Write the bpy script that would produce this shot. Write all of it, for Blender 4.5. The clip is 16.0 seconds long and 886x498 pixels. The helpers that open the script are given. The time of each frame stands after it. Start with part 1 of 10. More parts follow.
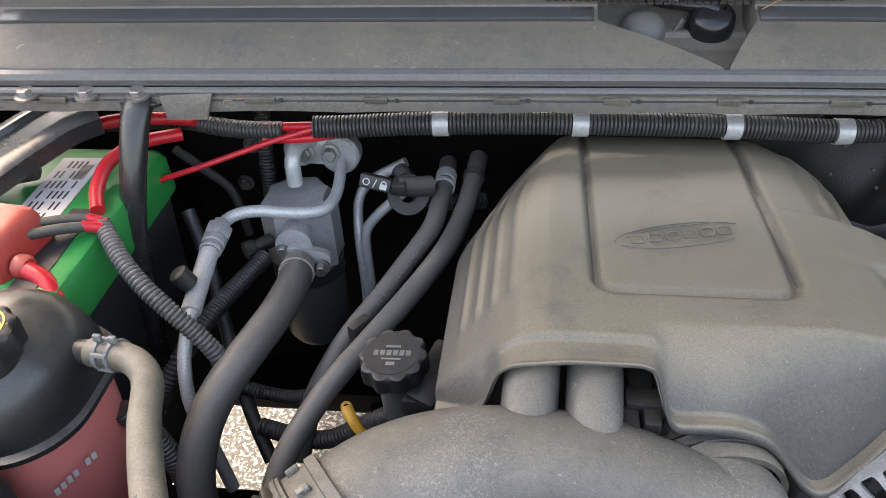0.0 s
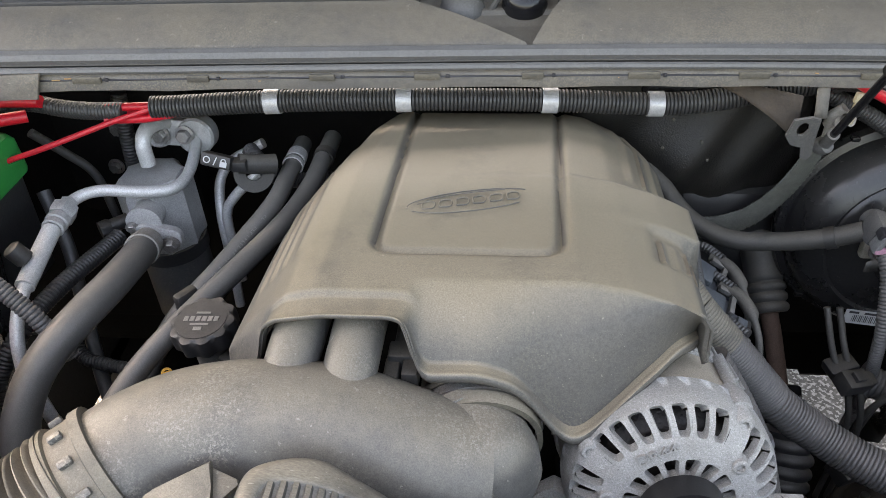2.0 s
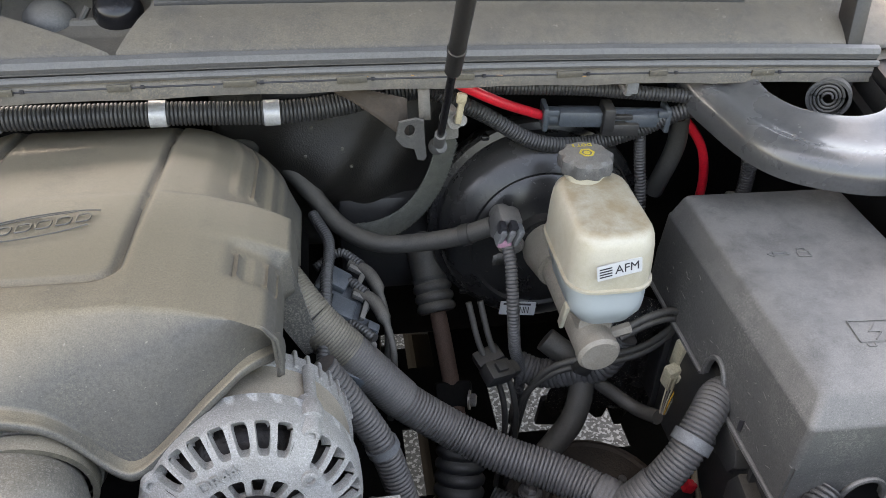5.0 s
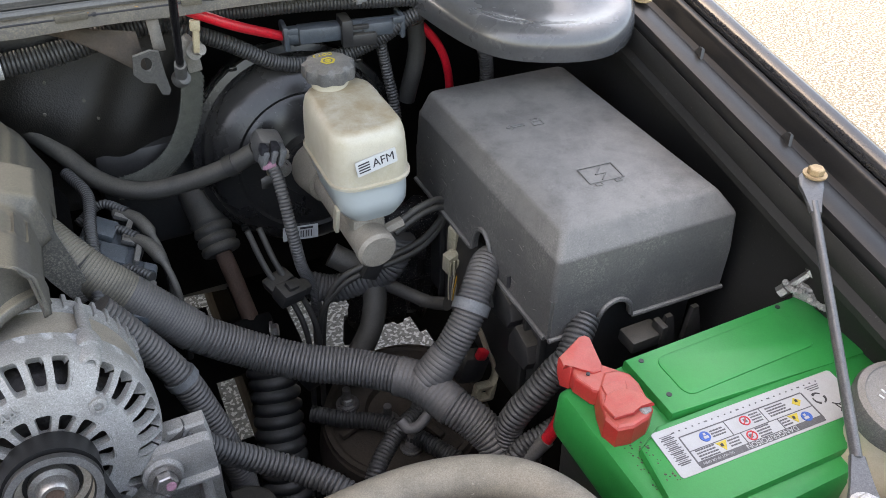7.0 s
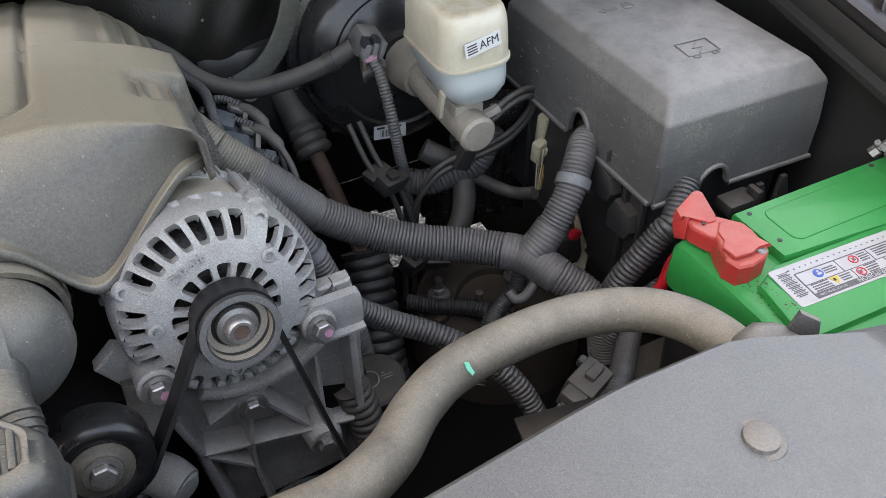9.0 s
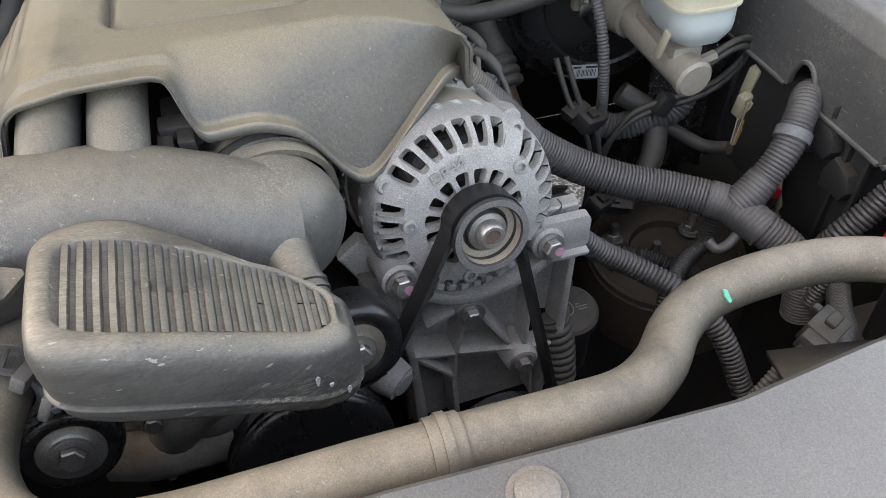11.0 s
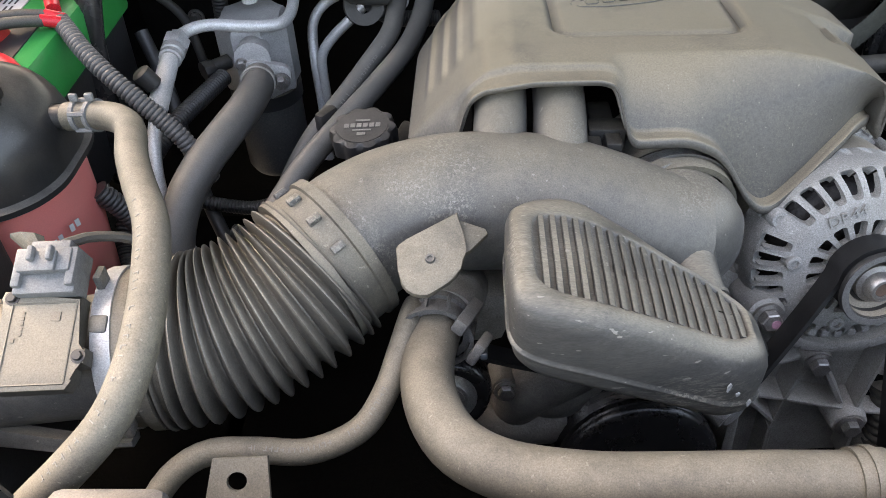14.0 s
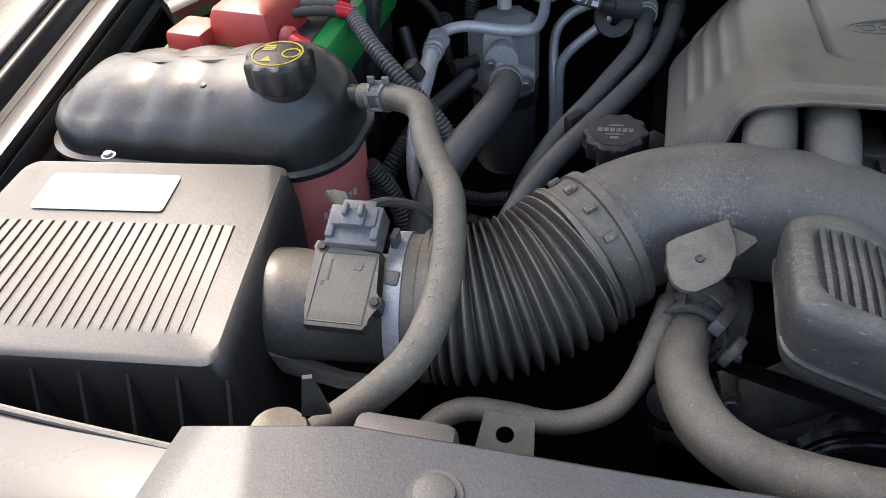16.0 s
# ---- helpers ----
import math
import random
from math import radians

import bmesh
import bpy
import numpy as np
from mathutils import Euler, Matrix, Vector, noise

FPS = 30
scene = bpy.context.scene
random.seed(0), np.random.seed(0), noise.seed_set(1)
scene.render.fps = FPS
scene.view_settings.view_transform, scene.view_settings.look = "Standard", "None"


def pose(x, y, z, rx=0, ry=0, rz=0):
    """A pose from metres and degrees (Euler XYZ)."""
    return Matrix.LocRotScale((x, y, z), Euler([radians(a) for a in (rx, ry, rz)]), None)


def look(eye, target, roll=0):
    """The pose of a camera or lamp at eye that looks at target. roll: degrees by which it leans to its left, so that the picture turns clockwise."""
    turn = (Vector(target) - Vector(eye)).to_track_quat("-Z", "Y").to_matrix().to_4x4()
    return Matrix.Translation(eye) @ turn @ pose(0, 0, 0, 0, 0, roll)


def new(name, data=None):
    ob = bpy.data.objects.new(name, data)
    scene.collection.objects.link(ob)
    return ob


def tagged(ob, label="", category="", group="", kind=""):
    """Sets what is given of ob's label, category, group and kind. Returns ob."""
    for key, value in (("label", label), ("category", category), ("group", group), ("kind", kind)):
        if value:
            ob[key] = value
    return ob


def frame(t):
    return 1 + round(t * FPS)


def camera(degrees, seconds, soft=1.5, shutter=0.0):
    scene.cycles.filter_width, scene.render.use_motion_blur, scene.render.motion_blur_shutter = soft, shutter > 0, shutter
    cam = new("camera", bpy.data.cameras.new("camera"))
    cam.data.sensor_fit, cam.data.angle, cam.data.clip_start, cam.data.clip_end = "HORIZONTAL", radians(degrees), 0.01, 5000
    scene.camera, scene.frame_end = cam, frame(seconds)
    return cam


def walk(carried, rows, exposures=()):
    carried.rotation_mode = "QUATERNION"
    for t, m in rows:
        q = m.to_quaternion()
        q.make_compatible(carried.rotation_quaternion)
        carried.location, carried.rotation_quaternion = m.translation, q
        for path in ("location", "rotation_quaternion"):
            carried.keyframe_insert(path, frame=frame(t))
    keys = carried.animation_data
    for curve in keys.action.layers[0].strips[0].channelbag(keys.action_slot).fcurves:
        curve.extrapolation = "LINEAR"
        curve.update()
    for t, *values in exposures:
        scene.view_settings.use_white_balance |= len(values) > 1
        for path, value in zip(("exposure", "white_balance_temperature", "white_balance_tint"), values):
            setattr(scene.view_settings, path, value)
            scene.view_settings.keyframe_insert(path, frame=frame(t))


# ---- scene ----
cam = camera(58.8, 16.0, 0.7)
PATH = [
    (0, (-0.058, -0.382, 1.611), (-0.284, 1.185, 0.389), -3.2),
    (0.5, (-0.01, -0.39, 1.606), (-0.259, 1.175, 0.386), -3.8),
    (1, (0.034, -0.408, 1.606), (-0.219, 1.159, 0.389), -4.1),
    (1.5, (0.076, -0.413, 1.605), (-0.16, 1.153, 0.385), -4.0),
    (2, (0.119, -0.408, 1.599), (-0.08, 1.16, 0.374), -3.5),
    (2.5, (0.164, -0.403, 1.597), (0.004, 1.169, 0.372), -3.2),
    (3, (0.206, -0.396, 1.592), (0.103, 1.183, 0.368), -2.4),
    (3.5, (0.244, -0.388, 1.586), (0.229, 1.197, 0.367), -1.2),
    (3.7, (0.258, -0.384, 1.584), (0.3, 1.201, 0.366), -0.2),
    (5.8, (0.357, -0.418, 1.571), (0.774, 1.134, 0.381), 0.6),
    (6, (0.362, -0.428, 1.568), (0.846, 1.099, 0.37), 0.6),
    (6.5, (0.371, -0.45, 1.559), (0.982, 1.005, 0.331), 0.6),
    (7, (0.355, -0.471, 1.546), (1.037, 0.928, 0.291), 0.8),
    (7.5, (0.331, -0.495, 1.54), (1.014, 0.883, 0.261), -0.1),
    (8, (0.304, -0.505, 1.527), (0.973, 0.851, 0.218), -1.0),
    (8.2, (0.287, -0.508, 1.523), (0.947, 0.846, 0.208), -1.2),
    (10.3, (0.119, -0.502, 1.507), (0.645, 0.823, 0.104), -1.1),
    (10.5, (0.105, -0.497, 1.502), (0.603, 0.834, 0.094), -0.8),
    (11, (0.074, -0.488, 1.496), (0.496, 0.869, 0.089), -0.5),
    (11.5, (0.047, -0.484, 1.498), (0.395, 0.898, 0.094), -0.2),
    (12, (0.021, -0.485, 1.502), (0.297, 0.921, 0.107), -0.1),
    (12.5, (-0.001, -0.488, 1.505), (0.202, 0.941, 0.121), -0.4),
    (13, (-0.028, -0.495, 1.508), (0.086, 0.957, 0.137), -0.9),
    (13.5, (-0.057, -0.5, 1.51), (-0.039, 0.969, 0.153), -1.8),
    (14, (-0.08, -0.509, 1.513), (-0.152, 0.967, 0.165), -2.5),
    (14.5, (-0.103, -0.524, 1.516), (-0.304, 0.952, 0.181), -3.8),
    (15, (-0.123, -0.538, 1.518), (-0.426, 0.93, 0.194), -4.4),
    (15.5, (-0.143, -0.551, 1.523), (-0.528, 0.908, 0.21), -4.7),
    (16, (-0.158, -0.564, 1.528), (-0.61, 0.887, 0.228), -4.9),
]
walk(cam, [(t, look(eye, target, roll)) for t, eye, target, roll in PATH],
     [(0, 3.0, 8400, 13), (3, 3.33, 9500, 14), (6, 3.18, 9000, 13), (8, 3.13, 9000, 13), (10.5, 3.27, 9500, 13), (12, 3.33, 9100, 13), (13.5, 3.42, 8800, 13), (14.5, 2.82, 8700, 13), (15, 2.57, 8100, 13), (16, 2.17, 7300, 13)])

# ---- world, sun, exposure ----
SUN = Vector((-0.40, 0.52, 1.0)).normalized()
world = bpy.data.worlds.new("sky")
scene.world = world
world.use_nodes = True
wn = world.node_tree.nodes
sky = wn.new("ShaderNodeTexSky")
sky.sky_type, sky.sun_disc = "NISHITA", False
sky.sun_elevation = math.asin(SUN.z)
sky.sun_rotation = math.atan2(SUN.x, SUN.y)
sky.air_density, sky.dust_density, sky.ozone_density = 1.0, 4.0, 0.6
world.node_tree.links.new(sky.outputs["Color"], wn["Background"].inputs["Color"])
wn["Background"].inputs["Strength"].default_value = 0.15
sun_data = bpy.data.lights.new("sun", "SUN")
sun_data.energy, sun_data.angle, sun_data.color = 1.3, radians(0.6), (1.0, 0.97, 0.93)
sun = new("sun", sun_data)
sun.rotation_mode = "QUATERNION"
sun.rotation_quaternion = SUN.to_track_quat("Z", "Y")



# ---- materials ----
def material(name, color, rough=0.5, metal=0.0, second=None, amount=0.5, scale=18.0, fine=220.0, bump=0.15,
             coat=0.0, speck=None, speck_amount=0.0, dust=None, dust_amount=0.0, transmission=0.0, stretch=(1, 1, 1), spec=0.5, grain=0.34, grit=0.28, speck_at=0.70, scuff=None, scuff_amount=0.0, cover=(0.18, 0.56), settle=(0.2, 0.95)):
    """A worn surface: a base colour, large stains of a second colour, dust that settles on what faces up, fine specks and grain."""
    m = bpy.data.materials.new(name)
    m.use_nodes = True
    n, l = m.node_tree.nodes, m.node_tree.links
    out = n["Principled BSDF"]
    coords = n.new("ShaderNodeTexCoord")
    grid = n.new("ShaderNodeMapping")
    grid.inputs["Scale"].default_value = stretch
    l.new(coords.outputs["Object"], grid.inputs["Vector"])

    def noise_at(s, detail=4.0, rough_=0.6):
        t = n.new("ShaderNodeTexNoise")
        t.inputs["Scale"].default_value, t.inputs["Detail"].default_value, t.inputs["Roughness"].default_value = s, detail, rough_
        l.new(grid.outputs["Vector"], t.inputs["Vector"])
        return t.outputs["Fac"]

    def ramp(fac, lo, hi):
        r = n.new("ShaderNodeMapRange")
        r.inputs["From Min"].default_value, r.inputs["From Max"].default_value = lo, hi
        l.new(fac, r.inputs["Value"])
        return r.outputs["Result"]

    def times(a, b):
        t = n.new("ShaderNodeMath")
        t.operation = "MULTIPLY"
        l.new(a, t.inputs[0])
        if isinstance(b, float):
            t.inputs[1].default_value = b
        else:
            l.new(b, t.inputs[1])
        return t.outputs[0]

    def mix(fac, a, b):
        t = n.new("ShaderNodeMix")
        t.data_type = "RGBA"
        l.new(fac, t.inputs["Factor"])
        for value, slot in ((a, t.inputs["A"]), (b, t.inputs["B"])):
            if isinstance(value, tuple):
                slot.default_value = (*value[:3], 1)
            else:
                l.new(value, slot)
        return t.outputs["Result"]

    big, small = noise_at(scale, 5.0, 0.65), noise_at(fine, 3.0, 0.6)
    second = second or tuple(c * 0.6 for c in color)
    col = mix(times(ramp(big, 0.38, 0.66), float(amount)), tuple(color), tuple(second))
    col = mix(times(ramp(small, 0.42, 0.62), float(grain)), col, tuple(c * 0.55 for c in color))
    if dust:
        geo, sep = n.new("ShaderNodeNewGeometry"), n.new("ShaderNodeSeparateXYZ")
        l.new(geo.outputs["Normal"], sep.inputs["Vector"])
        lie = times(ramp(sep.outputs["Z"], settle[0], settle[1]), ramp(noise_at(scale * 1.7, 6.0, 0.7), cover[0], cover[1]))
        dusty = times(lie, float(dust_amount))
        col = mix(dusty, col, tuple(dust))
    if speck:
        col = mix(times(ramp(noise_at(fine * 1.1, 2.0, 0.5), speck_at, speck_at + 0.03), float(speck_amount)), col, tuple(speck))
    if scuff:
        field = times(ramp(noise_at(scale * 0.9, 3.0, 0.6), 0.47, 0.60), ramp(noise_at(430.0, 5.0, 0.8), 0.50, 0.57))
        col = mix(times(field, float(scuff_amount)), col, tuple(scuff))
    if grit:
        tiny = n.new("ShaderNodeMapRange")
        tiny.inputs["From Min"].default_value, tiny.inputs["From Max"].default_value = 0.3, 0.7
        tiny.inputs["To Min"].default_value, tiny.inputs["To Max"].default_value = 1 - grit, 1 + grit
        l.new(noise_at(950.0, 3.0, 0.75), tiny.inputs["Value"])
        shade = n.new("ShaderNodeMix")
        shade.data_type, shade.blend_type = "RGBA", "MULTIPLY"
        shade.inputs["Factor"].default_value = 1.0
        l.new(col, shade.inputs["A"])
        l.new(tiny.outputs["Result"], shade.inputs["B"])
        col = shade.outputs["Result"]
    l.new(col, out.inputs["Base Color"])
    r = n.new("ShaderNodeMapRange")
    r.inputs["To Min"].default_value, r.inputs["To Max"].default_value = max(0.03, rough - 0.12), min(1.0, rough + 0.12)
    l.new(big, r.inputs["Value"])
    l.new(r.outputs["Result"], out.inputs["Roughness"])
    out.inputs["Metallic"].default_value = metal
    out.inputs["Coat Weight"].default_value = coat
    out.inputs["Specular IOR Level"].default_value = spec
    out.inputs["Transmission Weight"].default_value = transmission
    if bump:
        b = n.new("ShaderNodeBump")
        b.inputs["Strength"].default_value, b.inputs["Distance"].default_value = bump, 0.002
        l.new(small, b.inputs["Height"])
        l.new(b.outputs["Normal"], out.inputs["Normal"])
    return m


TAN = (0.21, 0.17, 0.12)
M_COVER = material("dusty_cover_plastic", (0.085, 0.082, 0.078), 0.55, second=(0.12, 0.11, 0.09), amount=0.7, scale=6, fine=300, bump=0.08,
                   dust=(0.275, 0.232, 0.165), dust_amount=0.88, speck=(0.5, 0.46, 0.38), speck_amount=0.25, speck_at=0.72, scuff=(0.30, 0.265, 0.20), scuff_amount=0.25, cover=(0.05, 0.46), settle=(0.50, 0.97))
M_DUCT = material("dusty_duct_plastic", (0.072, 0.071, 0.069), 0.45, second=(0.12, 0.115, 0.105), amount=0.7, scale=9, fine=170, bump=0.12,
                  dust=(0.245, 0.215, 0.165), dust_amount=0.65, speck=(0.46, 0.43, 0.38), speck_amount=0.25, scuff=(0.33, 0.305, 0.26), scuff_amount=0.5, settle=(0.40, 0.97))
M_BLACK = material("black_plastic", (0.022, 0.022, 0.023), 0.5, second=(0.04, 0.038, 0.035), scale=25, fine=300, bump=0.1,
                   dust=(0.14, 0.12, 0.09), dust_amount=0.35)
M_GREY = material("grey_plastic", (0.08, 0.081, 0.083), 0.5, second=(0.11, 0.106, 0.098), scale=14, fine=350, bump=0.12,
                  dust=(0.22, 0.20, 0.17), dust_amount=0.55, scuff=(0.2, 0.19, 0.17), scuff_amount=0.3, speck=(0.4, 0.38, 0.34), speck_amount=0.2)
M_SENSOR = material("dusty_sensor_plastic", (0.045, 0.041, 0.035), 0.5, second=(0.075, 0.068, 0.055), scale=18, fine=300, bump=0.08, dust=(0.20, 0.18, 0.14), dust_amount=0.8, cover=(0.0, 0.45), settle=(0.2, 0.9))
M_FUSE = material("faded_black_lid_plastic", (0.078, 0.077, 0.076), 0.5, second=(0.105, 0.101, 0.094), scale=16, fine=420, bump=0.12,
                  dust=(0.225, 0.216, 0.200), dust_amount=0.75, scuff=(0.23, 0.22, 0.20), scuff_amount=0.4, speck=(0.36, 0.35, 0.32), speck_amount=0.25, settle=(0.35, 0.98))
M_CAP = material("black_cap_plastic", (0.018, 0.018, 0.019), 0.45, second=(0.03, 0.029, 0.028), scale=22, fine=300, bump=0.08, dust=(0.12, 0.112, 0.10), dust_amount=0.3)
M_COWL = material("faded_cowl_plastic", (0.10, 0.095, 0.088), 0.65, second=(0.15, 0.135, 0.11), amount=0.8, scale=11, fine=120, bump=0.2,
                  dust=(0.2, 0.17, 0.13), dust_amount=0.55, speck=(0.34, 0.3, 0.24), speck_amount=0.35, scuff=(0.22, 0.19, 0.14), scuff_amount=0.5)
M_RUBBER = material("black_rubber", (0.040, 0.039, 0.037), 0.6, second=(0.065, 0.06, 0.052), scale=20, fine=400, bump=0.1,
                    dust=(0.18, 0.16, 0.13), dust_amount=0.5)
M_HOSE = material("smooth_rubber_hose", (0.088, 0.086, 0.082), 0.5, second=(0.105, 0.100, 0.090), scale=9, fine=420, bump=0.05, dust=(0.21, 0.198, 0.175), dust_amount=0.55, grain=0.2, grit=0.2)
M_DUSTRUB = material("dusty_rubber_hose", (0.07, 0.065, 0.055), 0.65, second=(0.13, 0.115, 0.085), amount=0.8, scale=14, fine=260, bump=0.12,
                     dust=(0.26, 0.23, 0.18), dust_amount=0.75, speck=(0.4, 0.37, 0.3), speck_amount=0.3)
M_LOOM = material("corrugated_loom_plastic", (0.075, 0.075, 0.077), 0.5, second=(0.10, 0.096, 0.09), scale=20, fine=300, bump=0.08,
                  dust=(0.2, 0.175, 0.15), dust_amount=0.45)
M_LOOMB = material("black_loom_plastic", (0.034, 0.034, 0.036), 0.42, second=(0.05, 0.049, 0.047), scale=20, fine=300, bump=0.06,
                   dust=(0.17, 0.165, 0.155), dust_amount=0.4)
M_SEAL = material("weathered_seal_rubber", (0.105, 0.105, 0.105), 0.42, second=(0.14, 0.136, 0.128), scale=12, fine=300, bump=0.06, dust=(0.20, 0.195, 0.185), dust_amount=0.5)
M_CAST = material("cast_aluminium", (0.33, 0.328, 0.32), 0.62, 0.12, second=(0.22, 0.21, 0.195), amount=0.6, scale=30, fine=500, bump=0.35, grit=0.32,
                  dust=(0.30, 0.285, 0.25), dust_amount=0.35, speck=(0.5, 0.49, 0.475), speck_amount=0.45, speck_at=0.64, scuff=(0.22, 0.21, 0.19), scuff_amount=0.6)
M_DIRTCAST = material("dirty_cast_aluminium", (0.36, 0.345, 0.32), 0.6, 0.12, second=(0.17, 0.155, 0.135), amount=0.8, scale=24, fine=420, bump=0.35,
                      dust=(0.2, 0.17, 0.13), dust_amount=0.5)
M_GRIMECAST = material("grimy_cast_aluminium", (0.17, 0.163, 0.152), 0.6, 0.15, second=(0.085, 0.078, 0.068), amount=0.9, scale=30, fine=420, bump=0.4, dust=(0.15, 0.135, 0.11), dust_amount=0.3)
M_ACHEAD = material("satin_aluminium_head", (0.50, 0.50, 0.495), 0.36, 0.2, second=(0.33, 0.328, 0.32), scale=26, fine=420, bump=0.15, dust=(0.2, 0.19, 0.17), dust_amount=0.35)
M_ALU = material("aluminium_tube", (0.64, 0.64, 0.63), 0.40, 0.25, second=(0.46, 0.45, 0.43), scale=30, fine=400, bump=0.1)
M_STEEL = material("dull_steel", (0.42, 0.41, 0.40), 0.4, 0.8, second=(0.28, 0.24, 0.2), scale=60, fine=500, bump=0.15)
M_ROD = material("grey_phosphated_steel", (0.11, 0.113, 0.118), 0.36, 0.45, second=(0.075, 0.076, 0.08), scale=30, fine=400, bump=0.06)
M_LIP = material("worn_pulley_steel", (0.20, 0.20, 0.198), 0.42, 0.4, second=(0.15, 0.147, 0.14), scale=40, fine=400, bump=0.08)
M_GOLD = material("zinc_yellow_bolt", (0.42, 0.31, 0.18), 0.55, 0.35, second=(0.24, 0.15, 0.08), scale=60, fine=500, bump=0.1)
M_RUST = material("rusty_steel", (0.12, 0.075, 0.055), 0.8, 0.2, second=(0.07, 0.045, 0.035), scale=40, fine=400, bump=0.3)
M_PAINT = material("black_car_paint", (0.012, 0.013, 0.016), 0.25, second=(0.025, 0.024, 0.024), scale=8, fine=200, bump=0.02, coat=0.25,
                   dust=(0.12, 0.115, 0.11), dust_amount=0.08, grit=0.1)
M_SATIN = material("satin_black_paint", (0.02, 0.02, 0.021), 0.4, second=(0.045, 0.042, 0.04), scale=14, fine=300, bump=0.08,
                   dust=(0.11, 0.105, 0.095), dust_amount=0.2)
M_GLOSS = material("gloss_black_pulley", (0.009, 0.009, 0.011), 0.24, second=(0.013, 0.013, 0.014), scale=20, fine=300, bump=0.02, coat=0.1, spec=0.4, grit=0.1,
                   dust=(0.07, 0.065, 0.055), dust_amount=0.08)
# Base and specular held near black: the deep bay's shade is in the colour.
M_DARK = material("dirty_shade_black", (0.006, 0.006, 0.006), 0.85, second=(0.014, 0.012, 0.010), scale=12, fine=200, bump=0.3, spec=0.15)
M_RED = material("red_plastic", (0.46, 0.032, 0.03), 0.42, second=(0.38, 0.07, 0.05), scale=20, fine=300, bump=0.06, grain=0.15, grit=0.12,
                 dust=(0.45, 0.3, 0.22), dust_amount=0.25)
M_REDWIRE = material("red_cable", (0.60, 0.012, 0.025), 0.4, second=(0.42, 0.02, 0.03), scale=30, fine=300, bump=0.04)
M_GREEN = material("green_battery_plastic", (0.004, 0.25, 0.055), 0.4, second=(0.006, 0.20, 0.045), scale=12, fine=300, bump=0.05, grain=0.08, grit=0.08,
                   dust=(0.02, 0.28, 0.085), dust_amount=0.2)
M_MILK = material("yellowed_white_plastic", (0.48, 0.45, 0.37), 0.35, second=(0.37, 0.32, 0.22), amount=0.7, scale=20, fine=300, bump=0.05, grain=0.06, grit=0.08,
                  dust=(0.29, 0.215, 0.12), dust_amount=0.8, settle=(0.6, 1.0), cover=(0.3, 0.6))
M_FLUID = material("clear_white_plastic", (0.34, 0.375, 0.37), 0.3, second=(0.29, 0.32, 0.32), scale=10, fine=300, bump=0.0, grain=0.0, grit=0.03)
M_COOL = material("pink_coolant_plastic", (0.80, 0.22, 0.20), 0.35, second=(0.62, 0.25, 0.22), scale=7, fine=300, bump=0.0, grain=0.0, grit=0.05)
M_TAN = material("tan_connector_plastic", (0.42, 0.36, 0.24), 0.5, second=(0.3, 0.24, 0.15), scale=40, fine=300, bump=0.06)
M_TANPALE = material("pale_tan_plastic", (0.52, 0.47, 0.34), 0.5, second=(0.40, 0.34, 0.22), scale=50, fine=300, bump=0.06)
M_YELLOW = material("yellow_plastic", (0.62, 0.33, 0.03), 0.45, second=(0.45, 0.24, 0.05), scale=40, fine=300, bump=0.05)
M_PRINT = material("yellow_print", (0.6, 0.46, 0.05), 0.5, bump=0.0)
M_WHITE = material("white_label", (0.52, 0.53, 0.53), 0.5, grain=0.05, grit=0.05, second=(0.44, 0.44, 0.43), amount=0.5, scale=50, bump=0.02)
M_LABEL = material("greyed_white_label", (0.40, 0.41, 0.415), 0.45, grain=0.05, grit=0.06, second=(0.34, 0.345, 0.345), amount=0.5, scale=60, bump=0.02)
M_INKGREY = material("grey_ink", (0.10, 0.10, 0.105), 0.5, bump=0.0)
M_INK = material("black_ink", (0.03, 0.03, 0.035), 0.5, bump=0.0)
M_INKRED = material("red_ink", (0.55, 0.03, 0.04), 0.5, bump=0.0)
M_INKBLUE = material("blue_ink", (0.03, 0.12, 0.45), 0.5, bump=0.0)
M_BAND = material("silver_tape_band", (0.46, 0.465, 0.47), 0.4, 0.3, second=(0.4, 0.4, 0.41), scale=60, bump=0.05)
M_TOWER = material("dirty_brown_steel", (0.05, 0.04, 0.032), 0.8, 0.1, second=(0.085, 0.06, 0.042), scale=30, fine=300, bump=0.4, dust=(0.1, 0.08, 0.06), dust_amount=0.4)
M_DOME = material("gloss_black_tank_plastic", (0.016, 0.017, 0.018), 0.33, second=(0.03, 0.03, 0.03), scale=16, fine=250, bump=0.05,
                  dust=(0.15, 0.145, 0.135), dust_amount=0.5, speck=(0.12, 0.11, 0.1), speck_amount=0.35)
M_BODY = material("dark_body_shell", (0.012, 0.012, 0.013), 0.3, second=(0.02, 0.02, 0.02), scale=5, bump=0.0, coat=0.4)
M_MAF = material("light_grey_connector", (0.15, 0.157, 0.16), 0.5, second=(0.2, 0.2, 0.2), scale=40, bump=0.05)
# Base lowered to hold the shade on the box's sides; dust lightens the top.
M_AIRBOX = material("shade_sided_airbox_plastic", (0.024, 0.024, 0.024), 0.5, second=(0.035, 0.034, 0.032), amount=0.6, scale=12, fine=300, bump=0.15,
                    dust=(0.128, 0.124, 0.115), dust_amount=0.85, scuff=(0.085, 0.082, 0.074), scuff_amount=0.3, cover=(-0.2, 0.42))
M_HAZE = material("hazy_lamp_plastic", (0.050, 0.053, 0.057), 0.3, second=(0.035, 0.037, 0.04), scale=10, fine=300, bump=0.02, grain=0.05, grit=0.05)
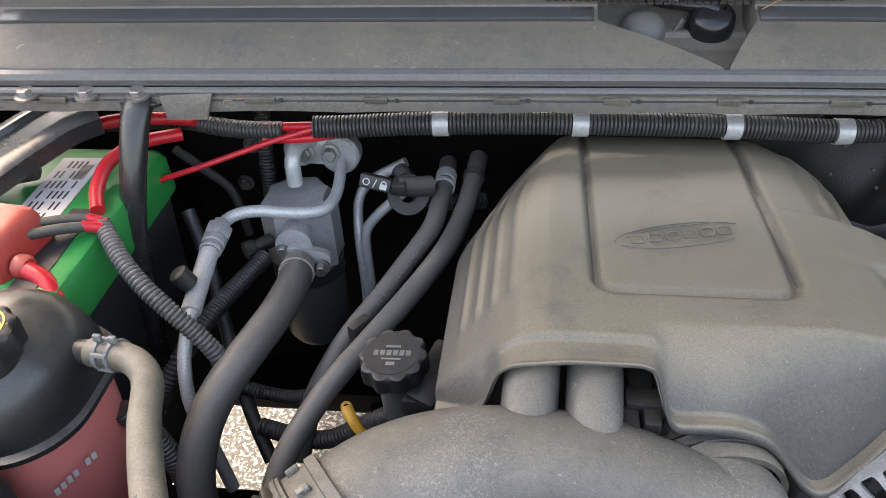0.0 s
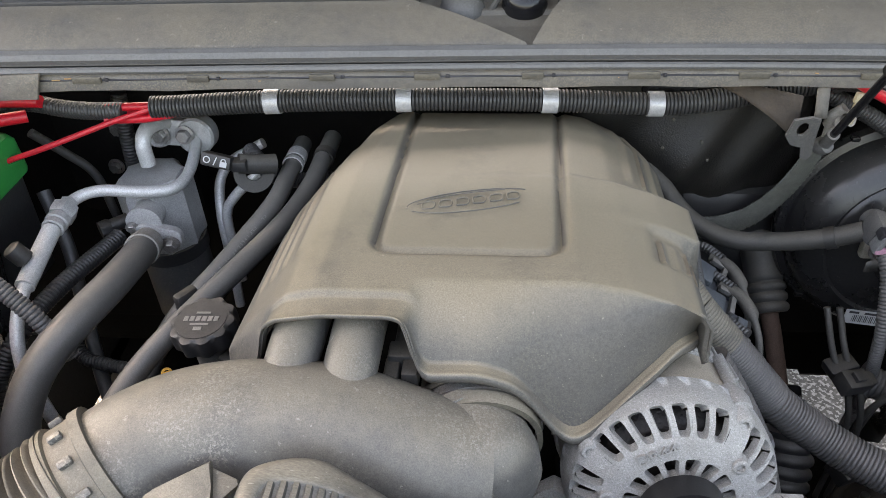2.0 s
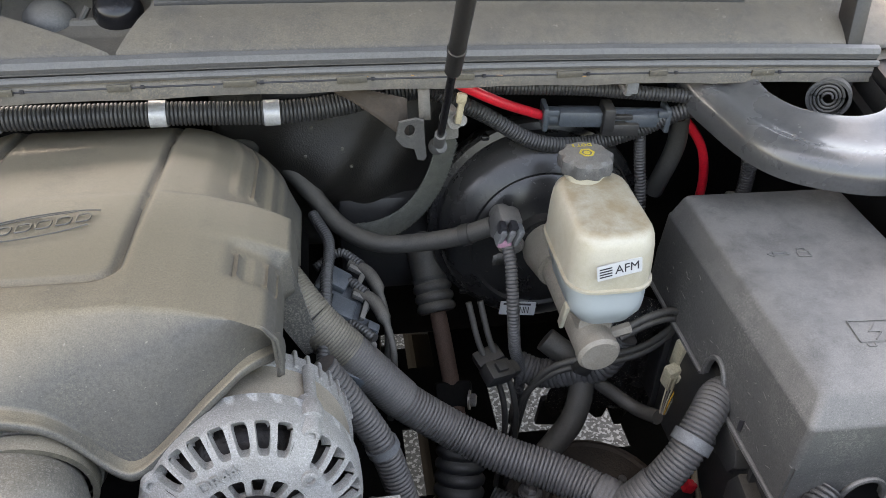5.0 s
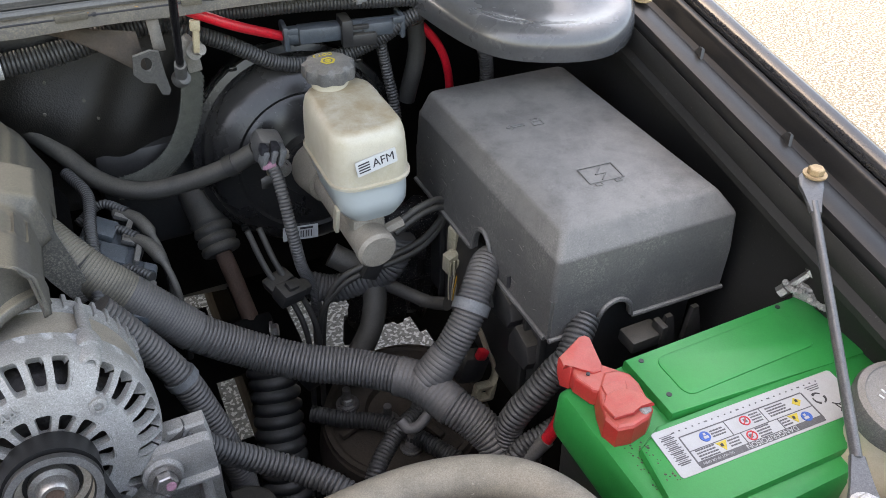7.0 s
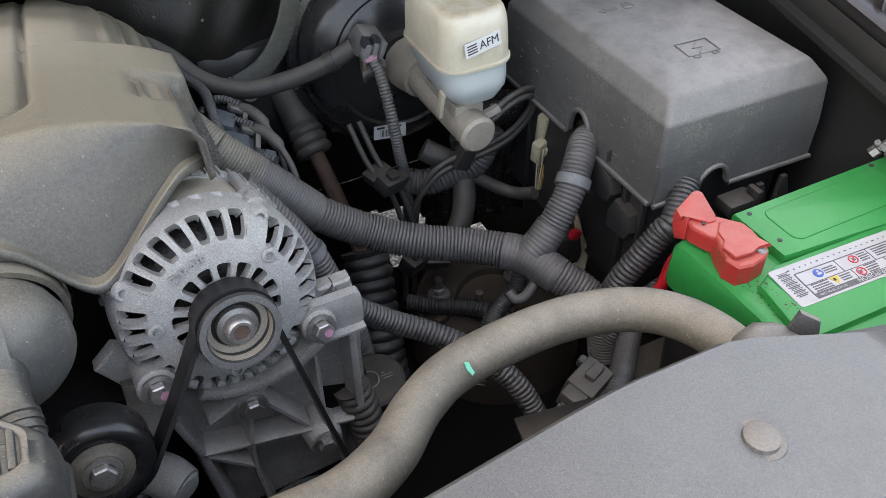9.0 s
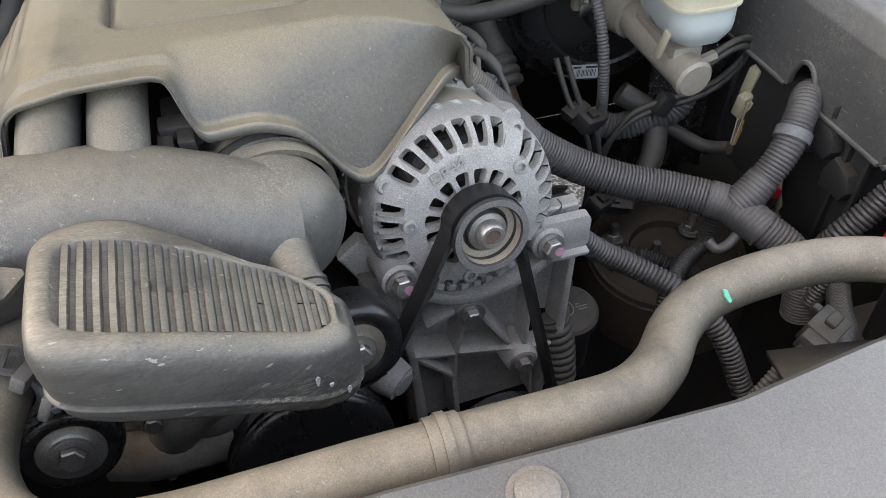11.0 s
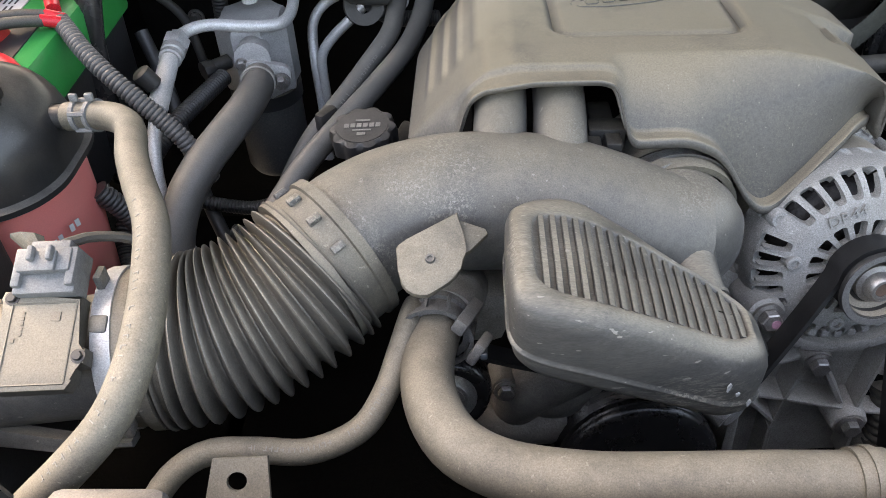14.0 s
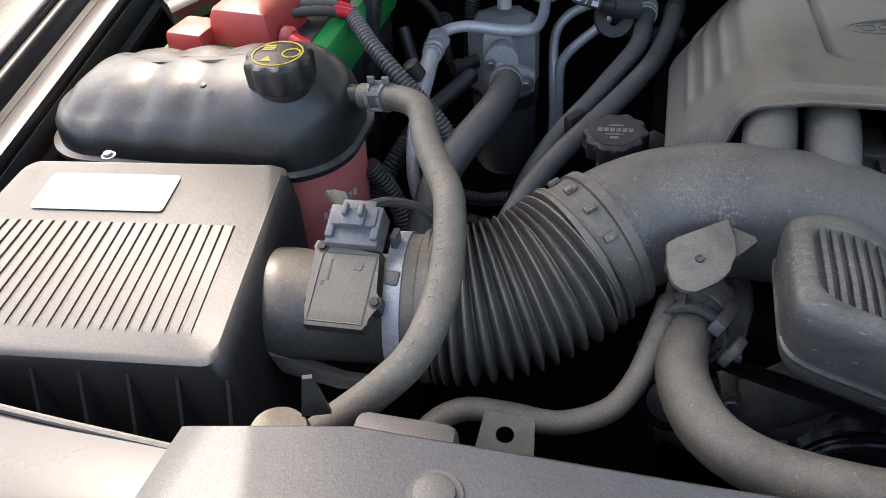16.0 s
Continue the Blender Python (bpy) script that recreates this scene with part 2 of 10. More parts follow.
M_MARK = material("pale_hose_print", (0.24, 0.23, 0.205), 0.6, bump=0.0)
M_FLANGE = material("satin_black_flange_paint", (0.010, 0.010, 0.011), 0.32, second=(0.018, 0.017, 0.016), scale=14, fine=300, bump=0.05, spec=0.28, dust=(0.06, 0.058, 0.052), dust_amount=0.12)
M_BRACE = material("glossy_stamped_steel", (0.085, 0.087, 0.092), 0.26, 0.25, dust=(0.24, 0.235, 0.22), dust_amount=0.5, second=(0.07, 0.072, 0.075), scale=10, fine=300, bump=0.03, coat=0.4, grit=0.08)
M_BRACEB = material("gloss_black_brace_paint", (0.018, 0.018, 0.019), 0.26, 0.0, second=(0.03, 0.03, 0.03), scale=12, fine=300, bump=0.04, grit=0.1, dust=(0.13, 0.125, 0.115), dust_amount=0.4)
# Blacker than the flange paint: the inner panel's shade is put into the base.
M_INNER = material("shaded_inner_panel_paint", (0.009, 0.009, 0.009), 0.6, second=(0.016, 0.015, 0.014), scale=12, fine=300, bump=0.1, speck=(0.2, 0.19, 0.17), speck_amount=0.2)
M_LAMP = material("headlamp_housing", (0.055, 0.054, 0.052), 0.5, 0.0, second=(0.11, 0.105, 0.10), scale=10, bump=0.03, spec=0.3)
M_STRAW = material("dry_pine_needles", (0.42, 0.24, 0.1), 0.7, second=(0.3, 0.15, 0.06), scale=80, bump=0.0)
M_PINK = material("pink_marker_paint", (0.46, 0.24, 0.32), 0.5, bump=0.0)
M_MINT = material("green_marker_paint", (0.12, 0.6, 0.42), 0.5, bump=0.0)
M_GRAVEL = material("exposed_aggregate", (0.100, 0.0985, 0.094), 0.9, second=(0.040, 0.038, 0.034), amount=1.0, scale=55.0, fine=85, bump=1.0,
                    speck=(0.235, 0.232, 0.222), speck_amount=0.95, spec=0.2, grain=0.9, grit=0.2, speck_at=0.53)
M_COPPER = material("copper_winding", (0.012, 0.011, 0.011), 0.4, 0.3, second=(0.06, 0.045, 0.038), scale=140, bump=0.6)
M_BOOST = material("satin_black_booster_paint", (0.014, 0.014, 0.015), 0.27, second=(0.032, 0.031, 0.03), dust=(0.10, 0.095, 0.085), dust_amount=0.35, scale=12, fine=300, bump=0.05, grit=0.1, speck=(0.2, 0.19, 0.18), speck_amount=0.25)
M_STRIP = material("dark_cowl_trim_plastic", (0.05, 0.052, 0.056), 0.45, second=(0.065, 0.066, 0.068), scale=9, fine=300, bump=0.05, dust=(0.13, 0.125, 0.12), dust_amount=0.3, grit=0.08)
M_BRAID = material("braided_strap", (0.13, 0.132, 0.112), 0.55, 0.1, second=(0.07, 0.07, 0.058), scale=120, fine=700, bump=0.4, grain=0.5)
M_GLASS = material("windshield_glass", (0.02, 0.022, 0.024), 0.08, bump=0.0, coat=0.5, grain=0.0, grit=0.0)
M_MC = material("dusty_brake_casting", (0.33, 0.295, 0.245), 0.6, 0.05, second=(0.22, 0.19, 0.15), amount=0.6, scale=20, fine=400, bump=0.2, dust=(0.36, 0.31, 0.24), dust_amount=0.5)
M_RES = material("dusty_ribbed_plastic", (0.045, 0.045, 0.045), 0.45, second=(0.085, 0.08, 0.07), amount=0.7, scale=16, fine=260, bump=0.12,
                 dust=(0.28, 0.25, 0.195), dust_amount=0.8, speck=(0.45, 0.42, 0.37), speck_amount=0.35, scuff=(0.3, 0.275, 0.23), scuff_amount=0.55, stretch=(0.22, 1, 1), settle=(0.5, 1.0))
M_BELLOWS = material("dusty_bellows_rubber", (0.075, 0.071, 0.064), 0.5, second=(0.12, 0.108, 0.088), amount=0.8, scale=16, fine=260, bump=0.12,
                     dust=(0.28, 0.25, 0.20), dust_amount=0.75, settle=(0.05, 0.85))
M_DUSTHUB = material("dusty_pulley_face", (0.11, 0.10, 0.085), 0.6, 0.2, second=(0.2, 0.17, 0.13), scale=60, fine=400, bump=0.1)
M_BRACKET = material("oxidised_cast_aluminium", (0.40, 0.39, 0.37), 0.65, 0.15, second=(0.26, 0.245, 0.22), amount=0.7, scale=26, fine=420, bump=0.35,
                     dust=(0.26, 0.235, 0.2), dust_amount=0.4, scuff=(0.17, 0.16, 0.145), scuff_amount=0.5)
M_PULLEY = material("black_pulley_enamel", (0.013, 0.013, 0.014), 0.27, second=(0.011, 0.011, 0.011), scale=18, fine=300, bump=0.02, dust=(0.05, 0.047, 0.042), dust_amount=0.12, grit=0.1)
M_BELT = material("black_belt_rubber", (0.010, 0.010, 0.011), 0.45, second=(0.016, 0.016, 0.016), scale=60, fine=500, bump=0.05)
M_FELT = material("dark_insulation_felt", (0.013, 0.012, 0.011), 0.42, second=(0.024, 0.021, 0.018), amount=0.8, scale=14, fine=500, bump=0.5, spec=0.4, dust=(0.10, 0.088, 0.07), dust_amount=0.35, speck=(0.3, 0.28, 0.25), speck_amount=0.12)
M_TAR = material("splashed_tar_sealer", (0.010, 0.010, 0.011), 0.45, second=(0.02, 0.02, 0.02), scale=60, fine=420, bump=0.9, speck=(0.5, 0.5, 0.48), speck_amount=0.8, speck_at=0.63)
M_PLUG = material("blue_grey_plug_plastic", (0.055, 0.068, 0.08), 0.45, second=(0.08, 0.09, 0.10), scale=30, fine=300, bump=0.06, dust=(0.16, 0.16, 0.16), dust_amount=0.3)
M_PANEL = material("satin_grey_panel_plastic", (0.094, 0.099, 0.099), 0.45, second=(0.112, 0.116, 0.115), amount=0.6, scale=7, fine=500, bump=0.15, dust=(0.18, 0.176, 0.17), dust_amount=0.3, speck=(0.3, 0.29, 0.27), speck_amount=0.2)


# ---- mesh tools ----
def part(name, bm, mat, parent=None, label="", sharp=40.0):
    me = bpy.data.meshes.new(name)
    bmesh.ops.recalc_face_normals(bm, faces=bm.faces)
    bm.to_mesh(me)
    bm.free()
    me.materials.append(mat)
    me.polygons.foreach_set("use_smooth", [True] * len(me.polygons))
    me.set_sharp_from_angle(angle=radians(sharp))
    ob = new(name, me)
    if parent is not None:
        ob.parent = parent
        ob.matrix_parent_inverse = Matrix.Translation(-parent.location)
    if label:
        tagged(ob, label)
    return ob


def thing(name, at, label, category, group="", kind=""):
    ob = new(name)
    ob.empty_display_size = 0.02
    ob.location = at
    return tagged(ob, label, category, group, kind)


def solo(name, bm, mat, label, category, group="", kind="", sharp=40.0):
    return tagged(part(name, bm, mat, sharp=sharp), label, category, group, kind)


def basis(axis, up=(0, 0, 1)):
    """Columns: side, lift, axis."""
    w = Vector(axis).normalized()
    u = Vector(up)
    if abs(w.dot(u.normalized())) > 0.98:
        u = Vector((0, 1, 0))
    s = u.cross(w).normalized()
    return Matrix((s, w.cross(s), w)).transposed()


def add_box(bm, c, size, bevel=0.0, turn=None, seg=2, taper=(1, 1)):
    """A box round c; turn is a 3 x 3 matrix; taper shrinks its top."""
    made = bmesh.ops.create_cube(bm, size=1.0)["verts"]
    turn = turn or Matrix.Identity(3)
    for v in made:
        k = taper if v.co.z > 0 else (1, 1)
        v.co = Vector((v.co.x * size[0] * k[0], v.co.y * size[1] * k[1], v.co.z * size[2]))
    if bevel:
        edges = list({e for v in made for e in v.link_edges})
        got = bmesh.ops.bevel(bm, geom=edges, offset=bevel, segments=seg, affect="EDGES", profile=0.5)
        made = list({v for f in got["faces"] for v in f.verts} | {v for v in made if v.is_valid})
    for v in made:
        v.co = turn @ v.co + Vector(c)
    return made


def add_lathe(bm, prof, c, axis=(0, 0, 1), seg=28, wave=None, up=(0, 0, 1)):
    """Turns a profile of (radius, height) about an axis through c; wave(angle, radius, height) may shift the radius."""
    b, c = basis(axis, up), Vector(c)
    rings = []
    for r, h in prof:
        if r < 1e-5:
            rings.append([bm.verts.new(c + b @ Vector((0, 0, h)))])
            continue
        ring = []
        for k in range(seg):
            a = 2 * math.pi * k / seg
            q = wave(a, r, h) if wave else r
            ring.append(bm.verts.new(c + b @ Vector((q * math.cos(a), q * math.sin(a), h))))
        rings.append(ring)
    for p, q in zip(rings, rings[1:]):
        for k in range(seg):
            k2 = (k + 1) % seg
            if len(p) == 1 and len(q) == 1:
                break
            if len(p) == 1:
                bm.faces.new((p[0], q[k2], q[k]))
            elif len(q) == 1:
                bm.faces.new((p[k], p[k2], q[0]))
            else:
                bm.faces.new((p[k], p[k2], q[k2], q[k]))
    return bm


def spline(pts, step):
    """Points every step metres along a smooth curve through pts."""
    p = [Vector(q) for q in pts]
    p = [2 * p[0] - p[1]] + p + [2 * p[-1] - p[-2]]
    dense = []
    for a, b, c, d in zip(p, p[1:], p[2:], p[3:]):
        for k in range(16):
            t = k / 16
            dense.append(0.5 * (2 * b + (c - a) * t + (2 * a - 5 * b + 4 * c - d) * t * t + (3 * b - a - 3 * c + d) * t ** 3))
    dense.append(p[-2])
    run = [0.0]
    for a, b in zip(dense, dense[1:]):
        run.append(run[-1] + (b - a).length)
    n = max(2, round(run[-1] / step))
    xs = np.linspace(0, run[-1], n + 1)
    co = np.array(dense)
    return [Vector([np.interp(x, run, co[:, i]) for i in range(3)]) for x in xs], run[-1]


def add_tube(bm, pts, r, seg=12, step=0.008, rib=None, cap=True, flat=None, up=(0, 0, 1)):
    """Sweeps a circle along a smooth curve. r: a radius, or a function of the share of the length. rib: (pitch, depth).
    flat: (width factor, height factor) against up."""
    if rib:
        step = rib[0] / 4
    path, length = spline(pts, step)
    n = len(path)
    rings, side = [], None
    for k, c in enumerate(path):
        w = (path[min(k + 1, n - 1)] - path[max(k - 1, 0)]).normalized()
        if flat or side is None:
            side = Vector(up).cross(w)
            side = side.normalized() if side.length > 0.05 else Vector((1, 0, 0))
        side = (side - w * side.dot(w)).normalized()
        lift = w.cross(side)
        q = r(k / (n - 1)) if callable(r) else r
        if rib:
            q -= rib[1] * (0, 0.15, 1, 0.15)[k % 4]
        a, b = (flat or (1, 1))
        rings.append([bm.verts.new(c + side * (q * a * math.cos(2 * math.pi * i / seg)) + lift * (q * b * math.sin(2 * math.pi * i / seg))) for i in range(seg)])
    for p, q in zip(rings, rings[1:]):
        for i in range(seg):
            j = (i + 1) % seg
            bm.faces.new((p[i], p[j], q[j], q[i]))
    if cap:
        bm.faces.new(rings[0])
        bm.faces.new(rings[-1])
    return bm


def add_prism(bm, outline, origin, ux, uy, depth, bevel=0.0, seg=2):
    """A flat outline in the plane of ux and uy, pushed out by depth along their cross product."""
    ux, uy = Vector(ux).normalized(), Vector(uy)
    uy = (uy - ux * uy.dot(ux)).normalized()
    w, o = ux.cross(uy), Vector(origin)
    low = [bm.verts.new(o + ux * a + uy * b) for a, b in outline]
    high = [bm.verts.new(o + ux * a + uy * b + w * depth) for a, b in outline]
    faces = [bm.faces.new(low[::-1]), bm.faces.new(high)]
    n = len(outline)
    for k in range(n):
        faces.append(bm.faces.new((low[k], low[(k + 1) % n], high[(k + 1) % n], high[k])))
    if bevel:
        top = [e for e in faces[1].edges]
        bmesh.ops.bevel(bm, geom=top, offset=bevel, segments=seg, affect="EDGES", profile=0.5)
    return bm


def add_loft(bm, sections, cap=True):
    """Joins closed sections of the same count."""
    rings = [[bm.verts.new(Vector(q)) for q in s] for s in sections]
    n = len(rings[0])
    for p, q in zip(rings, rings[1:]):
        for i in range(n):
            j = (i + 1) % n
            bm.faces.new((p[i], p[j], q[j], q[i]))
    if cap:
        bm.faces.new(rings[0][::-1])
        bm.faces.new(rings[-1])
    return bm


def rounded(w, h, r, n=5, cx=0.0, cy=0.0):
    """The outline of a rounded rectangle."""
    pts = []
    for sx, sy, a0 in ((1, 1, 0), (-1, 1, 90), (-1, -1, 180), (1, -1, 270)):
        for k in range(n + 1):
            a = radians(a0 + 90 * k / n)
            pts.append((cx + sx * (w / 2 - r) + r * math.cos(a), cy + sy * (h / 2 - r) + r * math.sin(a)))
    return pts


def add_grid(bm, rows):
    """A sheet through rows of points."""
    vs = [[bm.verts.new(Vector(q)) for q in row] for row in rows]
    for a, b in zip(vs, vs[1:]):
        for k in range(len(a) - 1):
            bm.faces.new((a[k], a[k + 1], b[k + 1], b[k]))
    return bm


def thick(ob, t, offset=-1.0, flat=False):
    if flat:
        ob.data.polygons.foreach_set("use_smooth", [False] * len(ob.data.polygons))
    m = ob.modifiers.new("thickness", "SOLIDIFY")
    m.thickness, m.offset = t, offset
    return ob


def smooth01(a, b, x):
    t = min(1.0, max(0.0, (x - a) / (b - a)))
    return t * t * (3 - 2 * t)


def table(rows, x):
    return float(np.interp(x, [q[0] for q in rows], [q[1] for q in rows]))


def hose(name, pts, r, mat, label, category="hose", seg=14, rib=None, group="", step=0.008):
    bm = bmesh.new()
    add_tube(bm, pts, r, seg, step, rib)
    return solo(name, bm, mat, label, category, group)


def ring_on(parent, name, pts, at, width, r, mat, label="", ear=0.0):
    """A band round a tube, at a share of its length."""
    path, _ = spline(pts, 0.004)
    k = min(len(path) - 2, max(1, int(at * len(path))))
    w = (path[k + 1] - path[k - 1]).normalized()
    bm = bmesh.new()
    add_lathe(bm, [(r - 0.002, -width / 2), (r, -width / 2), (r, width / 2), (r - 0.002, width / 2)], path[k], w, 20)
    if ear:
        add_box(bm, path[k] + Vector((0, 0, r + ear / 2)), (ear, width, ear), ear * 0.2)
    return part(name, bm, mat, parent, label)


def bolt(at, axis, r=0.008, h=0.007, mat=None, washer=True, name="bolt", label="dull zinc hex bolt with a washer", parent=None, category="bolt"):
    bm = bmesh.new()
    b = basis(axis)
    prof = [(r * 1.45, 0), (r * 1.45, h * 0.25), (r * 1.0, h * 0.27)] if washer else [(r, 0)]
    add_lathe(bm, prof, at, axis, 18)
    hexa = [(r * math.cos(k * math.pi / 3), r * math.sin(k * math.pi / 3)) for k in range(6)]
    add_prism(bm, hexa, Vector(at) + Vector(axis).normalized() * h * 0.2, b.col[0], b.col[1], h * 0.8, r * 0.12, 1)
    if parent is not None:
        return part(name, bm, mat or M_STEEL, parent)
    return solo(name, bm, mat or M_STEEL, label, category, "bolts")


def bars(parent, origin, ux, uy, rows, mat, name="print", lift=0.0006):
    """Small raised strips (x, y, width, height) on a face: one part."""
    ux, uy = Vector(ux).normalized(), Vector(uy)
    uy = (uy - ux * uy.dot(ux)).normalized()
    bm = bmesh.new()
    for x, y, w, h in rows:
        add_prism(bm, [(x - w / 2, y - h / 2), (x + w / 2, y - h / 2), (x + w / 2, y + h / 2), (x - w / 2, y + h / 2)],
                  Vector(origin), ux, uy, lift)
    return part(name, bm, mat, parent)


def lettering(text, origin, ux, uy, size, mat, parent, name="lettering", depth=0.0006):
    cu = bpy.data.curves.new("text", "FONT")
    cu.body, cu.size, cu.extrude, cu.align_x, cu.align_y = text, size, depth, "CENTER", "CENTER"
    tmp = bpy.data.objects.new("text", cu)
    scene.collection.objects.link(tmp)
    me = bpy.data.meshes.new_from_object(tmp.evaluated_get(bpy.context.evaluated_depsgraph_get()))
    bpy.data.objects.remove(tmp)
    ux, uy = Vector(ux).normalized(), Vector(uy)
    uy = (uy - ux * uy.dot(ux)).normalized()
    bm = bmesh.new()
    bm.from_mesh(me)
    for v in bm.verts:
        v.co = Vector(origin) + ux * v.co.x + uy * v.co.y + ux.cross(uy) * v.co.z
    return part(name, bm, mat, parent)



def dense(outline, n):
    """The same closed outline with n even points."""
    pts = [Vector((p[0], p[1], 0)) for p in outline]
    pts.append(pts[0])
    run = [0.0]
    for a, b in zip(pts, pts[1:]):
        run.append(run[-1] + (b - a).length)
    xs = np.linspace(0, run[-1], n + 1)[:-1]
    return [(float(np.interp(x, run, [p.x for p in pts])), float(np.interp(x, run, [p.y for p in pts]))) for x in xs]


def hose_print(parent, pts, r, a0, a1, n, mat, toward=(0, -0.5, 0.85), seed=1, tall=0.005):
    """A broken row of small unreadable marks printed along a hose, between two shares of its length."""
    rng = random.Random(seed)
    path, _ = spline(pts, 0.002)
    bm = bmesh.new()
    for k in range(n):
        if rng.random() < 0.22:
            continue
        i = int((a0 + (a1 - a0) * k / n) * (len(path) - 2))
        w = (path[i + 1] - path[max(0, i - 1)]).normalized()
        u = Vector(toward)
        u = (u - w * u.dot(w)).normalized()
        side = w.cross(u)
        turn = Matrix((w, side, u)).transposed()
        h = tall * rng.uniform(0.65, 0.8)
        add_box(bm, path[i] + u * (r - 0.0001), (0.0007, h, 0.0005), 0, turn)
        if rng.random() < 0.75:
            add_box(bm, path[i] + u * (r - 0.0001) + w * 0.0011 + side * h * rng.choice((-0.4, 0.0, 0.4)), (0.0018, 0.0007, 0.0005), 0, turn)
    return part("print", bm, mat, parent)

# ---- ground and body shell ----
bm = bmesh.new()
add_grid(bm, [[(x, y, 0) for x in (-600, -20, -4, 0, 4, 20, 600)] for y in (-600, -20, -4, 0, 4, 20, 600)])
solo("ground", bm, M_GRAVEL, "pale exposed-aggregate paving in bright sun", "ground", kind="structure")


def cowl_at(x, dy, dz):
    return (x, 0.335 + 0.05 * x + dy, 1.25 - 0.02 * x + dz - (0.03 if x > 0.1 else 0.004) * (x - 0.1) ** 2)


XS = [-0.95 + 0.05 * k for k in range(41)]
# Upper cowl panel: faded plastic face and top strip.
bm = bmesh.new()
FACE = [(0.008, 0.020), (0.012, 0.025), (0.020, 0.031), (0.030, 0.0375), (0.044, 0.045), (0.056, 0.0495), (0.060, 0.051), (0.062, 0.0525), (0.078, 0.0570), (0.081, 0.0615), (0.086, 0.0625), (0.089, 0.059), (0.16, 0.078), (0.20, 0.080)]
FACE = [(float(d), table(FACE, d)) for d in np.concatenate((np.arange(0.008, 0.058, 0.004), [0.060, 0.062, 0.070, 0.078, 0.081, 0.086, 0.089, 0.10, 0.11, 0.13, 0.16, 0.20]))]
rows = []
for dy, dz in FACE:
    q = min(1.0, max(0.0, (dy - 0.010) / 0.052))
    xl, xr = 0.124 - 0.124 * q, 0.126 + 0.031 * q
    deep = (0.010 + 0.020 * q) * (1 - smooth01(0.10, 0.16, dy)) * smooth01(0.008, 0.014, dy)
    row = [cowl_at(-0.95 + (xl + 0.95) * k / 24, dy, dz) for k in range(25)]
    row += [cowl_at(xl + (xr - xl) * k / 8, dy, dz - deep) for k in (0.15, 1, 2, 3, 4, 5, 6, 7, 7.85)]
    row += [cowl_at(xr + (1.05 - xr) * k / 24, dy, dz) for k in range(25)]
    rows.append(row)
add_grid(bm, rows)
cowl = solo("cowl_panel", bm, M_COWL, "faded dusty grey plastic cowl panel below the windshield", "cowl panel", kind="structure")
thick(cowl, 0.003)
for x0, x1 in ((-0.625, -0.004), (0.160, 0.80)):
    bm = bmesh.new()
    add_grid(bm, [[cowl_at(x0 + (x1 - x0) * k / 24, dy, dz) for k in range(25)] for dy, dz in ((0.0605, 0.0505), (0.0615, 0.0555), (0.070, 0.0585), (0.0785, 0.0600), (0.0795, 0.0560))])
    thick(part("trim_strip", bm, M_STRIP, cowl, "dark smooth trim strip"), 0.002)

bm = bmesh.new()
add_grid(bm, [[cowl_at(x, dy, dz) for x in XS] for dy, dz in ((0.20, 0.083), (0.42, 0.26), (0.75, 0.55))])
solo("windshield", bm, M_GLASS, "dark tinted windshield glass above the cowl", "windshield", kind="structure")

# Steel flange under the cowl with its rubber seal.
bm = bmesh.new()
add_grid(bm, [[cowl_at(x, dy, dz + (0.0016 if int(x * 40) % 3 else 0)) for x in XS] for dy, dz in
              ((0.004, -0.019), (-0.006, -0.017), (-0.0065, -0.006), (-0.004, -0.001), (0.002, 0.004), (0.014, 0.012), (0.06, 0.010))])
flange = solo("cowl_flange", bm, M_COWL, "dusty painted steel flange along the cowl edge", "flange", kind="structure")
thick(flange, 0.003)
bm = bmesh.new()
add_tube(bm, [cowl_at(x, 0.005, 0.017) for x in XS[2:-2]], 0.008, 8, 0.02)
add_tube(bm, [cowl_at(x, -0.004, 0.006) for x in XS[2:-2]], 0.004, 8, 0.02)
seal = solo("hood_seal", bm, M_SEAL, "weathered grey rubber hood seal along the cowl", "rubber seal")
bm = bmesh.new()
add_tube(bm, [cowl_at(x, -0.0062, -0.0035) for x in XS[2:-2]], 0.0009, 6, 0.02)
part("seam", bm, M_INK, seal, "dark open seam")
bm = bmesh.new()
add_tube(bm, [cowl_at(x, 0.0012, 0.0105) for x in XS[2:-2]], 0.0022, 6, 0.02)
part("bead", bm, M_RUBBER, seal, "black rubber bead")
rng = random.Random(3)
for k in range(14):
    x = -0.66 + 0.112 * k + rng.uniform(-0.012, 0.012)
    bm = bmesh.new()
    add_box(bm, cowl_at(x, -0.0072, -0.0030), (rng.uniform(0.020, 0.034), 0.004, 0.0065), 0.001)
    part("clip", bm, M_DUSTRUB, seal)
    # Ink-black box drawn as the small shadow at the clip's end.
    bm = bmesh.new()
    add_box(bm, cowl_at(x + 0.021, -0.0068, -0.0030), (0.004, 0.0025, 0.0036), 0.0006)
    part("notch", bm, M_INK, seal)
for k in range(60):
    x = rng.uniform(-0.62, 0.72)
    bm = bmesh.new()
    a, l = rng.uniform(-0.25, 0.25), rng.uniform(0.003, 0.012)
    q = Vector(cowl_at(x, -0.0072 + rng.uniform(0, 0.003), -0.001 - rng.uniform(0, 0.006)))
    add_box(bm, q, (l, 0.0008, 0.0009), 0, Euler((0, a, 0)).to_matrix())
    part("straw", bm, M_COWL if k % 3 else M_STRAW, seal)
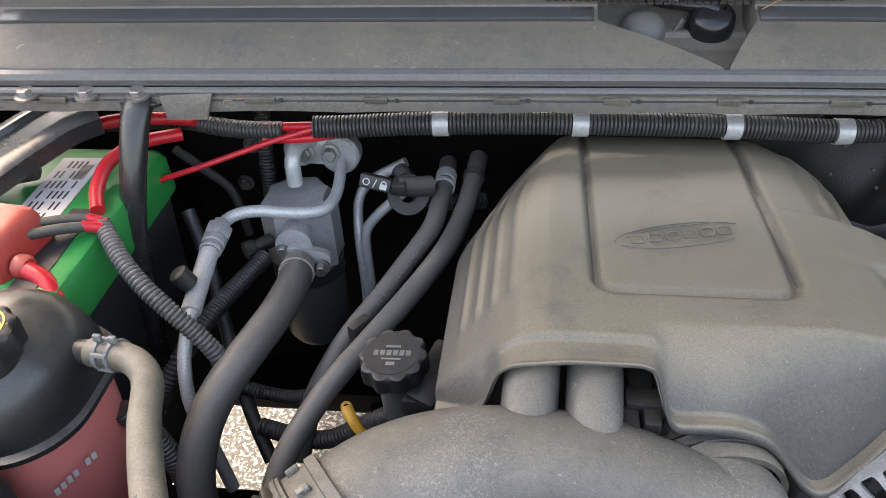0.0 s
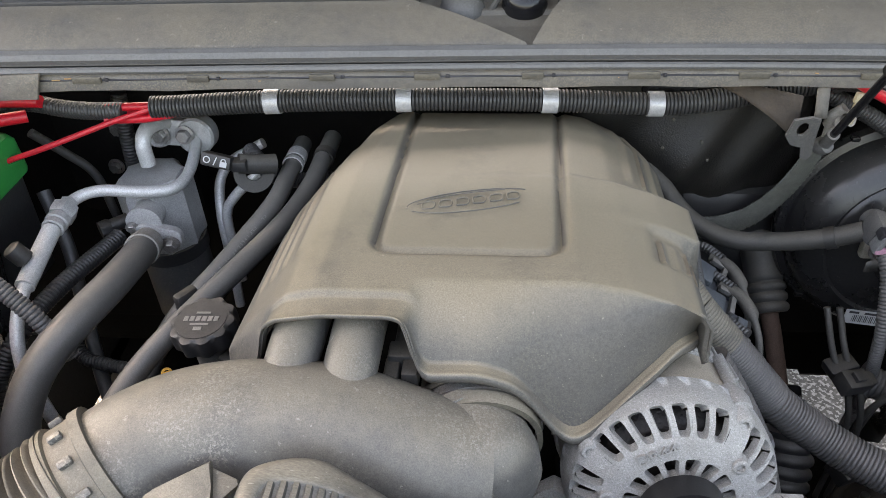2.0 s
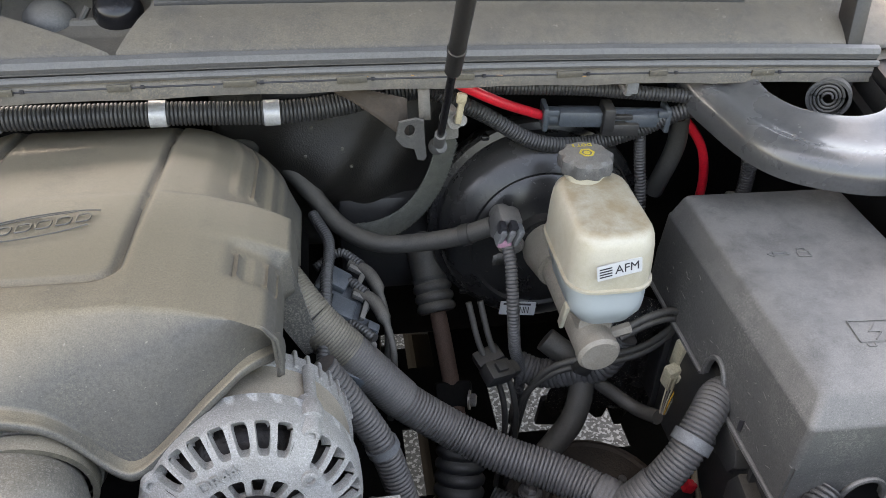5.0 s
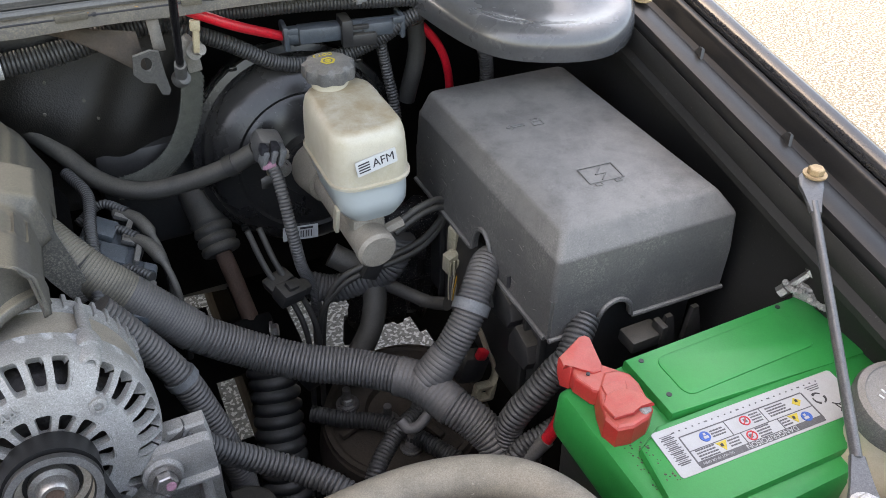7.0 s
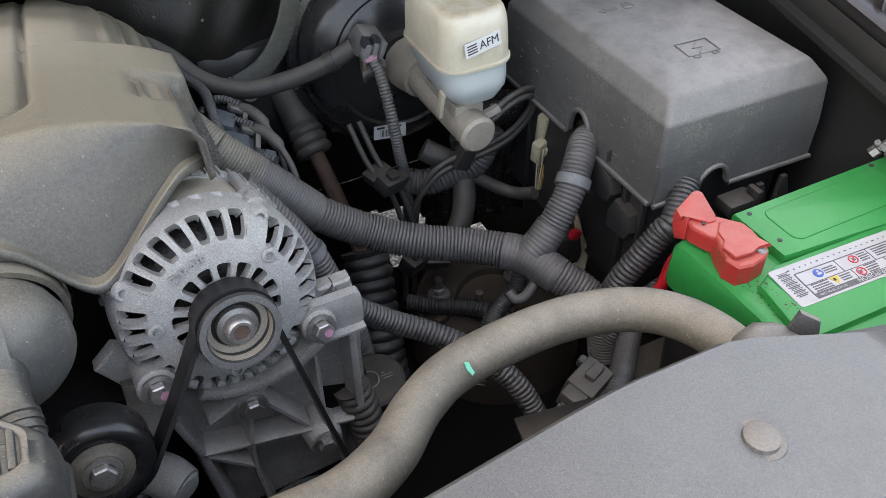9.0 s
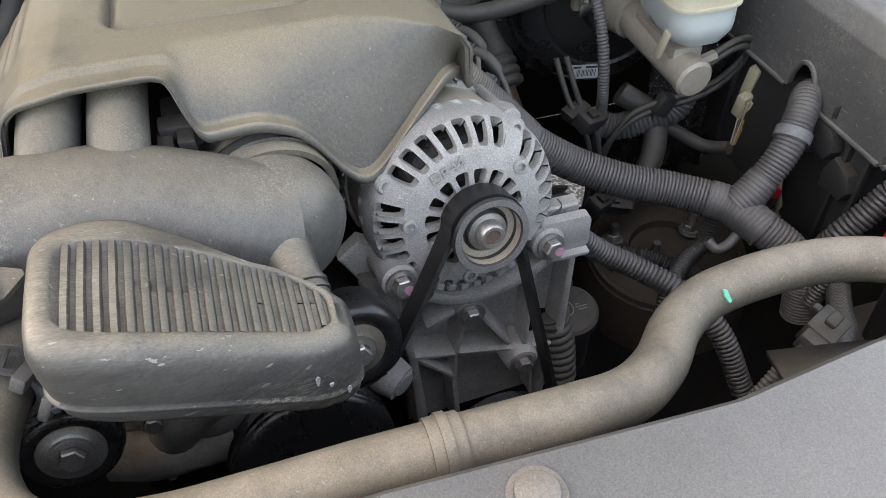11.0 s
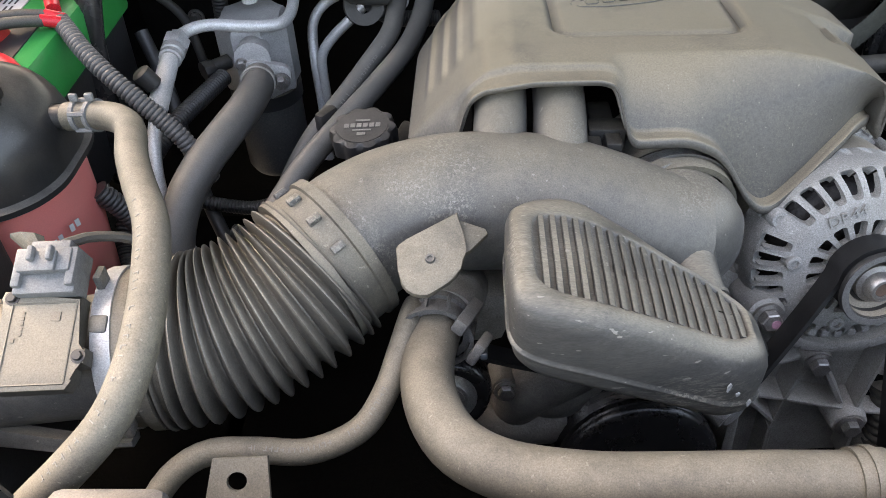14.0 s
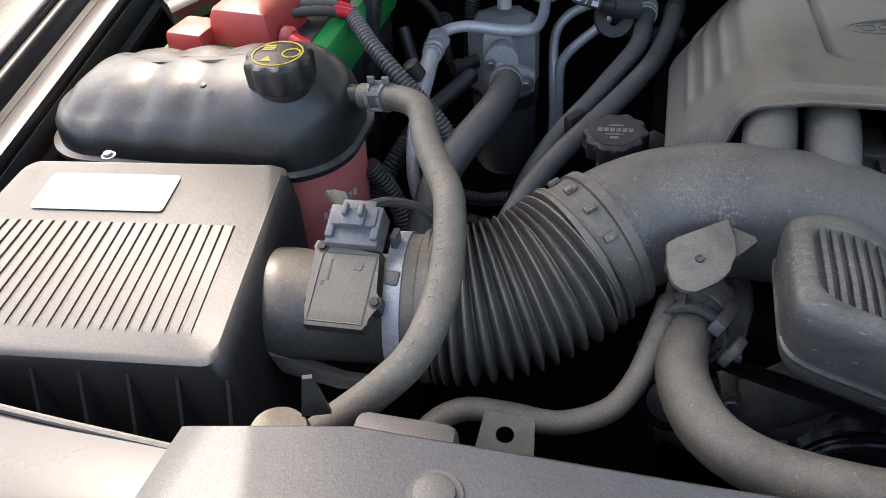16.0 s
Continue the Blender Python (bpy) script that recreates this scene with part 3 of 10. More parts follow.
# A folded tab below the flange beside the bolted plate.
bm = bmesh.new()
add_prism(bm, [(-0.026, 0.0), (-0.022, -0.026), (0.020, -0.026), (0.027, -0.004), (0.030, 0.002)], cowl_at(-0.411, -0.0085, 0.004), (1, 0.05, 0), (0, 0.15, 1), 0.003, 0.001)
solo("flange_tab", bm, M_COWL, "dusty folded steel tab under the cowl flange", "tab")

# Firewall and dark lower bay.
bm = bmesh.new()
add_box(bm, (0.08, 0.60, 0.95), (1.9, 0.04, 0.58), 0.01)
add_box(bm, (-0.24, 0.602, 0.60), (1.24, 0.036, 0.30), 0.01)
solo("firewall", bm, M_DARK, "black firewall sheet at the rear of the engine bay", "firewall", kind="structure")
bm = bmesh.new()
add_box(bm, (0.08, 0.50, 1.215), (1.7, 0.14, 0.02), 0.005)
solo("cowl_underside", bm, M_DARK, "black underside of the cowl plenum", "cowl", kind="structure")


# ---- fenders ----
def fender(side, name):
    """side 1: beside the fuse box; -1: beside the airbox. The flange rises to the rear."""
    cx = 0.09

    def rail(y, out, up):
        return (cx + side * (0.842 + 0.075 * (y + 0.07) * (1 if side > 0 else 0.9) + out), y, 1.145 + 0.155 * (y + 0.07) + up)

    ys = [-0.75 + 0.07 * k for k in range(23)]
    f = thing(name, (cx + side * 0.9, 0, 0.6), "black painted front fender with its bolted inner flange", "fender", kind="structure")
    bm = bmesh.new()
    add_grid(bm, [[rail(y, o, u) for y in ys] for o, u in ((-0.020, -0.014), (-0.019, -0.007), (-0.016, -0.002), (-0.010, 0.0), (0.006, 0.0), (0.010, -0.002), (0.013, -0.007), (0.026, -0.007), (0.029, -0.003), (0.031, 0.004), (0.034, 0.009), (0.040, 0.013))])
    thick(part("flange", bm, M_FLANGE, f, "satin black bolted flange"), 0.002)
    bm = bmesh.new()
    add_grid(bm, [[rail(y, o, u) for y in ys] for o, u in ((0.041, 0.014), (0.048, 0.021), (0.058, 0.024), (0.068, 0.020), (0.085, 0.0 if side > 0 else 0.016), (0.10 if side > 0 else 0.17, -0.05 if side > 0 else -0.02), (0.11, -0.15), (0.12, -0.30), (0.12, -0.55))])
    thick(part("outer_panel", bm, M_PAINT, f, "glossy black painted outer panel"), 0.002)
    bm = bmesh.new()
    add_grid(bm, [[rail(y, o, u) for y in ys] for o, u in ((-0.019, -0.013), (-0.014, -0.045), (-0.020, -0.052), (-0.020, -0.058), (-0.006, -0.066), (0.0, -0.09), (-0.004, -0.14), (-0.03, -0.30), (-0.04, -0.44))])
    thick(part("inner_panel", bm, M_INNER, f, "dusty black inner panel with its shade in the paint"), 0.002)
    for y in (0.62, 0.36, 0.13, -0.02, -0.2, -0.38) if side > 0 else ():
        bm = bmesh.new()
        add_prism(bm, [(-0.009, 0), (0.009, 0), (0.004, 0.008), (-0.002, 0.009)], rail(y, 0.006, 0.0), (0.35, 0.9, 0.1), (0.3, 0, 1), 0.004, 0.001)
        part("clip", bm, M_SATIN, f)
    return f, rail


fender_r, rail_r = fender(1, "fender_driver_side")
fender_l, rail_l = fender(-1, "fender_passenger_side")
for y in (-0.072, 0.242, 0.285):
    bolt(rail_r(y, -0.002 if y < 0 else 0.004, 0.003), (0, 0, 1), 0.0075, 0.008, M_GOLD, label="zinc-yellow hex bolt on the fender flange")

# Raised hood: shades the bay from behind.
hood = thing("hood", (0.09, 0.45, 1.33), "raised black hood leaning over the windshield", "hood")
bm = bmesh.new()
HOOD = [(-0.045, 0.006), (0.0, 0.0), (0.25, 0.42), (0.45, 0.78), (0.60, 1.02)]
add_grid(bm, [[(0.09 + s * ((0.88 if s > 0 else 0.80) - 0.06 * k / 4), 0.46 - dy, 1.33 + dz + 0.02 * (1 - s * s)) for s in (-1, -0.5, 0, 0.5, 1)] for k, (dy, dz) in enumerate(HOOD)])
thick(part("panel", bm, M_SATIN, hood), 0.02)

# ---- front end ----


def rad_z(x):
    return table([(-0.45, 1.158), (-0.3, 1.165), (0.1, 1.158), (0.4, 1.125), (0.7, 1.08)], x)


bm = bmesh.new()
edge = lambda x: table([(-0.42, -0.335), (-0.3, -0.315), (-0.1, -0.312), (0.1, -0.305), (0.3, -0.30), (0.45, -0.275), (0.55, -0.268), (0.66, -0.30)], x)
xs = [-0.398 + 0.02 * k for k in range(54)]
add_grid(bm, [[(x, edge(x) + dy, rad_z(x) + dz) for x in xs] for dy, dz in ((0.004, -0.035), (0.002, -0.006), (-0.003, 0.0), (-0.05, 0.004), (-0.12, 0.002), (-0.28, -0.02), (-0.34, -0.06))])
rad_cover = solo("radiator_cover", bm, M_PANEL, "grey plastic radiator closing panel with push pins", "panel", kind="structure")
thick(rad_cover, 0.004)
for x, y in ((-0.24, -0.352), (0.169, -0.328), (0.5, -0.345)):
    bm = bmesh.new()
    add_lathe(bm, [(0.0, 0.004), (0.008, 0.004), (0.011, 0.0025), (0.0115, -0.001), (0.015, -0.001), (0.016, -0.003)], (x, y, rad_z(x) + 0.005), (0, 0, 1), 24)
    solo("push_pin", bm, M_GREY, "round black plastic push pin in the radiator panel", "push pin", "push pins")
# Fan shroud and radiator behind the closing panel.
bm = bmesh.new()
add_box(bm, (0.1, -0.365, 0.73), (1.0, 0.05, 0.60), 0.01)
solo("radiator", bm, M_DARK, "black radiator core with plastic end tanks", "radiator")
bm = bmesh.new()
add_box(bm, (0.1, -0.29, 0.80), (0.92, 0.05, 0.40), 0.02)
solo("fan_shroud", bm, M_BLACK, "black plastic fan shroud behind the radiator", "fan shroud")

# Cabin behind the firewall: it shades the ground under the car.
bm = bmesh.new()
add_box(bm, (0.09, 2.4, 0.93), (1.9, 3.5, 0.64), 0.05)
solo("cabin_body", bm, M_BODY, "black painted car body behind the windshield", "car body", kind="structure")

# Engine mass and chassis: plain boxes, coloured near black for the deep shadow.
eng = thing("engine_block", (0.07, 0.2, 0.7), "engine block mass coloured near black for the shaded bay", "engine")
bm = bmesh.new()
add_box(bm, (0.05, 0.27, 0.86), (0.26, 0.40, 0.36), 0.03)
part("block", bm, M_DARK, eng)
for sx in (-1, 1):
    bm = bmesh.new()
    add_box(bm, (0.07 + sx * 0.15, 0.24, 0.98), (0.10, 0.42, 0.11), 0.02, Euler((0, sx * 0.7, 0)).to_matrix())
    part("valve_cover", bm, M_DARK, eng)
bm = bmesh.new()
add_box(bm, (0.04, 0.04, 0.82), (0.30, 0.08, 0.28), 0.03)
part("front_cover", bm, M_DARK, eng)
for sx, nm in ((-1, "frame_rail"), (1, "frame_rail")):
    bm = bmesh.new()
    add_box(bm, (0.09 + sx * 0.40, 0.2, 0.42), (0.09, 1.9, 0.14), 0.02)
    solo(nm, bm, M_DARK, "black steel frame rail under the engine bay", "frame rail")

# ---- engine cover ----
ZTOP = [(-0.02, 1.204), (0.08, 1.201), (0.18, 1.193), (0.36, 1.173), (0.42, 1.160), (0.455, 1.140), (0.475, 1.118)]
LIP_Z = [(-0.135, 1.105), (-0.105, 1.125), (-0.09, 1.15), (-0.083, 1.184), (-0.07, 1.196), (-0.03, 1.203), (0.02, 1.204), (0.034, 1.200), (0.040, 1.170), (0.048, 1.160), (0.089, 1.162), (0.118, 1.147),
         (0.137, 1.118), (0.152, 1.094), (0.166, 1.090), (0.182, 1.098), (0.20, 1.112), (0.225, 1.128), (0.25, 1.136), (0.285, 1.112)]
LIP_Y = [(-0.135, 0.045), (-0.10, 0.018), (-0.07, 0.012), (0.03, 0.010), (0.045, -0.004), (0.09, -0.004), (0.13, 0.0), (0.165, -0.004), (0.2, 0.016), (0.23, 0.038), (0.26, 0.068), (0.285, 0.105)]


def eased(rows, x, reach=0.006):
    """A table with its corners rounded off."""
    return sum(table(rows, x + reach * (k - 4) / 4) for k in range(9)) / 9


def cover_xz(s, y):
    """Across the cover: s from -1 at the lower edge beside the hoses to 1 at the other lower edge."""
    back = smooth01(0.36, 0.475, y)
    step = smooth01(0.243, 0.249, y)
    left = [(-1, -0.135, -0.085), (-0.86, -0.118, -0.062), (-0.70, -0.086, -0.026), (-0.62, -0.066, -0.007), (-0.54, -0.044, -0.001)]
    front = [(0.54, 0.165, -0.002), (0.66, 0.205, -0.010), (0.78, 0.243, -0.024), (0.86, 0.263, -0.036), (0.92, 0.271, -0.050), (1, 0.272, -0.088)]
    wing = [(0.54, 0.165, -0.002), (0.66, 0.205, -0.009), (0.78, 0.245, -0.022), (0.86, 0.266, -0.032), (0.92, 0.281, -0.041), (1, 0.284, -0.085)]
    narrow = [(0.54, 0.163, -0.003), (0.66, 0.203, -0.013), (0.78, 0.236, -0.032), (0.86, 0.256, -0.050), (0.92, 0.268, -0.063), (1, 0.284, -0.105)]
    spread = smooth01(0.168, 0.180, y)
    right = [(q[0], q[1] + (w[1] - q[1]) * spread, q[2] + (w[2] - q[2]) * spread) for q, w in zip(front, wing)]
    rows = left + [(q[0], q[1] + (w[1] - q[1]) * step, q[2] + (w[2] - q[2]) * step) for q, w in zip(right, narrow)]
    x = table([(q[0], q[1]) for q in rows], s)
    dz = table([(q[0], q[2]) for q in rows], s)
    mid = 0.075
    x = mid + (x - mid) * (1 - 0.20 * back)
    if s < 0:
        x += -s * 0.034 * smooth01(0.24, 0.40, y)
    return x, dz * (1 - 0.35 * back)


def cover_relief(x, y, s):
    """Recessed panel, its grooves and the ribbed shoulders."""
    z = 0.0
    lx, rx, fy = -0.010 - 0.03 * (y - 0.2) * 0, 0.158 + 0.02 * (y - 0.2), 0.101
    r = 0.022
    qx, qy = max(lx + r - x, x - (rx - r), 0.0), max(fy + r - y, 0.0)
    d = math.hypot(qx, qy) - r if (qx or qy) else -min(x - lx, rx - x, y - fy)
    d = d if (qx or qy) else d
    fade = 1 - 0.5 * smooth01(0.40, 0.47, y)
    z -= 0.0025 * fade * (1 - smooth01(-0.004, 0.002, d))
    z -= 0.0055 * fade * math.exp(-((d + 0.004) / 0.0042) ** 2)
    if 0.10 < y < 0.34 and -0.88 < s < -0.6:
        k = smooth01(0.10, 0.12, y) * (1 - smooth01(0.31, 0.34, y))
        z += 0.0030 * k * max(0.0, math.sin((s + 0.88) / 0.28 * 8 * math.pi))
    if 0.27 < y < 0.42 and 0.74 < s < 0.98:
        k = smooth01(0.27, 0.28, y) * (1 - smooth01(0.40, 0.42, y))
        z += 0.0045 * k * max(0.0, math.sin((s - 0.74) / 0.24 * 8 * math.pi))
    if 0.115 < y < 0.178 and 0.74 < s < 0.95:
        k = smooth01(0.115, 0.125, y) * (1 - smooth01(0.170, 0.178, y)) * smooth01(0.74, 0.755, s)
        z -= 0.0045 * k
        z += 0.0045 * k * (1 - smooth01(0.155, 0.163, y)) * max(0.0, math.sin((s - 0.76) / 0.17 * 7 * math.pi))
    return z


engine_cover = thing("engine_cover", (0.075, 0.2, 1.1), "dusty tan-grey plastic engine cover with a recessed panel", "engine cover")
bm = bmesh.new()
SS = [-1 + 2 * k / 150 for k in range(151)]
rows = []
ys = [0.475 - 0.411 * k / 114 for k in range(115)]
for y in ys:
    row = []
    for s in SS:
        x, dz = cover_xz(s, y)
        row.append((x, y, table(ZTOP, y) + dz + cover_relief(x, y, s)))
    rows.append(row)
base = rows[-1]
for k in range(1, 21):
    t = k / 20
    row = []
    for (x, y, z), s in zip(base, SS):
        notch = smooth01(-0.095, -0.080, x) * (1 - smooth01(0.034, 0.046, x))
        ly, lz = eased(LIP_Y, x) + 0.007, eased(LIP_Z, x, 0.004 if x < 0.06 else 0.010)
        lz = lz if notch > 0.5 else min(lz, z)
        rim = 0.0045 * smooth01(0.26, 0.36, t) * (1 - smooth01(0.92, 1.0, t)) * smooth01(-0.10, -0.085, x) * (1 - smooth01(0.030, 0.042, x))
        tz = min(1.0, t / 0.84)
        out = 0.0075 * (1 - smooth01(0.84, 1.0, t)) * smooth01(0.0, 0.84, t)
        row.append((x, y + (ly - y) * (math.sin(tz * math.pi / 2) * 0.45 + tz * 0.55) + out, z + (lz - z) * (0.55 * tz + 0.45 * tz * tz) - rim))
    rows.append(row)
low = rows[-1]
thin = [1 - 0.55 * smooth01(-0.10, -0.085, q[0]) * (1 - smooth01(0.030, 0.042, q[0])) for q in low]
for dy, dz in ((-0.0030, 0.0012), (-0.0055, 0.0003), (-0.0062, -0.0025), (-0.0058, -0.007)):
    rows.append([(q[0], q[1] + dy * k, q[2] + dz * k) for q, k in zip(low, thin)])
add_grid(bm, rows)
shell = thick(part("shell", bm, M_COVER, engine_cover, sharp=60), 0.003)

# Slotted flange dropping from the cover's edge to the main loom.
FLANGE_XZ = [(0.240, 1.158), (0.279, 1.146), (0.284, 1.120), (0.297, 1.050), (0.298, 1.030), (0.284, 1.025), (0.268, 1.060), (0.250, 1.110)]
bm = bmesh.new()
add_prism(bm, FLANGE_XZ, (0, 0.180, 0), (1, 0, 0), (0, 0, 1), 0.003, 0.0008, 1)
part("side_flange", bm, M_DUCT, engine_cover, "grey side flange over the loom")

# Embossed oval badge: plain shapes only.
EMB = Vector((0.072, 0.190, 1.1905))
EX, EY = Vector((0.106, 0.024, 0.0)).normalized(), Vector((-0.02, 0.1, -0.009)).normalized()
bm = bmesh.new()
SURF = EMB - Vector((0, 0, 0.0012))


def badge_line(pts, r=0.00075):
    add_tube(bm, [SURF + EX * a + EY * b - Vector((0, 0, 0.30 * b * 0.0)) for a, b in pts], r, 6, 0.003)


badge_line([(0.060 * math.cos(a) * (1 if a < 4.4 else 0.98), 0.0185 * math.sin(a)) for a in [0.5 + 2.75 * k / 20 for k in range(21)]])
badge_line([(0.060 * math.cos(a), 0.0185 * math.sin(a)) for a in [3.5 + 2.0 * k / 16 for k in range(17)]])
badge_line([(-0.050, 0.004), (-0.030, 0.0125), (0.000, 0.0150), (0.034, 0.0140)], 0.0006)
for k in range(6):
    x, w = -0.040 + 0.0158 * k, 0.0058
    badge_line([(x - w, -0.0055), (x + w * 0.7, -0.0055), (x + w, 0.0055), (x - w * 0.7, 0.0055), (x - w, -0.0055)], 0.00085)
part("badge", bm, M_COVER, engine_cover, "embossed oval badge")

# Intake runners under the cover's front cut-out.
# Duct plastic, darker than the cover's, stands in for the cover's shade on them.
for x0, nm in ((-0.0535, "intake_runner"), (-0.0065, "intake_runner")):
    bm = bmesh.new()
    add_tube(bm, [(x0, 0.10, 1.168), (x0 - 0.002, 0.03, 1.168), (x0 - 0.006, -0.03, 1.145), (x0 - 0.01, -0.06, 1.10)], 0.0212, 20)
    solo(nm, bm, M_DUCT, "dusty grey plastic intake runner below the engine cover", "intake runner", "intake runners")
bm = bmesh.new()
add_box(bm, (0.030, 0.030, 1.146), (0.030, 0.018, 0.020), 0.002)
add_box(bm, (0.034, 0.016, 1.144), (0.013, 0.022, 0.018), 0.002)
add_box(bm, (0.019, 0.014, 1.140), (0.012, 0.026, 0.020), 0.002)
add_box(bm, (0.028, -0.004, 1.128), (0.030, 0.022, 0.022), 0.004)
add_box(bm, (0.028, 0.05, 1.140), (0.02, 0.04, 0.026), 0.003)
solo("map_sensor", bm, M_BLACK, "black plastic sensor plug in the cover's cut-out", "sensor")

# ---- intake tract ----
duct = thing("intake_duct", (-0.02, -0.06, 1.05), "dusty grey moulded plastic intake duct over the engine front", "intake duct")
DUCT = [(-0.184, -0.078, 1.115), (-0.158, -0.056, 1.122), (-0.123, -0.042, 1.128), (-0.08, -0.034, 1.129), (-0.020, -0.031, 1.123), (0.030, -0.035, 1.109), (0.062, -0.037, 1.096), (0.083, -0.033, 1.089)]
bm = bmesh.new()
add_tube(bm, DUCT, lambda t: 0.0535 - 0.002 * smooth01(0.5, 1, t), 32, 0.006, flat=(1.0, 1.0))
part("tube", bm, M_DUCT, duct)
bm = bmesh.new()
add_lathe(bm, [(0.0, 0.050), (0.02, 0.048), (0.036, 0.041), (0.047, 0.029), (0.052, 0.012), (0.052, -0.015), (0.054, -0.016), (0.054, -0.026), (0.05, -0.026)], (0.083, -0.024, 1.089), (0.45, -1, 0.05), 32)
part("elbow", bm, M_DUCT, duct)
bm = bmesh.new()
add_lathe(bm, [(0.048, -0.012), (0.0528, -0.012), (0.0528, 0.0), (0.0505, 0.002), (0.0505, 0.012), (0.0535, 0.012), (0.0535, 0.018), (0.048, 0.018)], (0.085, 0.004, 1.090), (-0.1, 1, 0.05), 40)
part("collar", bm, M_DUSTRUB, duct, "grey rubber collar at the throttle body")
bm = bmesh.new()
add_lathe(bm, [(0.048, 0.0), (0.0540, 0.0), (0.0540, 0.008), (0.048, 0.008)], (0.085, 0.006, 1.090), (-0.1, 1, 0.05), 40)
part("clamp", bm, M_STEEL, duct, "steel worm clamp")
bm = bmesh.new()
add_lathe(bm, [(0.053, -0.032), (0.053, 0.035), (0.0, 0.035)], (0.088, 0.05, 1.091), (0, 1, 0), 28)
solo("throttle_body", bm, M_DIRTCAST, "dirty cast throttle body under the cover", "throttle body")

# Duct end ring with its locking tabs.
RING = Vector((-0.182, -0.077, 1.115))
RAX = Vector((-0.74, -0.62, -0.24)).normalized()
bm = bmesh.new()
add_lathe(bm, [(0.052, -0.012), (0.060, -0.012), (0.0605, -0.004), (0.058, -0.003), (0.058, 0.016), (0.0615, 0.017), (0.0615, 0.024), (0.052, 0.024)], RING, RAX, 36)
ring = part("end_ring", bm, M_DUSTRUB, duct, "dusty rubber end ring")
rb = basis(RAX)
for a in (50, 75, 100, 130):
    out = rb @ Vector((math.cos(radians(a)), math.sin(radians(a)), 0))
    bm = bmesh.new()
    add_box(bm, RING + out * 0.060 + RAX * 0.006, (0.006, 0.005, 0.010), 0.0012, Matrix((out.cross(RAX), out, RAX)).transposed())
    part("tab", bm, M_DUCT, ring)

# Bellows.
BEL = [(-0.192, -0.086, 1.111), (-0.214, -0.106, 1.101), (-0.240, -0.122, 1.093), (-0.268, -0.133, 1.088), (-0.300, -0.139, 1.087)]
bm = bmesh.new()
path, total = spline(BEL, 0.0022)
add_tube(bm, BEL, lambda t: 0.0640 - 0.0110 * (0.5 - 0.5 * math.cos(2 * math.pi * 14 * t)) ** 1.1, 48, 0.0008)
bellows = thing("intake_bellows", (-0.25, -0.12, 1.03), "dusty black ribbed rubber intake bellows", "intake bellows")
part("folds", bm, M_BELLOWS, bellows)
for at, r in ((0.02, 0.0560), (0.985, 0.0590)):
    ring_on(bellows, "cuff", BEL, at, 0.012, r, M_DUSTRUB)

# Mass-air tube from the airbox.
maf = thing("mass_air_tube", (-0.36, -0.18, 1.05), "dusty grey plastic mass-air tube between airbox and bellows", "mass-air tube")
bm = bmesh.new()
add_lathe(bm, [(0.0, -0.02), (0.040, -0.02), (0.0440, -0.008), (0.0465, 0.006), (0.0470, 0.018), (0.0460, 0.030), (0.0440, 0.044), (0.0440, 0.104), (0.050, 0.105), (0.050, 0.118), (0.046, 0.118)], (-0.436, -0.160, 1.085), (1, 0.12, 0), 36)
part("tube", bm, M_DUCT, maf)
bm = bmesh.new()
add_prism(bm, [(0.0, 0.0), (0.014, -0.020), (0.060, -0.030), (0.108, -0.032), (0.108, -0.026), (0.062, -0.022), (0.020, -0.010)], (-0.425, -0.190, 1.074), (1, 0.12, 0), (0, 0.45, 0.89), 0.016, 0.002)
part("lower_flange", bm, M_DUCT, maf, "moulded lower flange")
bm = bmesh.new()
add_box(bm, (-0.3265, -0.140, 1.150), (0.005, 0.012, 0.018), 0.001)
add_box(bm, (-0.3215, -0.170, 1.140), (0.012, 0.012, 0.008), 0.002, Euler((0.5, 0, 0)).to_matrix())
part("key", bm, M_DUCT, maf, "moulded locating key")
bm = bmesh.new()
add_lathe(bm, [(0.05, -0.001), (0.0580, 0.0), (0.0583, 0.0005), (0.0583, 0.0125), (0.05, 0.013)], (-0.330, -0.1465, 1.090), (1, 0.12, 0), 36)
band = part("clamp", bm, M_BAND, maf, "steel band clamp")
bm = bmesh.new()
add_box(bm, (-0.312, -0.205, 1.082), (0.012, 0.012, 0.022), 0.003)
part("screw", bm, M_STEEL, band)
bm = bmesh.new()
add_lathe(bm, [(0.05, -0.002), (0.0568, -0.002), (0.0568, 0.018), (0.0605, 0.020), (0.0605, 0.028), (0.055, 0.029)], (-0.326, -0.1465, 1.090), (1, 0.12, 0), 36)
part("cuff", bm, M_DUSTRUB, maf, "dusty rubber cuff")
# Sensor on the tube.
sen = thing("mass_air_sensor", (-0.35, -0.19, 1.14), "dusty brown-grey mass-air sensor with a grey plug", "sensor")
SX, SY = Vector((1, 0.05, 0)).normalized(), Vector((0, 0.9, 0.44)).normalized()
SN = SX.cross(SY)
S0 = Vector((-0.353, -0.184, 1.133))
shape = [(-0.024, -0.030), (0.020, -0.030), (0.024, -0.024), (0.024, -0.016), (0.030, -0.014), (0.030, -0.004), (0.024, -0.002), (0.024, 0.030), (-0.018, 0.032), (-0.020, 0.036), (-0.027, 0.036), (-0.029, 0.030), (-0.025, 0.024), (-0.025, -0.008), (-0.027, -0.012), (-0.024, -0.016)]
bm = bmesh.new()
add_prism(bm, shape, S0, SX, SY, 0.012, 0.0015)
body = part("body", bm, M_SENSOR, sen)
bm = bmesh.new()
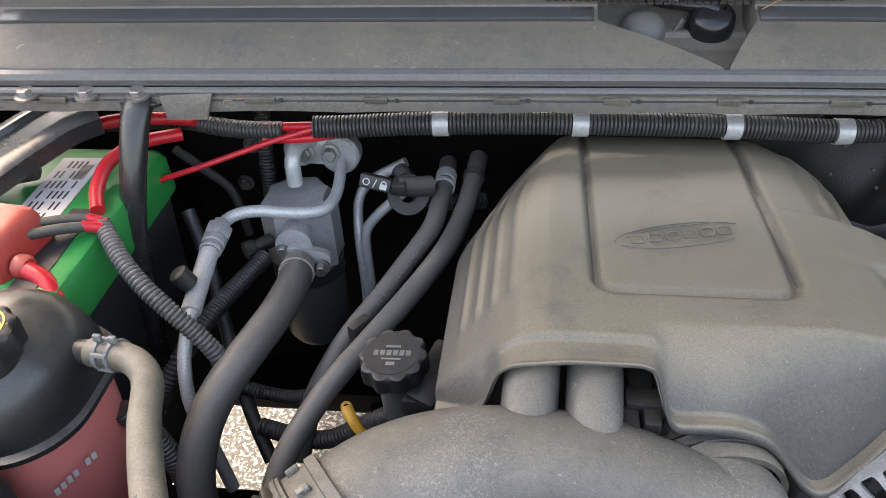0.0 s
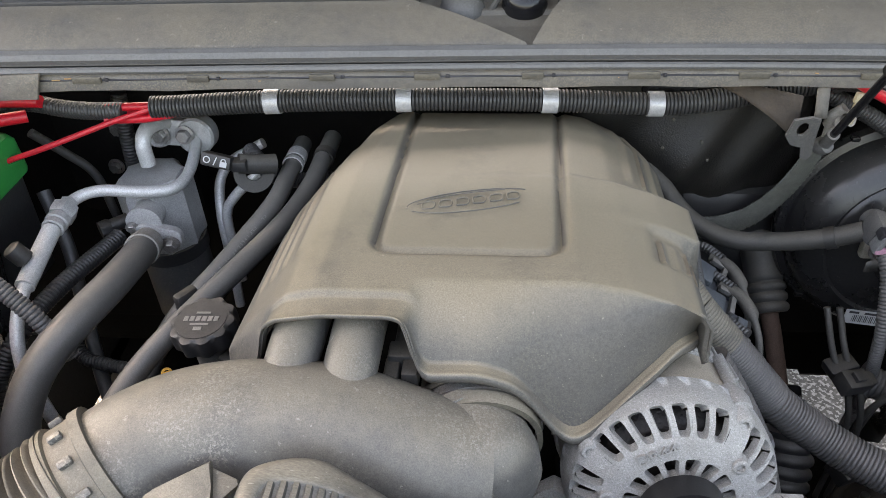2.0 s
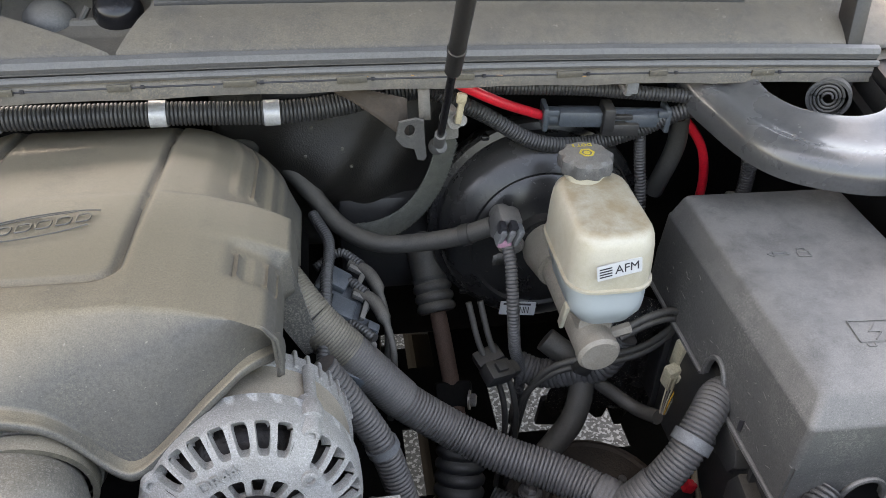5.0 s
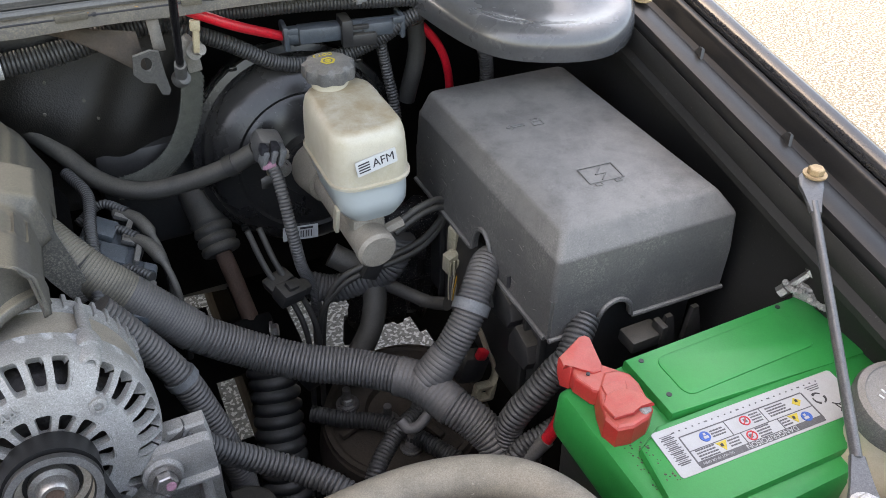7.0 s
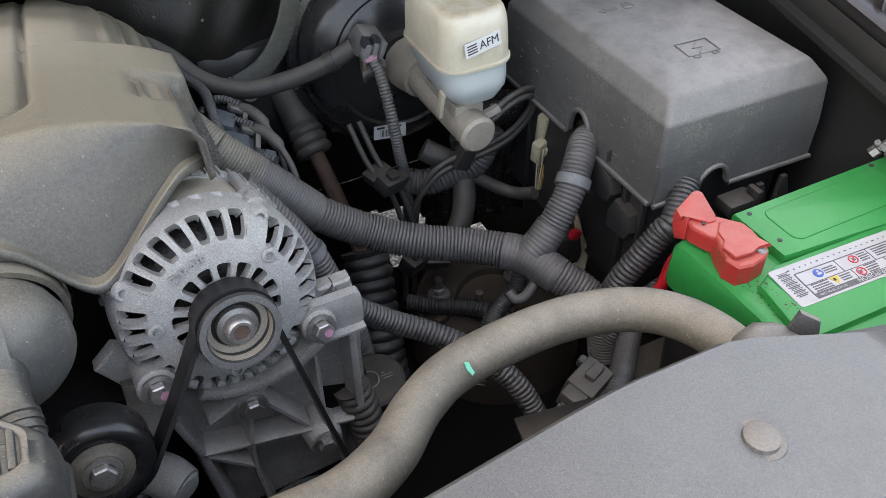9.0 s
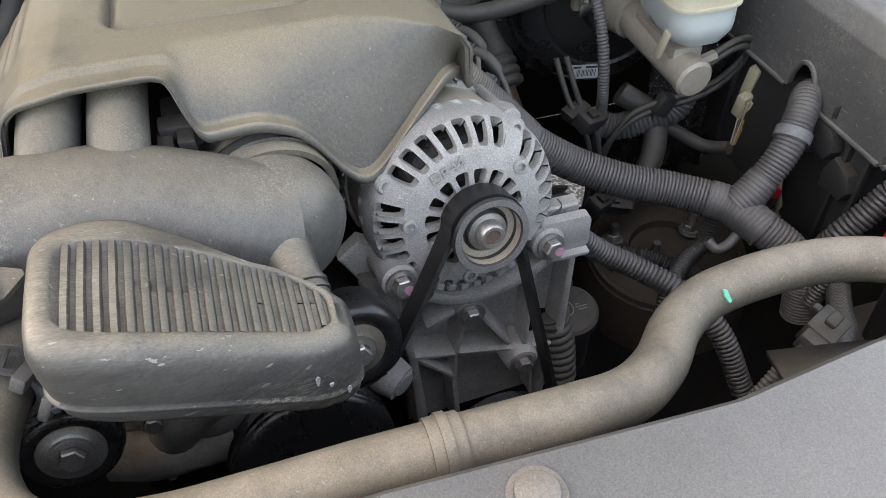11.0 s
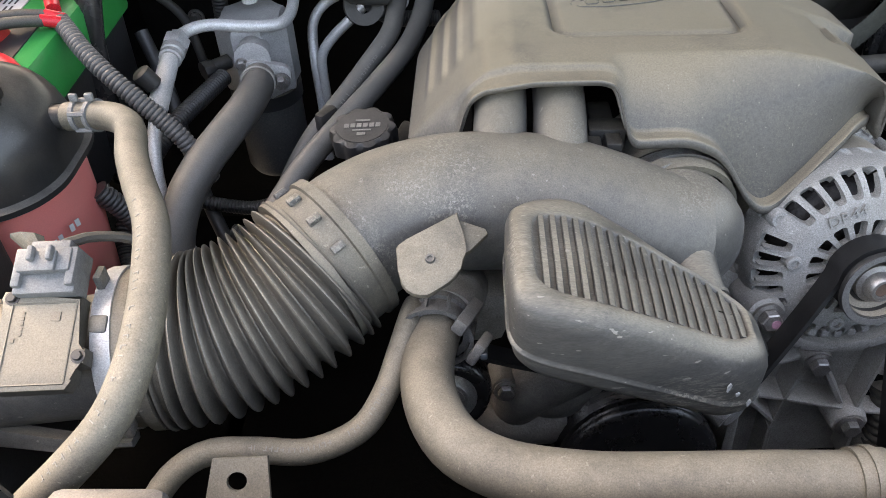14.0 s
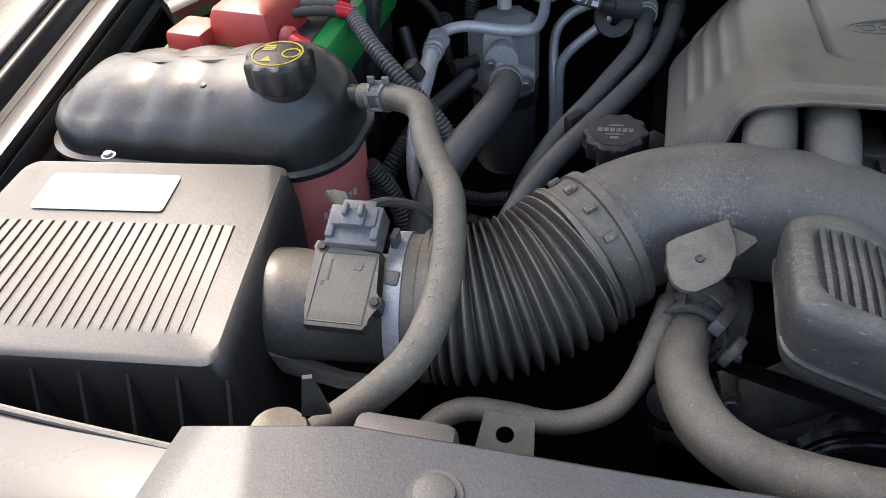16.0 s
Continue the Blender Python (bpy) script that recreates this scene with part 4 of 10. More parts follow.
for a, b in zip(((-0.021, -0.026), (0.020, -0.026), (0.020, 0.027), (-0.021, 0.027)), ((0.020, -0.026), (0.020, 0.027), (-0.021, 0.027), (-0.021, -0.026))):
    add_tube(bm, [S0 + SX * a[0] + SY * a[1] + SN * 0.0122, S0 + SX * b[0] + SY * b[1] + SN * 0.0122], 0.0007, 5, 0.02)
part("border", bm, M_SENSOR, body)
bars(body, S0 + SN * 0.0121, SY, -SX, [(0.006 + 0.0035 * k, 0.013 - 0.003 * (k % 2) * 0, 0.0022, 0.0018) for k in range(5)] + [(0.018, -0.008, 0.006, 0.006), (0.002, 0.017, 0.003, 0.002)], M_COWL, "print")
bm = bmesh.new()
turn = Matrix((SX, SY, SN)).transposed()
for c, size in (((0, 0.040, 0.010), (0.040, 0.018, 0.020)), ((0, 0.052, 0.014), (0.034, 0.016, 0.024)), ((-0.017, 0.048, 0.012), (0.006, 0.026, 0.024)), ((0.017, 0.048, 0.012), (0.006, 0.026, 0.024)), ((0, 0.050, 0.027), (0.018, 0.014, 0.004)), ((-0.006, 0.054, 0.031), (0.004, 0.010, 0.006)), ((0.006, 0.054, 0.031), (0.004, 0.010, 0.006)), ((0, 0.063, 0.014), (0.026, 0.008, 0.014))):
    add_box(bm, S0 + turn @ Vector(c), size, 0.0015, turn)
part("plug", bm, M_MAF, sen, "light grey electrical plug")
bm = bmesh.new()
add_loft(bm, [[S0 + turn @ Vector((-0.022 + 0.010 * t + a * (1 + 0.6 * (1 - t)), 0.062 + 0.012 * (1 - t), 0.012 + b * (1 + 0.5 * (1 - t)))) for a, b in ((0.007 * math.cos(q), 0.006 * math.sin(q)) for q in [k * math.pi / 4 for k in range(8)])] for t in (0, 0.4, 1.0)])
part("boot", bm, M_DUSTRUB, sen, "torn rubber wire boot")
for dx, dy in ((-0.0225, 0.031), (0.0265, -0.009)):
    bolt(S0 + SX * dx + SY * dy + SN * 0.012, SN, 0.0032, 0.003, M_SATIN, name="screw", parent=sen)
hose("sensor_wire", [S0 + turn @ Vector((0.004, 0.066, 0.014)), (-0.335, -0.115, 1.168), (-0.315, -0.10, 1.150), (-0.300, -0.09, 1.11), (-0.31, -0.07, 1.05)], 0.0038, M_RUBBER, "thin taped wire from the mass-air sensor", "cable", 8)

# ---- airbox ----
air = thing("airbox", (-0.55, -0.17, 0.95), "dusty grey airbox lid, sides darkened for shade, with raised ribs and a white label", "airbox")


def air_at(u, v, lift=0.0):
    """u from -1 to 1 across, v from -1 at the front to 1 at the rear, on the lid's top."""
    a, b = u * (0.132 - 0.010 * v if u < 0 else 0.1195 - 0.004 * v), v * 0.104
    return Vector((-0.553 + 0.992 * a - 0.12 * b, -0.178 + 0.12 * a + 0.992 * b, 1.146 + 0.006 * v + lift))


def air_ring(grow, z):
    return [Vector((*air_at(u * (1 + grow / 0.13), v * (1 + grow * 0.5 / 0.1)).xy, z)) for u, v in
            [(a / 0.14, b / 0.098) for a, b in rounded(0.28, 0.196, 0.014, 4)]]


bm = bmesh.new()
top = [air_at(a / 0.14, b / 0.098) for a, b in rounded(0.28, 0.196, 0.014, 4)]
mid = [p + Vector((math.copysign(0.004, p.x + 0.553), math.copysign(0.004, p.y + 0.178), -0.004)) for p in top]
add_loft(bm, [air_ring(0.004, 0.92), air_ring(0.008, 1.02), air_ring(0.010, 1.12), mid, top])
part("lid", bm, M_AIRBOX, air)
for k in range(23):
    u = 0.785 - 0.079 * k
    bm = bmesh.new()
    a, b = air_at(u, -0.82), air_at(u, 0.26)
    for p, q in ((a, b),):
        side = Vector((0.0040, 0, 0))
        vs = [bm.verts.new(w) for w in (p - side, p + side, q + side, q - side)]
        hs = [bm.verts.new(w + Vector((0, 0, 0.0015))) for w in (p - side * 0.86 + Vector((0, 0.004, 0)), p + side * 0.86 + Vector((0, 0.004, 0)), q + side * 0.86 - Vector((0, 0.002, 0)), q - side * 0.86 - Vector((0, 0.002, 0)))]
        bm.faces.new(hs)
        for i in range(4):
            j = (i + 1) % 4
            bm.faces.new((vs[i], vs[j], hs[j], hs[i]))
    part("rib", bm, M_AIRBOX, air)
for k in range(8):
    x = -0.66 + 0.036 * k
    bm = bmesh.new()
    add_prism(bm, [(0, 0), (0.030, -0.085), (-0.01, -0.085)], (x, -0.288 + 0.12 * (x + 0.55), 1.125), (0, -1, 0), (0, 0, 1), 0.003)
    part("gusset", bm, M_BLACK, air)
bm = bmesh.new()
add_prism(bm, rounded(0.118, 0.046, 0.004), air_at(-0.23, 0.60, 0.0012), (0.992, 0.12, 0), (-0.12, 0.99, 0.06), 0.0006)
part("label", bm, M_WHITE, air, "blank-looking sunlit white sticker")
bolt((-0.622, -0.066, 1.148), (0, 0, 1), 0.0045, 0.004, M_STEEL, name="screw", parent=air)

# ---- resonator box ----
res = thing("resonator", (0.03, -0.14, 1.05), "dusty grey ribbed plastic intake resonator in front of the duct", "resonator")


def res_top(x, y):
    u = (x + 0.056) / 0.170
    return 1.192 - 0.040 * u - 0.037 * smooth01(0.2, 1.0, u) - 0.10 * max(0.0, -0.165 - y)


def res_back(x):
    u = (x + 0.056) / 0.170
    return -0.100 + 0.008 * smooth01(0.0, 0.25, u) - 0.020 * smooth01(0.36, 0.66, u) - 0.020 * smooth01(0.72, 1.05, u)


def res_front(x):
    u = (x + 0.056) / 0.170
    return -0.204 + 0.006 * math.cos(u * 9) * 0.3 + 0.020 * u * u + 0.006 * smooth01(0.8, 1.05, u)


def squared(a, p):
    """A point of a rounded square in -1..1."""
    c, s_ = math.cos(a), math.sin(a)
    return math.copysign(abs(c) ** (2 / p), c), math.copysign(abs(s_) ** (2 / p), s_)


RN = 112


def res_ring(grow, down, field=None):
    pts = []
    for k in range(RN):
        a, b = squared(2 * math.pi * k / RN, 6.5)
        x = 0.029 + a * (0.086 + grow)
        if field is None:
            y0, y1 = res_front(x) - grow, res_back(x) + grow
        else:
            x = 0.030 + a * (0.072 + field)
            y0, y1 = res_front(x) + 0.017 - field, min(-0.117 - 0.008 * smooth01(0.3, 1, (x + 0.05) / 0.16), res_back(x) - 0.010) + field
        y = (y0 + y1) / 2 + b * (y1 - y0) / 2
        pts.append(Vector((x, y, res_top(x, y) - down)))
    return pts


bm = bmesh.new()
add_loft(bm, [res_ring(-0.032, 0.0725), res_ring(-0.014, 0.0705), res_ring(-0.005, 0.0655), res_ring(-0.001, 0.0580), res_ring(0.0002, 0.0500), res_ring(0.0005, 0.0476), res_ring(0.0020, 0.0460), res_ring(0.0024, 0.0450), res_ring(0.0020, 0.0440), res_ring(0.0006, 0.0425), res_ring(0.0008, 0.0410), res_ring(0.0015, 0.028), res_ring(0.0015, 0.016),
              res_ring(-0.0005, 0.008), res_ring(-0.004, 0.003), res_ring(-0.009, 0.0004), res_ring(0, 0.0, 0.004), res_ring(0, 0.0002, 0.0012), res_ring(0, 0.0012, 0.0), res_ring(0, 0.0030, -0.001), res_ring(0, 0.0032, -0.03)])
part("shell", bm, M_RES, res, sharp=60)
for k in range(18):
    x = -0.0355 + 0.1325 * k / 17
    y0, y1 = res_front(x) + 0.0165, min(-0.117 - 0.008 * smooth01(0.3, 1, (x + 0.05) / 0.16), res_back(x) - 0.010)
    if k in (0, 17):
        y0, y1 = y0 + 0.003, y1 - 0.003
    w = 0.0022
    bm = bmesh.new()
    secs = []
    for t in (0, 0.25, 0.5, 0.75, 1):
        y = y0 + (y1 - y0) * t
        secs.append([Vector((x + a, y, res_top(x + a, y) - d)) for a, d in ((-w * 1.2, 0.005), (-w, 0.0013), (-w * 0.75, 0.0005), (w * 0.75, 0.0005), (w, 0.0013), (w * 1.2, 0.005))])
    add_loft(bm, secs)
    part("rib", bm, M_RES, res)
# Dried paint flecks on its front.
for x, dz, l in ((0.085, 0.024, 0.012), (0.093, 0.030, 0.005), (0.104, 0.040, 0.010)):
    bm = bmesh.new()
    y = res_front(x) - 0.0022
    add_prism(bm, [(0.0014 * math.cos(a) * (1 + 0.3 * math.sin(3 * a)), l * 0.36 * math.sin(a)) for a in [k * math.pi / 5 for k in range(10)]], (x, y, res_top(x, y) - dz), (1, 0.3, -0.1), (0.35, 0.1, 1), 0.0009)
    part("fleck", bm, M_BAND, res, "dried pale paint fleck")
bm = bmesh.new()
add_tube(bm, [(0.082, -0.058, 1.098), (0.088, -0.088, 1.094), (0.093, -0.108, 1.088), (0.095, -0.130, 1.080)], lambda t: 0.0150 + 0.012 * (1 - t) ** 3, 24, 0.004)
add_lathe(bm, [(0.013, -0.003), (0.0172, -0.003), (0.0172, 0.0), (0.0155, 0.001), (0.0155, 0.003), (0.0172, 0.004), (0.0172, 0.007), (0.013, 0.007)], (0.092, -0.104, 1.0895), (0.12, -0.9, -0.3), 24)
add_lathe(bm, [(0.0145, 0), (0.0168, 0.001), (0.0168, 0.003), (0.0145, 0.004)], (0.0932, -0.114, 1.0862), (0.12, -0.9, -0.3), 24)
part("neck", bm, M_RES, res)

# Flat tab with a screw at the duct.
tab = thing("duct_bracket", (-0.107, -0.13, 1.12), "dusty rounded plastic bracket tab screwed at the duct", "bracket")
bm = bmesh.new()
tabpts = [(-0.0232, 0.0206), (-0.0221, 0.0042), (-0.0200, -0.0055), (-0.0170, -0.0100), (-0.0128, -0.0132), (-0.0078, -0.0147), (-0.0026, -0.0146), (0.006, -0.0096), (0.0120, -0.0060), (0.0165, -0.002), (0.0200, 0.0034), (0.0224, 0.009), (0.0238, 0.0150), (0.0241, 0.0184), (0.0233, 0.0285), (0.0199, 0.0461), (-0.0163, 0.0266), (-0.0215, 0.0232)]
add_prism(bm, tabpts, (-0.107, -0.133, 1.144), (1, 0.05, 0), (0, 0.85, 0.35), 0.005, 0.0012)
part("plate", bm, M_DUSTRUB, tab)
bm = bmesh.new()
add_prism(bm, [(0.0195, 0.0450), (0.0225, 0.0185), (0.0270, 0.0205), (0.0401, 0.0330), (0.0385, 0.0370)], (-0.107, -0.133, 1.1385), (1, 0.05, 0), (0, 0.85, 0.35), 0.005, 0.001)
add_prism(bm, [(-0.0225, 0.0195), (0.0195, 0.0445), (0.0190, 0.0400), (-0.0200, 0.0150)], (-0.107, -0.133, 1.1240), (1, 0.05, 0), (0, 0.85, 0.35), 0.019, 0.0)
part("web", bm, M_DUSTRUB, tab)
bm = bmesh.new()
add_lathe(bm, [(0.0, 0.0015), (0.0016, 0.0015), (0.0018, 0.003), (0.0030, 0.0032), (0.0036, 0.0)], (-0.1077, -0.1243, 1.1521), (0, -0.35, 0.9), 16)
part("screw", bm, M_GREY, tab)

# ---- alternator ----
ALT = Vector((0.2455, -0.008, 1.040))
AN = Vector((0.085, -0.970, 0.225)).normalized()
AB = basis(AN, (0, 0, 1))
alt = thing("alternator", ALT, "dusty cast-aluminium alternator with cooling slots", "alternator")
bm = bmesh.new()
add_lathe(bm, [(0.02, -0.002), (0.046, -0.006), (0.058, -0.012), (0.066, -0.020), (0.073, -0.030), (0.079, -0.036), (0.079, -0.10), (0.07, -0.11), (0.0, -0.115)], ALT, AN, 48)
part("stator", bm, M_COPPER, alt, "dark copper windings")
bm = bmesh.new()
add_lathe(bm, [(0.078, -0.034), (0.0845, -0.034), (0.0845, -0.081), (0.078, -0.081)], ALT, AN, 60)
part("core", bm, M_MC, alt, "dusty tan stator core band")


def alt_pt(a, r, h):
    return ALT + AB @ Vector((r * math.cos(radians(a)), r * math.sin(radians(a)), h))


# Front housing: a dome of cells, each with a rounded slot through it.
DOME = [(0.026, 0.0175), (0.046, 0.0165), (0.060, 0.0140), (0.070, 0.0105), (0.079, 0.0045), (0.0845, -0.002), (0.0868, -0.009), (0.0876, -0.018), (0.0880, -0.034)]


def dome_pt(a, s_, drop=0.0):
    """s_ runs along the dome's profile, 0 to 8."""
    r = float(np.interp(s_, range(9), [q[0] for q in DOME]))
    h = float(np.interp(s_, range(9), [q[1] for q in DOME]))
    return alt_pt(a, r - drop * (0.0 if s_ < 4.5 else 1.0), h - drop * (1.0 if s_ < 5.5 else 0.3))


def cell(bm, a0, a1, s0, s1, slot=None, n=5, lean=0.0):
    """One cell of the dome; slot: (share of the angle, lowest s, highest s, share at the low end)."""
    if slot is None:
        vs = [[bm.verts.new(dome_pt(a0 + (a1 - a0) * i / n, s0 + (s1 - s0) * j / n)) for i in range(n + 1)] for j in range(n + 1)]
        for j in range(n):
            for i in range(n):
                bm.faces.new((vs[j][i], vs[j][i + 1], vs[j + 1][i + 1], vs[j + 1][i]))
        return
    wide, b0, b1, low = slot
    mid, half = (a0 + a1) / 2, (a1 - a0) / 2
    outer, inner, deep = [], [], []
    m = 28
    for k in range(m):
        q = 2 * math.pi * k / m
        u, v = squared(q, 40)
        c, s_ = squared(q, 5)
        top = max(abs(u), abs(v))
        u, v = u / top, v / top
        outer.append(bm.verts.new(dome_pt(mid + half * u, (s0 + s1) / 2 + (s1 - s0) / 2 * v)))
        sp = (b0 + b1) / 2 + (b1 - b0) / 2 * s_
        f_ = low + (wide - low) * (s_ + 1) / 2
        pa = mid + half * f_ * c + lean * s_
        inner.append(bm.verts.new(dome_pt(pa, sp)))
        deep.append(bm.verts.new(dome_pt(mid + half * f_ * 0.92 * c + lean * s_, sp, 0.009)))
    for k in range(m):
        k2 = (k + 1) % m
        bm.faces.new((outer[k], outer[k2], inner[k2], inner[k]))
        bm.faces.new((inner[k], inner[k2], deep[k2], deep[k]))


bm = bmesh.new()
for k in range(16):
    cell(bm, 22.5 * k, 22.5 * k + 22.5, 0.0, 1.05, (0.74, 0.12, 0.97, 0.62))
for k in range(36):
    cell(bm, 10 * k, 10 * k + 10, 1.05, 2.0, None, 2)
SLOTS = 30
for k in range(SLOTS):
    a = 12 * k
    land = min(abs((a + 6 - b + 180) % 360 - 180) for b in (52, 148, 218, 325)) < 7
    cell(bm, a, a + 12, 2.0, 5.3, None if land else (0.70, 2.35, 5.05, 0.66), 3, 1.2)
    cell(bm, a, a + 12, 5.3, 8.0, None, 3)
add_lathe(bm, [(0.0880, -0.034), (0.083, -0.035)], ALT, AN, 60)
add_lathe(bm, [(0.080, -0.080), (0.087, -0.080), (0.088, -0.084), (0.088, -0.10), (0.072, -0.115), (0.0, -0.118)], ALT, AN, 48)
add_lathe(bm, [(0.0, 0.022), (0.024, 0.022), (0.027, 0.018), (0.027, 0.006)], ALT, AN, 40)
bmesh.ops.remove_doubles(bm, verts=bm.verts, dist=0.0002)
housing = part("housing", bm, M_CAST, alt)
for a in (52, 148, 218, 325):
    bm = bmesh.new()
    c = alt_pt(a, 0.0815, -0.012)
    add_lathe(bm, [(0.010, -0.03), (0.0085, 0.012), (0.0065, 0.0145), (0.004, 0.0145), (0.0035, 0.008), (0.0, 0.008)], c, AN, 18)
    add_tube(bm, [alt_pt(a, 0.0850, -0.014), alt_pt(a, 0.0870, -0.034), alt_pt(a, 0.0885, -0.085)], lambda t: 0.0095 - 0.0045 * smooth01(0.15, 0.4, t), 14, 0.006)
    part("boss", bm, M_CAST, alt)
for a in (38, 172, 262):
    bm = bmesh.new()
    add_lathe(bm, [(0.0075, -0.006), (0.0066, 0.0035), (0.0055, 0.0042), (0.0036, 0.0042), (0.0034, -0.001), (0.0, -0.001)], alt_pt(a, 0.058, 0.0135), AN, 18)
    part("boss", bm, M_CAST, alt)
# Rear housing: ribs round its rim.
for k in range(22):
    a = 10 + 8.2 * k
    bm = bmesh.new()
    add_box(bm, alt_pt(a, 0.0865, -0.094), (0.004, 0.007, 0.026), 0.0012, Matrix(((alt_pt(a + 90, 1, 0) - ALT).normalized(), (alt_pt(a, 1, 0) - ALT).normalized(), AN)).transposed())
    part("fin", bm, M_CAST, alt)
for k, (x, z) in enumerate(((0.175, 1.002), (0.319, 0.992))):
    bm = bmesh.new()
    c = Vector((x, -0.038 if k == 0 else -0.026, z))
    add_lathe(bm, [(0.016, -0.05), (0.0165, 0.0), (0.013, 0.003), (0.0, 0.003)], c, AN, 24)
    d = alt_pt(210 if k == 0 else 325, 0.075, -0.02)
    add_tube(bm, [c - AN * 0.02, (c + d) / 2 - AN * 0.02, d], 0.014, 10, 0.02)
    part("ear", bm, M_CAST, alt)
    bolt(c + AN * 0.003, AN, 0.0095, 0.012, M_STEEL, parent=alt)
    bm = bmesh.new()
    add_lathe(bm, [(0.0, 0.0), (0.0042, 0.0), (0.0042, 0.0006), (0.0, 0.0006)], c + AN * 0.0148 + Vector((0.003, 0, -0.001)), AN, 14)
    part("paint_mark", bm, M_PINK, alt, "pink paint mark")
lettering("DR44", alt_pt(112, 0.0530, 0.0158), AB @ Vector((math.sin(radians(112)), -math.cos(radians(112)), 0)), AB @ Vector((math.cos(radians(112)), math.sin(radians(112)), 0)), 0.0140, M_CAST, alt, "lettering", 0.0012)
# Pulley and its nut.
bm = bmesh.new()
prof = [(0.010, 0.018), (0.030, 0.018)]
for k in range(6):
    prof += [(0.0315, 0.021 + 0.0042 * k), (0.029, 0.023 + 0.0042 * k)]
prof += [(0.0325, 0.047), (0.0337, 0.048), (0.0337, 0.0515), (0.0330, 0.0525), (0.0275, 0.0525), (0.0268, 0.050), (0.0255, 0.038), (0.016, 0.036), (0.0, 0.036)]
add_lathe(bm, prof, ALT, AN, 48)
pul = part("pulley", bm, M_SATIN, alt, "worn dark steel pulley")
bm = bmesh.new()
add_lathe(bm, [(0.0266, 0.0505), (0.0258, 0.0395), (0.0205, 0.0385), (0.0200, 0.036)], ALT, AN, 48)
part("dish", bm, M_MC, pul, "dusty tan pulley dish")
bm = bmesh.new()
add_lathe(bm, [(0.0332, 0.0529), (0.0278, 0.0529), (0.0272, 0.0515)], ALT, AN, 48)
part("lip", bm, M_LIP, pul, "worn grey lip")
bm = bmesh.new()
add_lathe(bm, [(0.017, 0.037), (0.017, 0.043), (0.0125, 0.044), (0.0115, 0.052), (0.0095, 0.054), (0.007, 0.054), (0.0065, 0.051), (0.0, 0.051)], ALT, AN, 24)
part("nut", bm, M_STEEL, pul, "dull nut with a rusty centre")
bm = bmesh.new()
add_lathe(bm, [(0.0, 0.0518), (0.0062, 0.0518), (0.0062, 0.0512)], ALT, AN, 16)
part("shaft_end", bm, M_RUST, pul, "rusty shaft end")

# Cast bracket below the alternator: a ribbed plate.
brk = thing("alternator_bracket", (0.26, 0.0, 0.85), "dirty ribbed cast-aluminium bracket under the alternator", "bracket")
BO, BX, BY = Vector((0.0, -0.012, 0.0)), Vector((1, 0, 0)), Vector((0, 0, 1))
BFACE = [(0.130, 1.000), (0.150, 1.018), (0.200, 0.985), (0.245, 0.968), (0.290, 0.975), (0.330, 1.006), (0.362, 1.006), (0.366, 0.960), (0.362, 0.90), (0.366, 0.735), (0.186, 0.722), (0.178, 0.86), (0.165, 0.94)]
bm = bmesh.new()
add_prism(bm, BFACE, BO + Vector((0, 0.030, 0)), BX, BY, 0.014, 0.002, 1)
part("plate", bm, M_BRACKET, brk)
# A pale casting that looks out between bracket and pump.
bm = bmesh.new()
add_tube(bm, [(0.120, -0.015, 0.880), (0.150, -0.040, 0.888), (0.166, -0.058, 0.884)], lambda t: 0.024 - 0.006 * t * t, 18, 0.006)
add_lathe(bm, [(0.0, 0.004), (0.012, 0.003), (0.018, -0.004), (0.018, -0.012)], (0.166, -0.058, 0.884), (0.5, -0.8, -0.1), 18)
solo("pump_outlet", bm, M_CAST, "pale cast-aluminium outlet beside the water pump", "casting")


def web(a, b, wide=0.0045, tall=0.026, wide_end=None, front=-0.022):
    """An upright rib on the bracket's plate, its crest rounded, narrowing from a to b."""
    pa, pb = Vector((a[0], front, a[1])), Vector((b[0], front, b[1]))
    d = (pb - pa).normalized()
    n = d.cross(Vector((0, 1, 0))).normalized()
    bm = bmesh.new()
    rows = []
    for p, h in ((pa, wide / 2), (pb, (wide_end or wide) / 2)):
        rows.append([p + n * (h * q) + Vector((0, y, 0)) for q, y in ((-1.7, tall), (-1.0, 0.0012), (-0.6, 0.0), (0.6, 0.0), (1.0, 0.0012), (1.7, tall))])
    add_loft(bm, rows)
    part("web", bm, M_BRACKET, brk)


